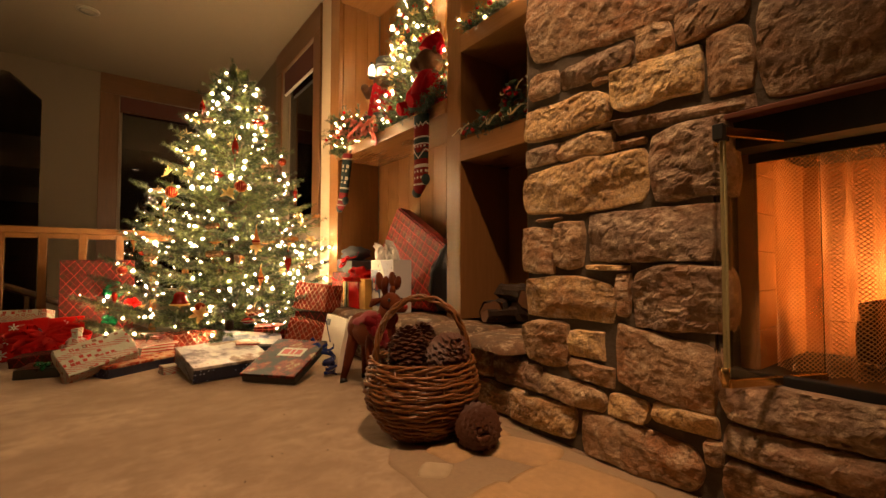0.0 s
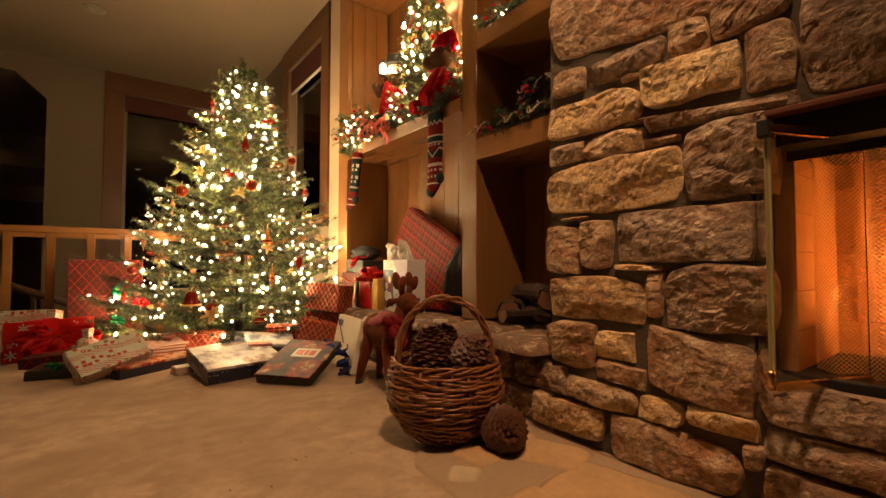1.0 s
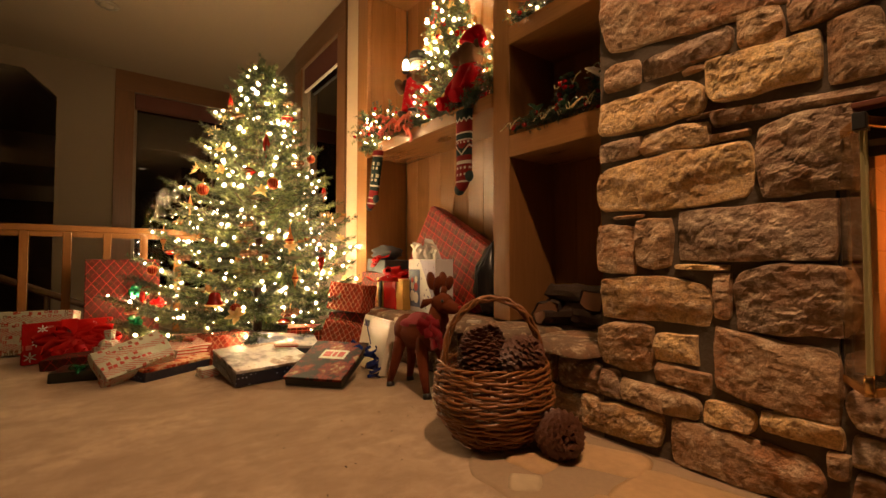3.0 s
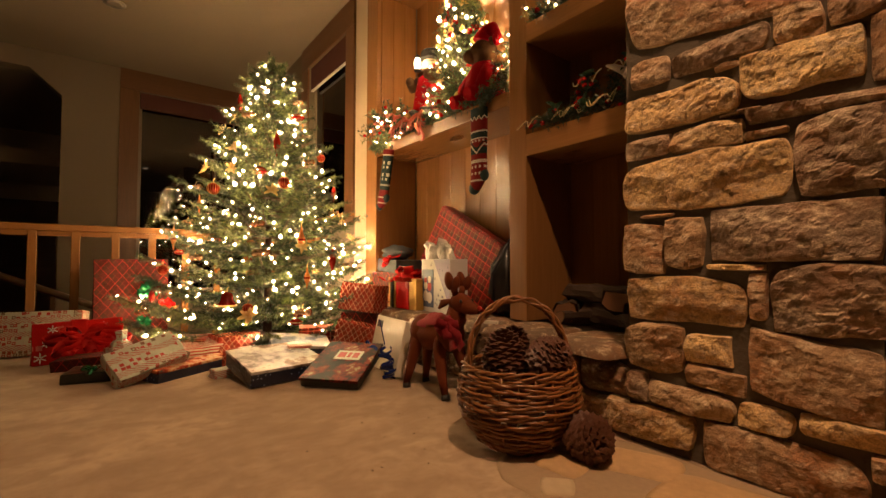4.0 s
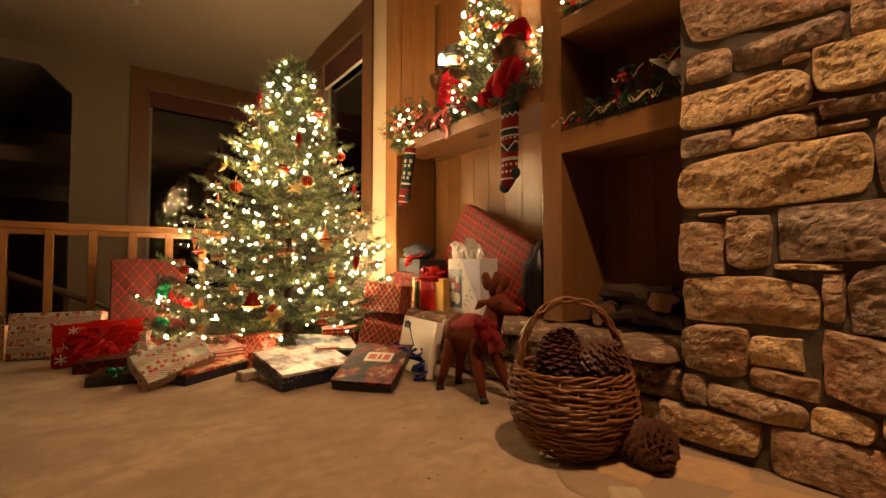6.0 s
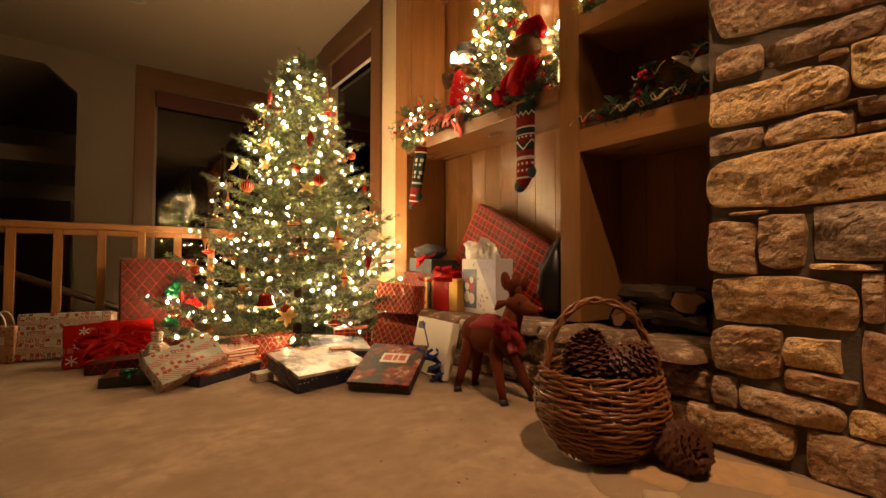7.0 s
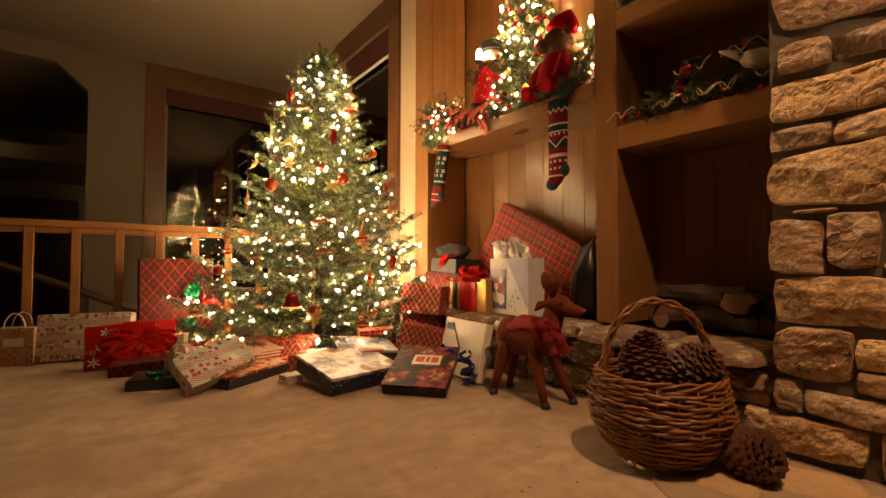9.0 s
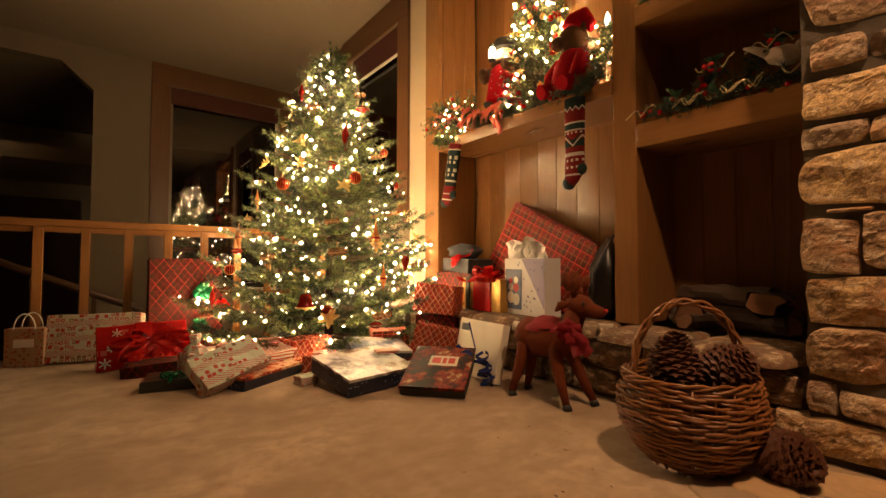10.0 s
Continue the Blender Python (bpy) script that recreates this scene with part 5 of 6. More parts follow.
g5 = parcel("gift_box", pose(1.215, 2.67, 0.010, -13, 0, -96), 0.40, 0.05, 0.31, M["white_card"], "plain white box leaning against the stone ledge", crush=0.0015, seam=False)
part("label", box(-0.17, -0.09, -0.0285, -0.027, 0.24, 0.28), M["navy"], g5, "small dark printed label")
curl = thing("curling_ribbon", "shiny blue curling ribbon on the white box", "ribbon", pose(1.15, 2.60, 0))
bm = bmesh.new()
add_ribbon(bm, [(0.05 + 0.02 * q / 6, 0.10 - 0.03 * q / 6, 0.31 - 0.15 * q / 6) for q in range(7)], 0.012, Vector((0, 1, 0)))
part("strand", bm, M["blue_ribbon"], curl)
for ph, r0, z0, z1 in ((0.0, 0.036, 0.0, 0.12), (2.0, 0.030, 0.03, 0.17), (4.0, 0.040, 0.05, 0.16)):
    bm = bmesh.new()
    add_ribbon(bm, [(r0 * math.cos(ph + q * 0.5), r0 * math.sin(ph + q * 0.5) - 0.05 - 0.06 * (1 - q / 30), 0.008 + z0 + (z1 - z0) * (q / 30) ** 1.6) for q in range(31)], 0.016, Vector((0, 0, 1)))
    part("curl", bm, M["blue_ribbon"], curl)
bow(pose(1.12, 2.62, 0.14, 60, 0, -60), 0.045, M["blue_ribbon"], "small blue ribbon bow", 7, 2)
parcel("gift_box", pose(1.24, 3.10, 0.0, 0, 14, -46), 0.30, 0.20, 0.25, P_FOIL, "gift in shiny red foil plaid", crush=0.011)
parcel("gift_box", pose(1.32, 3.16, 0.31, -6, 4, -60), 0.28, 0.17, 0.19, P_FOIL, "gift in shiny red foil plaid on a stack", crush=0.011)
parcel("gift_box", pose(1.36, 3.20, 0.0, 0, 0, -50), 0.26, 0.24, 0.305, P_DARKRED, "gift in dark red plaid beneath another")

# on the ledge
big = thing("gift_box", "very large gift in red and green plaid leaning back", "gift", pose(1.80, 2.80, 0.335, 0, 8, 0), "gifts")
bm = bmesh.new()
pts = [(-0.47, 0.0), (0.54, 0.0), (0.50, 0.22), (0.21, 0.765), (-0.49, 0.42), (-0.55, 0.28)]
a = [bm.verts.new((0, y, z)) for y, z in pts]
b = [bm.verts.new((0.13, y, z)) for y, z in pts]
bm.faces.new(a)
bm.faces.new(b[::-1])
for i in range(len(pts)):
    j = (i + 1) % len(pts)
    bm.faces.new((a[j], a[i], b[i], b[j]))
bmesh.ops.recalc_face_normals(bm, faces=bm.faces)
bmesh.ops.bevel(bm, geom=bm.edges[:], offset=0.012, segments=2, affect="EDGES")
part("box", bm, wrap_plaid("large_plaid", (0.25, 0.018, 0.012), (0.70, 0.05, 0.032), (0.34, 0.20, 0.09), 0.085, 0.5, False, (0.035, 0.022, 0.010), 0.075, 0.35, 26), big)
g6 = parcel("gift_box", pose(1.60, 2.93, 0.336, 0, 0, -92), 0.38, 0.20, 0.205, M["gold"], "gold gift with red panel and big red bow")
part("red_panel", box(-0.07, 0.10, -0.108, 0.108, 0.0, 0.2125, 0.002), M["red_ribbon"], g6)
part("black_panel", box(-0.15, -0.11, -0.108, 0.108, 0.0, 0.2115, 0.002), M["black_card"], g6)
bow(pose(-0.02, -0.02, 0.21), 0.12, M["red_ribbon"], "large red satin bow", 10, 3, g6)
parcel("gift_box", pose(1.74, 3.36, 0.336, 0, 0, -88), 0.40, 0.26, 0.24, P_DARKRED, "dark gift behind the gold box")
g7 = parcel("gift_box", pose(1.72, 3.33, 0.577, 0, 3, -95), 0.34, 0.22, 0.10, M["dark_cloth"], "dark gift with red and green trim")
bow(pose(0.02, -0.10, 0.08, 50, 0, 0), 0.07, M["red_ribbon"], "red ribbon bow", 6, 2, g7)
bm = bmesh.new()
add_ball(bm, (0, 0, 0.05), (0.10, 0.16, 0.055), lump=0.5)
cl = thing("folded_cloth", "crumpled dark cloth on top of gifts", "cloth", pose(1.73, 3.36, 0.678))
part("fold", bm, M["dark_cloth"], cl)
gb = thing("gift_bag", "white gift bag with snowman picture and tissue", "gift bag", pose(1.60, 2.59, 0.336, 0, 0, -94) @ Matrix.Diagonal((0.84, 1, 1, 1)), "gift bags")
bm = box(-0.20, 0.20, -0.065, 0.065, 0, 0.335, 0.003)
part("bag_body", bm, plain("glossy_white_bag", (0.62, 0.60, 0.60), 0.3, bump=0.08, vary=0.06), gb)
part("picture_panel", box(-0.185, -0.02, -0.0675, -0.0655, 0.03, 0.27), plain("blue_print", (0.06, 0.09, 0.20), 0.3, bump=0), gb, "blue printed picture panel")
for cx, cz, r, mt in ((-0.13, 0.10, 0.036, "tissue"), (-0.13, 0.165, 0.026, "tissue"), (-0.13, 0.20, 0.018, "red_gold"), (-0.075, 0.09, 0.036, "tissue"), (-0.075, 0.16, 0.028, "red_gold"), (-0.075, 0.205, 0.022, "tissue")):
    bm = bmesh.new()
    bmesh.ops.create_circle(bm, cap_ends=True, segments=18, radius=r)
    bm.transform(pose(cx, -0.068 - cz * 0.003, cz, 90, 0, 0))
    part("print_spot", bm, M[mt], gb)
tri = bmesh.new()
f = tri.faces.new([tri.verts.new(q) for q in ((-0.02, -0.0672, 0.333), (0.198, -0.0672, 0.333), (0.198, -0.0672, 0.04))])
part("lilac_panel", tri, plain("lilac_print", (0.30, 0.27, 0.42), 0.3, bump=0), gb, "lilac printed corner")
rnd = random.Random(6)
for k in range(30):
    x, z, size = rnd.uniform(-0.185, 0.185), rnd.uniform(0.025, 0.315), rnd.uniform(0.006, 0.012)
    if x < 0.0 and z < 0.29:
        continue
    bm = bmesh.new()
    bm.faces.new([bm.verts.new((x + size * (1.0 if q % 2 else 0.42) * math.sin(math.pi * q / 5), -0.0685, z + size * (1.0 if q % 2 else 0.42) * math.cos(math.pi * q / 5))) for q in range(10)])
    part("star_print", bm, M["star_ink"], gb, "small violet printed star")
rnd = random.Random(12)
for k in range(16):
    bm = bmesh.new()
    x, lean = -0.18 + 0.32 * (k / 15), rnd.uniform(-0.5, 0.5)
    y, tall = rnd.uniform(-0.05, 0.05), rnd.uniform(0.06, 0.115)
    add_ribbon(bm, [(x, y, 0.32), (x + 0.3 * lean * tall, y - 0.01 * (k % 3), 0.335 + 0.4 * tall), (x + lean * tall, y - 0.02 + 0.02 * (k % 2), 0.335 + tall * 0.8), (x + 1.5 * lean * tall, y - 0.03, 0.335 + tall)], rnd.uniform(0.06, 0.10), Vector((1, rnd.uniform(-0.6, 0.6), 0)))
    for v in bm.verts:
        if v.co.z > 0.34:
            v.co += noise.noise_vector(v.co * 40) * 0.012
    part("tissue_sheet", bm, M["tissue"], gb, "crumpled white tissue paper")
bb = thing("duffel_bag", "black leather bag standing in the niche", "bag", pose(1.80, 2.20, 0.336))
bm = bmesh.new()
add_ball(bm, (0, 0, 0.22), (0.14, 0.085, 0.22), lump=0.35)
for v in bm.verts:
    v.co.z = max(v.co.z, 0)
part("body", bm, plain("black_leather", (0.012, 0.012, 0.013), 0.35, scale=80, bump=0.3), bb)
part("strap", tube([(-0.13, 0.02, 0.10), (-0.15, 0.0, 0.25), (-0.08, -0.05, 0.42), (0.0, -0.03, 0.46)], 0.008, 6), M["dark_cloth"], bb)
mb = thing("matchbox", "small white matchbox on the stone ledge", "matchbox", pose(1.475, 2.02, 0.337, 0, 0, 30))
part("box", box(-0.018, 0.018, -0.035, 0.035, 0, 0.014, 0.002), M["white_card"], mb)

# ---- carved deer ----
M["deer"] = plain("red_brown_felt", (0.125, 0.027, 0.008), 0.8, spec=0.2, scale=110, bump=0.5, vary=0.3)
M["ivory"] = plain("white_pompom", (0.72, 0.64, 0.54), 0.9, scale=150, bump=0.8)
M["hoof"] = plain("dark_hoof", (0.015, 0.012, 0.01), 0.5)


def deer(m):
    """A standing toy deer, nose along +x; one joined body."""
    bm = bmesh.new()
    add_ball(bm, (0, 0, 0.287), (0.152, 0.082, 0.092), seg=20, rings=14, lump=0.10)
    add_ball(bm, (-0.095, 0, 0.292), (0.078, 0.078, 0.088))
    add_ball(bm, (0.09, 0, 0.298), (0.076, 0.076, 0.092))
    for x, y, dx, dy in ((-0.115, 0.050, -0.050, 0.02), (-0.100, -0.050, -0.055, -0.025), (0.085, 0.050, 0.110, 0.015), (0.065, -0.055, 0.080, -0.03)):
        add_tube(bm, [(x, y * 0.6, 0.285), (x + dx * 0.15, y, 0.21), (x + dx * 0.6, y + dy * 0.6, 0.10), (x + dx, y + dy, 0.022)], [0.040, 0.032, 0.023, 0.016], 12)
        add_tube(bm, [(x + dx, y + dy, 0.024), (x + dx + 0.006, y + dy, 0.0)], [0.018, 0.022], 10, mat=2)
    add_tube(bm, [(0.095, 0, 0.30), (0.13, 0, 0.375), (0.150, 0, 0.43)], [0.062, 0.050, 0.046], 14)
    add_ball(bm, (0.165, 0, 0.450), (0.064, 0.050, 0.052))
    add_tube(bm, [(0.18, 0, 0.447), (0.235, 0, 0.432), (0.275, 0, 0.428), (0.284, 0, 0.428)], [0.044, 0.031, 0.022, 0.010], 12)
    add_ball(bm, (0.286, 0, 0.436), (0.012, 0.013, 0.011), mat=3, seg=8, rings=6)
    for s in (-1, 1):
        add_ball(bm, (0.205, s * 0.040, 0.466), (0.008, 0.006, 0.009), mat=2, seg=8, rings=6)
        add_tube(bm, [(0.135, s * 0.035, 0.465), (0.105, s * 0.062, 0.452), (0.085, s * 0.072, 0.425)], [0.010, 0.020, 0.005], 8)
        add_tube(bm, [(0.150, s * 0.020, 0.490), (0.150, s * 0.032, 0.53)], [0.015, 0.018], 10)
        add_ball(bm, (0.128, s * 0.042, 0.560), (0.027, 0.018, 0.046), pose(0, 0, 0, 0, -14, 0), seg=12, rings=10)
        add_ball(bm, (0.172, s * 0.040, 0.548), (0.022, 0.017, 0.038), pose(0, 0, 0, 0, 18, 0), seg=12, rings=10)
    add_ball(bm, (-0.172, -0.01, 0.325), (0.027, 0.027, 0.027), mat=1, seg=12, rings=8, lump=0.2)
    ob = link("deer_figure", bm, [M["deer"], M["ivory"], M["hoof"], M["red_gold"]])
    ob.matrix_basis = m
    return tagged(ob, "red-brown toy deer with rounded antlers, standing on carpet", "figurine")


DEER = pose(1.245, 2.18, 0.0, 0, 0, -83)
deer(DEER)
scarf = thing("scarf_bow", "dark red gauze bow tied round the deer's neck", "bow", DEER)
M["gauze"] = plain("red_gauze", (0.20, 0.010, 0.016), 0.7, spec=0.2, scale=90, bump=0.5)
part("band", tube([(0.118 + 0.02 * math.sin(a), 0.070 * math.cos(a), 0.352 + 0.040 * math.sin(a)) for a in [2 * math.pi * k / 20 for k in range(20)]], 0.015, 8, True), M["gauze"], scarf)
bm = bmesh.new()
add_ball(bm, (0.0, 0, 0.292), (0.146, 0.090, 0.100), seg=28, rings=18, lump=0.14)
bmesh.ops.delete(bm, geom=[v for v in bm.verts if v.co.z < 0.315 + 0.012 * math.sin(v.co.x * 70)], context="VERTS")
part("shawl", bm, M["gauze"], scarf, "dark red gauze shawl over the back")
bow(pose(0.150, -0.078, 0.345, 80, 0, 30), 0.062, M["gauze"], "dark red gauze loops", 5, 0, scarf, 0.7)
for dx, dz in ((0.105, -0.085), (0.05, -0.10), (0.09, -0.05)):
    bm = bmesh.new()
    add_ribbon(bm, [(0.155 + dx * q / 5, -0.082 - 0.008 * math.sin(q * 1.7), 0.345 + dz * q / 5) for q in range(6)], 0.05, Vector((1, 0, 0.6)), 0.002)
    part("tail", bm, M["gauze"], scarf)


# ---- stockings ----
def knit(name, stops, zigs=(), dots=()):
    """Knitted bands by height with zigzag lines (height, swing, colour) and rows of dots (height, size, colour)."""
    n = Nodes(name)
    x, y, z = n.axes()
    r = n.t.nodes.new("ShaderNodeValToRGB")
    n.put(r.inputs[0], n.math("DIVIDE", z, 0.50))
    r.color_ramp.interpolation = "CONSTANT"
    e = r.color_ramp.elements
    while len(e) < len(stops):
        e.new(0.5)
    for el, (p, c) in zip(e, stops):
        el.position, el.color = p, rgb(c)
    col = r.outputs[0]
    for z0, swing, half, c in zigs:
        saw = n.math("MULTIPLY", n.math("DIVIDE", n.math("PINGPONG", y, half), half), swing)
        off = n.math("ABSOLUTE", n.math("SUBTRACT", n.math("SUBTRACT", z, saw), z0))
        col = n.mix(n.math("LESS_THAN", off, 0.0055), col, c)
    for z0, size, c in dots:
        near = n.math("LESS_THAN", n.math("ABSOLUTE", n.math("SUBTRACT", z, z0)), size)
        col = n.mix(n.math("MULTIPLY", near, n.lines(y, size * 4.2, 0.45)), col, c)
    stitch = n.math("MULTIPLY", n.lines(y, 0.007, 0.5), n.lines(z, 0.007, 0.5))
    col = n.mix(n.math("MULTIPLY", stitch, 0.35), col, (0.01, 0.01, 0.01))
    n.bump(stitch, 0.5, 0.003)
    return n.done(col, 0.9, 0, 0.2)


RED, CREAM, PINE = (0.16, 0.008, 0.009), (0.48, 0.42, 0.33), (0.010, 0.024, 0.022)
KNIT_A = knit("red_knit", [(0.0, RED), (0.115, CREAM), (0.135, RED), (0.335, CREAM), (0.375, RED), (0.44, PINE), (0.52, RED), (0.62, CREAM), (0.635, PINE), (0.70, CREAM), (0.72, RED), (0.86, PINE)],
              [(0.425, 0.022, 0.017, CREAM), (0.225, 0.055, 0.05, CREAM), (0.245, 0.055, 0.05, PINE)], [(0.145, 0.007, CREAM), (0.105, 0.007, CREAM), (0.30, 0.006, CREAM)])
KNIT_B = knit("green_knit", [(0.0, RED), (0.08, CREAM), (0.10, RED), (0.17, CREAM), (0.19, RED), (0.30, PINE), (0.36, CREAM), (0.39, PINE), (0.84, CREAM), (0.86, RED), (0.95, PINE)],
              [], [(0.235, 0.010, CREAM), (0.27, 0.013, CREAM), (0.33, 0.010, CREAM), (0.365, 0.013, CREAM)])
M["toe"] = plain("dark_green_knit", PINE, 0.9, scale=150, bump=0.6)


def stocking(m, height, material, label):
    """Hangs along z from its cuff at height; toe towards +y."""
    ob = thing("christmas_stocking", label, "stocking", m, "stockings")
    bm = bmesh.new()
    path = [(0, height), (0, height * 0.75), (0.002, height * 0.5), (0.0, height * 0.32), (0.006, height * 0.20), (0.020, height * 0.11), (0.034, height * 0.055)]
    width = [0.062, 0.061, 0.059, 0.057, 0.062, 0.052, 0.044]
    rings = []
    for (y, z), w in zip(path, width):
        i = len(rings)
        tilt = 0 if i < 3 else (i - 2) * 0.24
        rings.append([bm.verts.new((0.026 * math.cos(t), y + w * math.sin(t) * math.cos(tilt), z + w * math.sin(t) * math.sin(tilt) * 0.8)) for t in [2 * math.pi * k / 16 for k in range(16)]])
    for a, b in zip(rings, rings[1:]):
        for k in range(16):
            bm.faces.new((a[k], b[k], b[(k + 1) % 16], a[(k + 1) % 16]))
    bm.faces.new(rings[0])
    part("leg", bm, material, ob, smooth=True)
    bm = bmesh.new()
    add_ball(bm, (0, 0.038, height * 0.040), (0.025, 0.038, 0.036), pose(0, 0, 0, 25, 0, 0))
    part("toe", bm, M["toe"], ob, "dark green toe", smooth=True)
    bm = bmesh.new()
    add_ball(bm, (0, -0.036, height * 0.19), (0.024, 0.032, 0.036))
    part("heel", bm, M["toe"], ob, "dark green heel", smooth=True)
    part("hanging_loop", tube([(0, -0.03, height), (0, -0.045, height + 0.03), (0.0, -0.03, height + 0.045), (0, -0.015, height + 0.01)], 0.003, 6), material, ob)
    return ob


stocking(pose(1.655, 2.315, 1.075, 0, 0, 10), 0.50, KNIT_A, "long red knitted stocking with white zigzags")
stocking(pose(1.65, 3.475, 1.085, 10, 0, 8), 0.47, KNIT_B, "dark green and red knitted stocking")


# ---- garlands ----
M["garland_bulb"] = emit("garland_bulb", (1.0, 0.62, 0.28), 380.0)
M["berry"] = plain("red_berry", (0.42, 0.010, 0.012), 0.2, bump=0)
M["gold_cord"] = plain("gold_cord", (0.55, 0.42, 0.20), 0.3, 0.5, bump=0.1)
M["tinsel"] = plain("red_mesh_ribbon", (0.55, 0.10, 0.055), 0.3, 0.2, scale=90, bump=0.6)


def garland(path, thick, label, lamps=0, berries=0, cord=0, seed=1, tinsel=0, per_metre=380, foliage="needle"):
    """A fir garland along points, with lamps, berries and a wound cord."""
    rnd = random.Random(seed)
    ob = thing("fir_garland", label, "garland", pose(0, 0, 0), "garlands")
    pts = [Vector(p) for p in path]
    bases, tips = [], []
    spots = []
    for a, b in zip(pts, pts[1:]):
        n = max(3, int((b - a).length / (0.0045 if thick < 0.1 else 0.003)))
        for i in range(n):
            p = a.lerp(b, i / n)
            d = Vector((rnd.gauss(-0.35, 0.8), rnd.gauss(0, 0.8), rnd.gauss(0.25, 0.55))).normalized()
            L = thick * rnd.uniform(0.45, 1.2)
            bases.append(p)
            tips.append(p + d * L)
            spots.append(p + d * L * 0.8)
    v, f = needles(np.array(bases), np.array(tips), per_metre, 0.027, 0.0036 if thick < 0.1 else 0.0048)
    sp = soup("foliage", v, f.tolist(), [M[foliage]], ob)
    sp["kind"] = "stuff"
    part("stem", tube(pts, 0.006, 6), M["twig"], ob)
    rnd.shuffle(spots)
    bm = bmesh.new()
    bmesh.ops.create_icosphere(bm, subdivisions=1, radius=1.0)
    mesh = bpy.data.meshes.new("garland_bulb")
    bm.to_mesh(mesh)
    mesh.materials.append(M["garland_bulb"])
    mesh_b = bpy.data.meshes.new("berry")
    bm.to_mesh(mesh_b)
    bm.free()
    mesh_b.polygons.foreach_set("use_smooth", [True] * len(mesh_b.polygons))
    mesh_b.materials.append(M["berry"])
    for p in spots[:lamps]:
        b = new("bulb", mesh)
        r = 0.0054 * rnd.uniform(0.7, 1.3)
        b.parent, b.location, b.scale = ob, p, (r, r, r)
    for p in spots[lamps:lamps + berries]:
        b = new("berry", mesh_b)
        r = rnd.uniform(0.010, 0.019)
        b.parent, b.location, b.scale = ob, p, (r, r, r)
    for k in range(cord):
        at = rnd.choice(pts)
        q0 = rnd.uniform(0, 6)
        line = [at + Vector((-0.03 - 0.02 * math.sin(q * 0.9 + q0), (q - 5) * 0.016, 0.018 + 0.025 * math.cos(q * 1.1 + q0))) for q in range(11)]
        part("gold_cord", tube(line, 0.0032, 6), M["gold_cord"], ob, "shiny gold cord")
    for k in range(tinsel):
        at = rnd.choice(pts)
        q0 = rnd.uniform(0, 6)
        bm = bmesh.new()
        add_ribbon(bm, [at + Vector((-0.05 - 0.04 * math.sin(q * 0.8 + q0), (q - 6) * 0.018, 0.03 + 0.05 * math.cos(q * 0.9 + q0))) for q in range(13)], 0.032, Vector((0.3, 0.2, 1)))
        part("ribbon", bm, M["tinsel"], ob, "glittering red mesh ribbon")
    return ob


garland([(1.73, 3.58, 1.76), (1.70, 3.50, 1.76), (1.69, 3.40, 1.74), (1.69, 3.25, 1.69)], 0.20, "bushy lit fir garland with red ribbon on the shelf", 34, 20, 0, 3, 20, 430)
garland([(1.68, 3.60, 1.63), (1.655, 3.53, 1.58), (1.65, 3.45, 1.575)], 0.10, "fir sprig hanging over the shelf edge", 4, 0, 0, 4)
garland([(1.69, 3.2, 1.645), (1.69, 2.98, 1.64), (1.69, 2.72, 1.645)], 0.075, "thin fir garland with red ribbon along the shelf edge", 3, 8, 0, 5, 6)
garland([(1.69, 2.70, 1.645), (1.69, 2.4, 1.65), (1.69, 2.14, 1.66)], 0.07, "thin fir garland along the shelf edge", 0, 5, 0, 12)
garland([(1.70, 2.40, 1.64), (1.665, 2.30, 1.60), (1.66, 2.20, 1.61)], 0.085, "dark fir bough over the shelf edge above a stocking", 0, 0, 0, 11, foliage="needle_dark")
garland([(1.84, 2.50, 1.66), (1.86, 2.36, 1.72), (1.87, 2.26, 1.84), (1.88, 2.20, 1.98)], 0.13, "lit fir sprig with gold cord at the side of the shelf", 32, 8, 7, 6, 0)
garland([(1.70, 1.93, 1.375), (1.70, 1.7, 1.37), (1.70, 1.5, 1.375), (1.70, 1.28, 1.385)], 0.06, "dark fir garland with gold cord and berries", 0, 9, 6, 7, foliage="needle_dark")
garland([(1.82, 1.78, 1.37), (1.79, 1.70, 1.47), (1.78, 1.63, 1.53)], 0.06, "dark fir sprig with red berries in the niche", 0, 5, 1, 8, foliage="needle_dark")
garland([(1.80, 1.58, 1.39), (1.77, 1.48, 1.49), (1.76, 1.42, 1.54)], 0.055, "dark fir sprig with red berries in the niche", 0, 4, 2, 9, foliage="needle_dark")
garland([(1.71, 1.93, 1.975), (1.71, 1.75, 1.98), (1.71, 1.5, 1.985), (1.72, 1.28, 1.99)], 0.085, "lit fir garland on the upper shelf", 22, 3, 0, 10)
drop = thing("ribbon_tails", "glittering red ribbon tails hanging from the shelf", "ribbon", pose(0, 0, 0))
for dy, dz, w in ((0.0, -0.15, 0.035), (0.05, -0.10, 0.03)):
    bm = bmesh.new()
    add_ribbon(bm, [(1.655 - 0.012 * math.sin(q * 0.9), 2.945 + dy - 0.03 * q / 7, 1.665 + dz * q / 7) for q in range(8)], w, Vector((0, 1, 0.25)))
    part("tail", bm, M["tinsel"], drop)
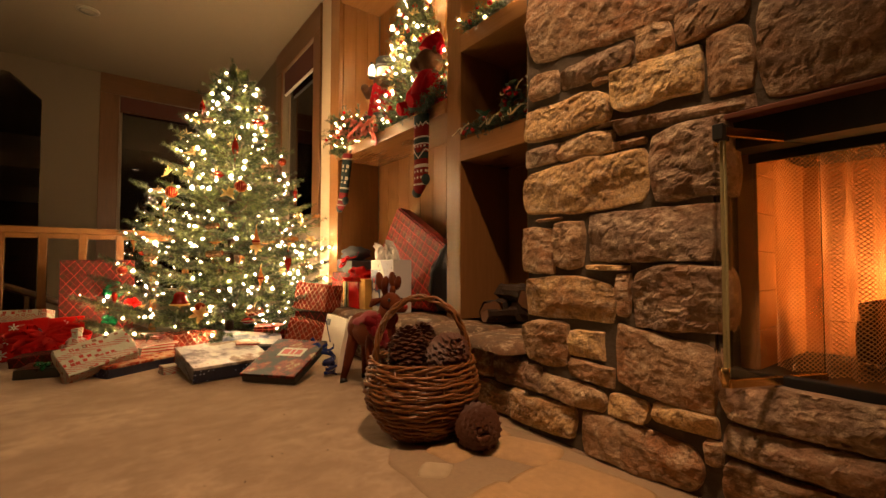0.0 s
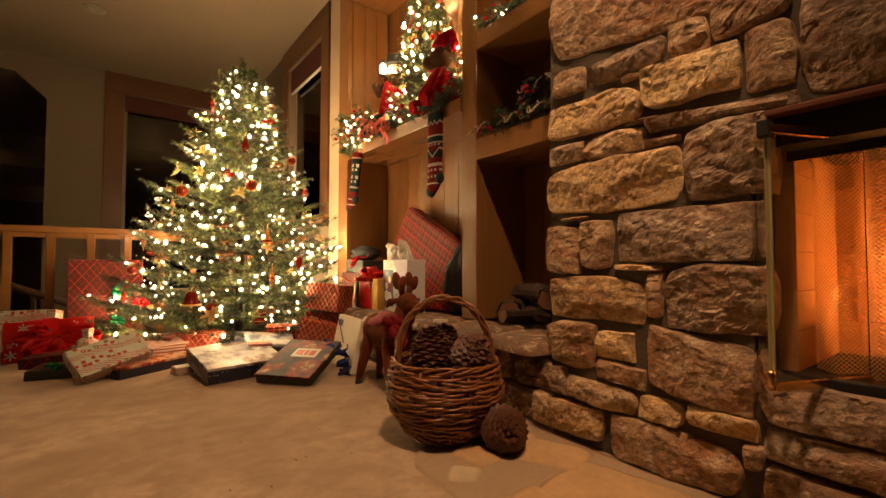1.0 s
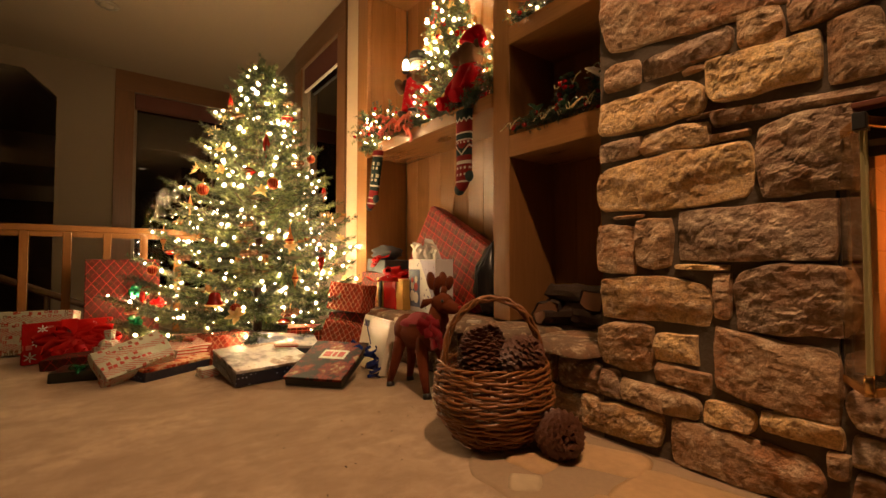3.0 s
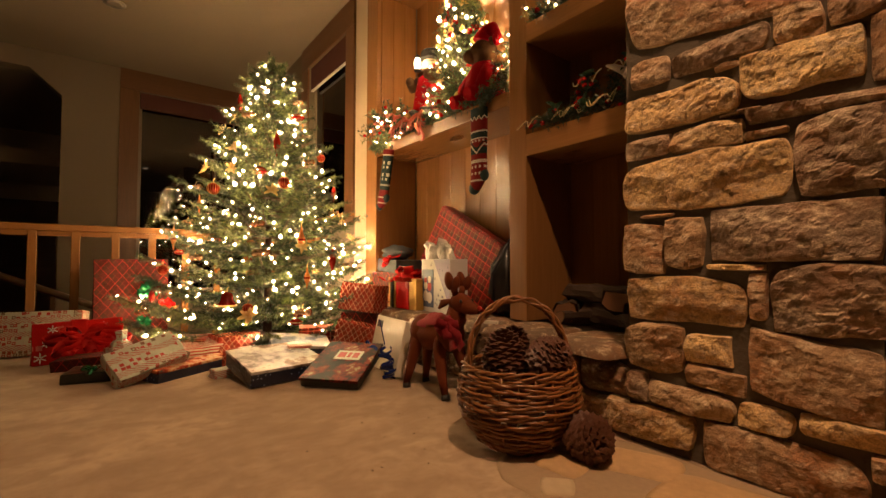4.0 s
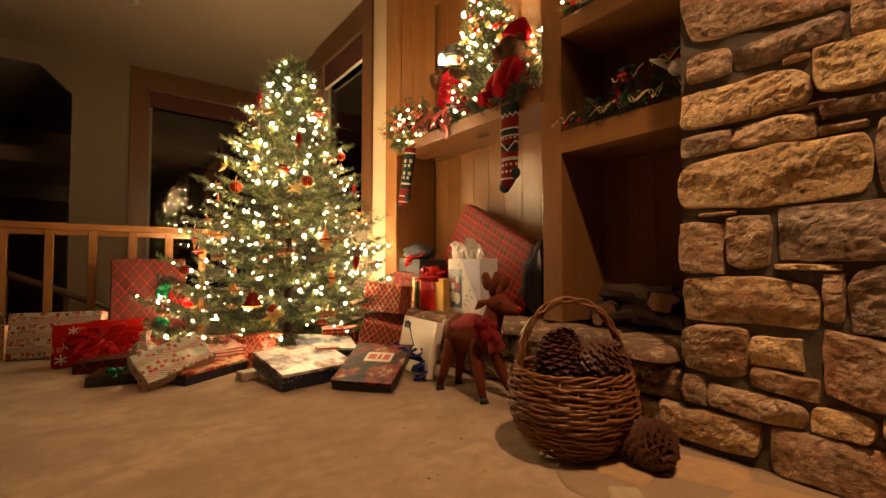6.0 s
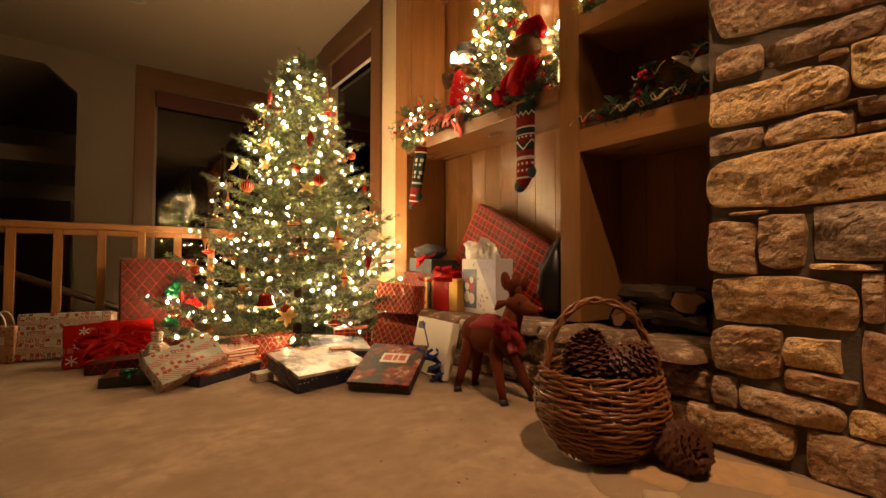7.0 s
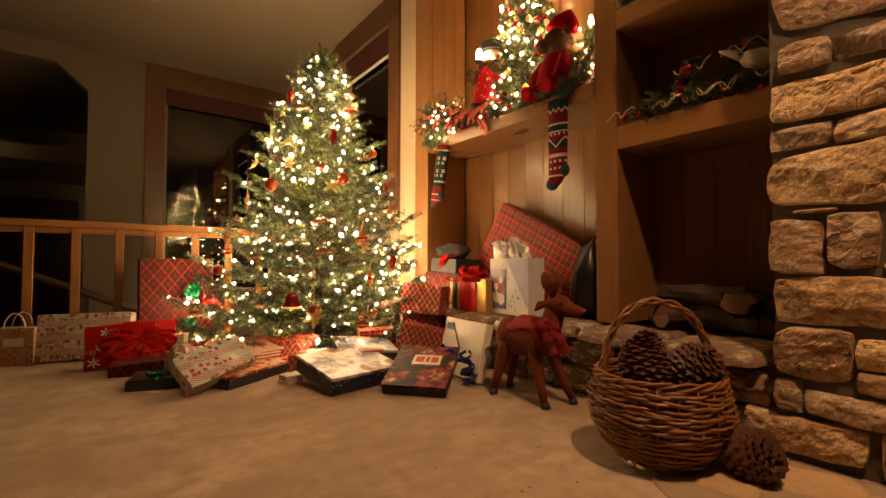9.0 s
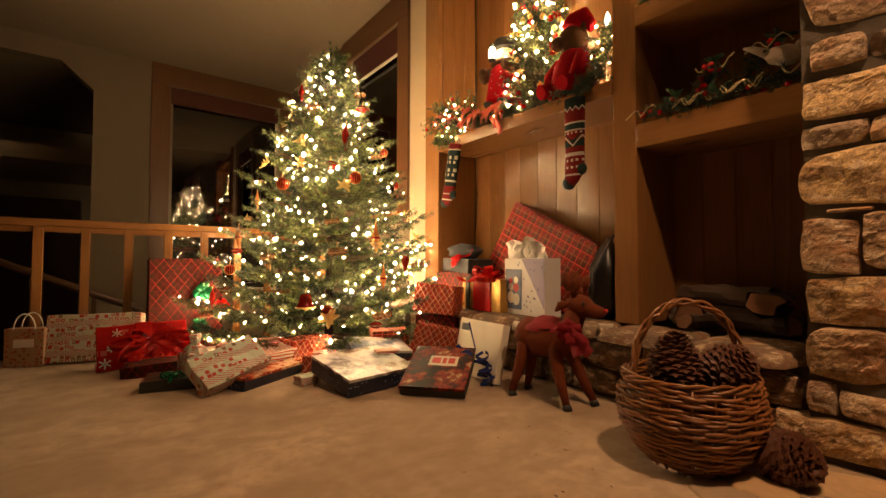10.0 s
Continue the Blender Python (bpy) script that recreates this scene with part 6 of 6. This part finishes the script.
# perched bird ornament in the niche
bm = bmesh.new()
add_ball(bm, (0, 0, 0.05), (0.035, 0.055, 0.035), lump=0.2)
add_ball(bm, (0, -0.045, 0.085), (0.022, 0.024, 0.022))
add_tube(bm, [(0, 0.045, 0.055), (0.0, 0.10, 0.075), (0, 0.13, 0.08)], [0.018, 0.012, 0.004], 8)
add_tube(bm, [(0, -0.065, 0.085), (0, -0.085, 0.08)], [0.006, 0.001], 6)
bird = link("bird_ornament", bm, plain("grey_feather", (0.42, 0.35, 0.28), 0.8, scale=80, bump=0.6), None, True)
bird.matrix_basis = pose(1.745, 1.385, 1.435, 14, 0, 14) @ Matrix.Diagonal((1.15, 1.15, 1.15, 1))
tagged(bird, "small grey bird ornament on the fir garland", "ornament")

# glossy holly in the niche
M["holly"] = plain("holly_leaf", (0.016, 0.045, 0.018), 0.3, scale=60, bump=0.2)


def holly(m, seed, leaves=9, berries=4):
    """A sprig of stiff leaves with scalloped edges round a short stem, along +z."""
    rnd = random.Random(seed)
    ob = thing("holly_sprig", "dark green holly sprig with red berries in the niche", "holly", m, "holly sprigs")
    part("stem", tube([(0, 0, 0), (0.004, 0.004, 0.05), (0, 0.008, 0.10)], [0.004, 0.003, 0.002], 6), M["twig"], ob)
    for k in range(leaves):
        turn = Matrix.Translation((0, 0, 0.02 + 0.085 * k / leaves)) @ pose(0, 0, 0, 0, 0, k * 137.5) @ pose(0, 0, 0, 0, -rnd.uniform(5, 50), 0)
        L, rows = rnd.uniform(0.055, 0.085), []
        bm = bmesh.new()
        for q in range(9):
            u = q / 8
            w = L * (0.30 * math.sin(math.pi * min(1, 0.05 + 0.95 * u)) + (0.07 if q % 2 else 0)) * (1 - 0.2 * u)
            rows.append([bm.verts.new(turn @ Vector((L * u, d * w, 0.012 * abs(d) + 0.010 * math.sin(3 * u)))) for d in (-1, 0, 1)])
        for lo, hi in zip(rows, rows[1:]):
            for i in range(2):
                bm.faces.new((lo[i], lo[i + 1], hi[i + 1], hi[i]))
        r = bmesh.ops.extrude_face_region(bm, geom=bm.faces[:])
        for v in r["geom"]:
            if isinstance(v, bmesh.types.BMVert):
                v.co.z -= 0.0012
        part("leaf", bm, M["holly"], ob)
    for k in range(berries):
        bm = bmesh.new()
        add_ball(bm, (rnd.uniform(-0.03, 0.0), rnd.uniform(-0.03, 0.03), 0.085 + rnd.uniform(-0.02, 0.03)), (0.013, 0.013, 0.013), seg=12, rings=8)
        part("berry", bm, M["berry"], ob, "shiny red berry")
    return ob


holly(pose(1.785, 1.66, 1.47, 10, -15, 0), 1)
holly(pose(1.765, 1.45, 1.48, 20, -20, 40), 2)
holly(pose(1.76, 1.84, 1.36, 30, -40, 0), 3, 7, 2)
holly(pose(1.755, 1.57, 1.36, -40, -30, 10), 4, 7, 1)

# ---- figures on the shelf: plain joined shapes ----
M["doll_red"] = plain("red_felt", (0.25, 0.003, 0.007), 0.95, spec=0.08, scale=130, bump=0.4)
M["doll_brown"] = plain("brown_plush", (0.075, 0.038, 0.019), 0.95, spec=0.08, scale=160, bump=0.8)
M["doll_black"] = plain("black_felt", (0.02, 0.016, 0.012), 0.9, scale=120, bump=0.4)
M["doll_cream"] = plain("cream_felt", (0.55, 0.42, 0.28), 0.9, scale=120, bump=0.4)


def caroler(m):
    bm = bmesh.new()
    add_lathe(bm, [(0.115, 0.0), (0.118, 0.03), (0.10, 0.16), (0.085, 0.25), (0.05, 0.285)], 22, mat=0)
    add_lathe(bm, [(0.05, 0.27), (0.085, 0.285), (0.075, 0.305), (0.04, 0.31)], 18, mat=1)
    add_ball(bm, (0, 0, 0.355), (0.062, 0.062, 0.062), mat=3)
    add_lathe(bm, [(0.085, 0.385), (0.088, 0.395), (0.066, 0.40), (0.066, 0.45), (0.06, 0.462), (0.0, 0.464)], 22, mat=2)
    for s in (-1, 1):
        add_tube(bm, [(-0.02, s * 0.085, 0.255), (-0.06, s * 0.115, 0.20), (-0.105, s * 0.085, 0.22)], [0.036, 0.034, 0.028], 10, mat=1)
        add_ball(bm, (-0.112, s * 0.08, 0.225), (0.028, 0.028, 0.03), mat=1, seg=10, rings=8)
        add_ball(bm, (-0.09, s * 0.05, -0.015), (0.055, 0.03, 0.026), mat=2, seg=10, rings=8)
    for z in (0.10, 0.15, 0.20):
        for s in (-1, 1):
            add_ball(bm, (-0.103 + (z - 0.1) * 0.16, s * 0.03, z), (0.003, 0.0035, 0.0035), mat=3, seg=8, rings=6)
    ob = link("caroler_figure", bm, [M["doll_red"], M["doll_brown"], M["doll_black"], M["doll_cream"]])
    ob.matrix_basis = m
    return tagged(ob, "stuffed caroler in red coat and black hat", "figurine")


caroler(pose(1.775, 2.985, 1.755, 0, 0, 10) @ Matrix.Diagonal((1.1, 1.14, 1, 1)))


def plush_bear(m):
    bm = bmesh.new()
    add_lathe(bm, [(0.09, 0.0), (0.135, 0.02), (0.14, 0.09), (0.115, 0.20), (0.075, 0.275), (0.05, 0.29)], 22, mat=0)
    add_ball(bm, (0, 0, 0.355), (0.095, 0.095, 0.085), mat=1)
    add_ball(bm, (-0.075, 0.045, 0.335), (0.05, 0.05, 0.042), mat=1)
    for s in (-1, 1):
        add_ball(bm, (0.0, s * 0.085, 0.40), (0.025, 0.03, 0.03), mat=1, seg=10, rings=8)
        add_tube(bm, [(-0.02, s * 0.09, 0.235), (-0.08, s * 0.12, 0.15), (-0.11, s * 0.10, 0.07)], [0.042, 0.040, 0.032], 10, mat=0)
        add_tube(bm, [(-0.05, s * 0.07, 0.045), (-0.13, s * 0.085, 0.05), (-0.19, s * 0.09, 0.03)], [0.05, 0.048, 0.042], 10, mat=0)
    add_tube(bm, [(0.0, -0.01, 0.42), (0.01, -0.03, 0.475), (0.02, -0.075, 0.485), (0.02, -0.115, 0.43)], [0.085, 0.062, 0.045, 0.030], 14, mat=0)
    add_ball(bm, (0.02, -0.12, 0.41), (0.032, 0.03, 0.045), mat=0, seg=10, rings=8)
    ob = link("plush_bear", bm, [M["doll_red"], M["doll_brown"]])
    ob.matrix_basis = m
    return tagged(ob, "brown plush bear in red coat and cap", "plush toy")


plush_bear(pose(1.79, 2.42, 1.635, 0, 0, -8) @ Matrix.Diagonal((0.96, 0.98, 1.0, 1)))

# lantern and candles held by the caroler
M["lantern_glow"] = emit("candle_glass", (1.0, 0.80, 0.50), 16.0)
lan = thing("toy_lantern", "small glowing toy lantern held by the caroler", "lantern", pose(1.665, 2.995, 2.045))
part("base", lathe([(0.026, 0.0), (0.026, 0.012), (0.0, 0.013)], 10), M["soot"], lan)
part("glass", lathe([(0.018, 0.0135), (0.024, 0.04), (0.022, 0.075), (0.012, 0.095)], 12), M["lantern_glow"], lan, "brightly glowing glass")
part("cap", lathe([(0.024, 0.0955), (0.016, 0.11), (0.004, 0.125)], 10), M["soot"], lan)
candle = thing("candle_lamp", "electric candle glowing at the side of the shelf", "candle", pose(1.89, 2.25, 1.622))
part("stick", lathe([(0.03, 0.0), (0.012, 0.012), (0.011, 0.42), (0.0, 0.425)], 12), M["doll_cream"], candle)
part("flame_bulb", lathe([(0.008, 0.426), (0.016, 0.45), (0.012, 0.48), (0.002, 0.505)], 12), M["lantern_glow"], candle)

# ---- small lit tree on the shelf ----
MINI = (1.93, 2.80, 1.622)
mini, mini_lamps = fir(MINI, 1.2, 0.25, 0.05, "small decorated fir tree glowing on the shelf", 170, 420, 0.02, 0.0028)
light_string(MINI, mini_lamps, 0.0060, M["garland_bulb"], "string of warm white lights on the small tree")
rnd = random.Random(31)
for k in range(90):
    z = rnd.uniform(0.12, 1.0)
    a = rnd.uniform(0, 6.28)
    r = 0.23 * (1 - z / 1.25) ** 0.8 + 0.02
    ob = thing("bauble", "small shiny red bauble on the little tree", "ornament", pose(MINI[0] + r * math.cos(a), MINI[1] + r * math.sin(a), MINI[2] + z), "small tree baubles")
    bm = bmesh.new()
    add_ball(bm, (0, 0, 0), (0.02, 0.02, 0.02), seg=12, rings=8)
    part("ball", bm, M["red_ribbon"] if k % 2 else M["gold"], ob)
    part("cap", lathe([(0.006, 0.019), (0.006, 0.026), (0.001, 0.03)], 8), M["gold"], ob)


# ---- ornaments of the big tree ----
M["red_glass"] = plain("red_glass_bauble", (0.21, 0.014, 0.009), 0.16, 0.25, bump=0)
M["amber_glass"] = plain("amber_glass_bauble", (0.48, 0.19, 0.06), 0.12, 0.3, bump=0)
M["clear_glass"] = plain("silvered_glass", (0.70, 0.52, 0.36), 0.08, 0.85, bump=0)
M["silk"] = plain("gold_silk_petal", (0.62, 0.43, 0.15), 0.4, 0.25, scale=60, bump=0.3)


def hook(ob, z):
    part("hook", tube([(0, 0, z), (0, 0, z + 0.02), (0.008, 0, z + 0.03)], 0.0016, 5), M["gold"], ob)


def bauble(kind, m):
    if kind == "ball":
        ob = thing("bauble", "ribbed red glass bauble hanging on the tree", "ornament", m, "tree baubles")
        part("ball", lathe([(0.040 * math.sin(math.pi * i / 12), 0.040 * -math.cos(math.pi * i / 12)) for i in range(13)], 18), M["red_glass"], ob)
        for k in range(8):
            a = math.pi * k / 8
            part("rib", tube([(0.0405 * math.cos(t) * math.cos(a), 0.0405 * math.cos(t) * math.sin(a), 0.0405 * math.sin(t)) for t in [2 * math.pi * q / 20 for q in range(20)]], 0.0014, 4, True), M["amber_glass"], ob, "thin gold rib")
        hook(ob, 0.04)
    elif kind == "saucer":
        ob = thing("bauble", "flattened red glass bauble with a pale band", "ornament", m, "tree baubles")
        part("ball", lathe([(0.004, -0.030), (0.03, -0.022), (0.052, -0.004), (0.052, 0.004), (0.03, 0.020), (0.010, 0.028)], 24), M["red_glass"], ob)
        part("band", lathe([(0.0525, -0.004), (0.0545, 0.0), (0.0525, 0.004)], 24), M["clear_glass"], ob)
        hook(ob, 0.028)
    elif kind == "drop":
        ob = thing("bauble", "long red glass drop bauble", "ornament", m, "tree baubles")
        part("drop", lathe([(0.001, -0.11), (0.008, -0.07), (0.022, -0.03), (0.026, 0.0), (0.018, 0.03), (0.008, 0.055), (0.006, 0.07)], 16), M["red_glass"], ob)
        hook(ob, 0.07)
    elif kind == "spindle":
        ob = thing("bauble", "long amber glass spindle bauble", "ornament", m, "tree baubles")
        part("drop", lathe([(0.001, -0.10), (0.010, -0.05), (0.027, -0.005), (0.027, 0.005), (0.012, 0.045), (0.004, 0.09)], 16), M["amber_glass"], ob)
        part("band", lathe([(0.0275, -0.006), (0.029, 0.0), (0.0275, 0.006)], 16), M["red_glass"], ob)
        hook(ob, 0.09)
    elif kind == "bell":
        ob = thing("bell_ornament", "red bell ornament with a gold rim", "ornament", m, "tree baubles")
        part("bell", lathe([(0.055, -0.045), (0.050, -0.035), (0.038, -0.015), (0.034, 0.015), (0.026, 0.03), (0.008, 0.036)], 20), M["red_glass"], ob)
        part("rim", lathe([(0.0555, -0.050), (0.058, -0.0455), (0.0555, -0.041)], 20), M["gold"], ob)
        part("clapper", lathe([(0.001, -0.066), (0.009, -0.058), (0.006, -0.046)], 10), M["gold"], ob)
        hook(ob, 0.036)
    elif kind == "clear":
        ob = thing("bauble", "silvered glass bauble reflecting the lights", "ornament", m, "tree baubles")
        for k, x in enumerate((-0.032, 0.0, 0.034)):
            bm = bmesh.new()
            add_ball(bm, (x, 0, 0.004 * k), (0.028, 0.028, 0.028), seg=16, rings=10)
            part("ball", bm, M["clear_glass"], ob)
        hook(ob, 0.03)
    else:
        ob = thing("silk_flower", "%s silk poinsettia tucked into the tree" % ("red" if kind == "red_flower" else "gold"), "ornament", m, "silk flowers")
        rnd = random.Random(int(m.translation.z * 1000))
        for ring, (n, L, lift) in enumerate(((7, 0.060, 0.15), (6, 0.046, 0.6), (5, 0.034, 1.4))):
            for i in range(n):
                a = 2 * math.pi * (i + 0.5 * ring) / n + rnd.uniform(-0.3, 0.3)
                size = rnd.uniform(0.75, 1.15)
                bm = bmesh.new()
                d = Vector((math.cos(a), math.sin(a), lift)).normalized()
                s = Vector((-math.sin(a), math.cos(a), 0))
                up = d.cross(s)
                rows, curl = [], rnd.uniform(-0.035, 0.03)
                for q in range(6):
                    u = q / 5
                    w = 0.0185 * math.sin(math.pi * (0.08 + 0.9 * u)) ** 0.8 * (L / 0.085)
                    c = d * L * u * size + Vector((0, 0, curl * u * u))
                    rows.append([bm.verts.new(c - s * w + Vector((0, 0, 0.006))), bm.verts.new(c), bm.verts.new(c + s * w + Vector((0, 0, 0.006)))])
                for x, y in zip(rows, rows[1:]):
                    for k in range(2):
                        bm.faces.new((x[k], x[k + 1], y[k + 1], y[k]))
                r = bmesh.ops.extrude_face_region(bm, geom=bm.faces[:])
                for v in r["geom"]:
                    if isinstance(v, bmesh.types.BMVert):
                        v.co.z -= 0.0012
                part("petal", bm, M["berry"] if kind == "red_flower" else M["silk"], ob)
        for k in range(4):
            bm = bmesh.new()
            add_ball(bm, (0.008 * math.cos(k * 1.57), 0.008 * math.sin(k * 1.57), 0.02), (0.006, 0.006, 0.006), seg=6, rings=4)
            part("stamen", bm, M["gold"], ob)
    return ob


rnd = random.Random(55)
for k in range(24):
    z, a = 0.13 + 0.036 * k, k * 2.39996
    rr = 0.25 * (1 - z / 1.25) ** 0.8 + 0.03
    bauble("red_flower" if k % 2 else "flower", pose(MINI[0] + rr * math.cos(a), MINI[1] + rr * math.sin(a), MINI[2] + z, 62, 0, math.degrees(a) + 90) @ Matrix.Diagonal((0.62, 0.62, 0.62, 1)))

# seen clearly: kind, place; pushed a little out of the boughs
HUNG = (("saucer", 0.793, 3.626, 1.282), ("drop", 0.940, 3.702, 1.510), ("spindle", 1.043, 3.451, 0.802), ("bell", 0.684, 3.570, 0.432), ("saucer", 1.061, 3.744, 1.771), ("ball", 0.963, 3.591, 1.203),
        ("ball", 0.468, 3.683, 1.150), ("clear", 1.124, 3.456, 0.325), ("clear", 0.890, 3.596, 0.706), ("drop", 1.523, 3.793, 0.674), ("flower", 0.714, 3.384, 0.324))


def hang(kind, x, y, z, out, size=1.0):
    d = Vector((x - TREE[0], y - TREE[1], 0))
    R = 0.92 * (1 - (z - 0.17) / 2.07) ** 0.79 + 0.02
    toward = Vector((-0.60, -0.80, 0))
    p = Vector((x, y, z))
    while (Vector((p.x, p.y)) - Vector(TREE[:2])).length < R * out:
        p += toward * 0.01
    tilt = pose(*p, 62, 0, math.degrees(math.atan2(p.y - TREE[1], p.x - TREE[0])) + 90) if kind == "flower" else pose(*p, 0, 0, -37)
    bauble(kind, tilt @ Matrix.Diagonal((size, size, size, 1)))


for kind, x, y, z in HUNG:
    hang(kind, x, y, z, 0.93)
rnd = random.Random(77)
kinds = ["clear", "flower", "saucer", "flower", "clear", "spindle", "flower", "ball", "clear", "drop"]
for k in range(62):
    z = 0.25 + 1.75 * (k / 62) ** 1.25
    a = k * 2.39996 + rnd.uniform(-0.3, 0.3)
    R = 0.92 * (1 - (z - 0.17) / 2.07) ** 0.79 + 0.02
    x, y = TREE[0] + R * 0.92 * math.cos(a), TREE[1] + R * 0.92 * math.sin(a)
    if any((x - q[1]) ** 2 + (y - q[2]) ** 2 + (z - q[3]) ** 2 < 0.03 for q in HUNG):
        continue
    hang(kinds[k % len(kinds)], x, y, z, 0.9, 0.85 if kinds[k % len(kinds)] == "flower" else 0.8)
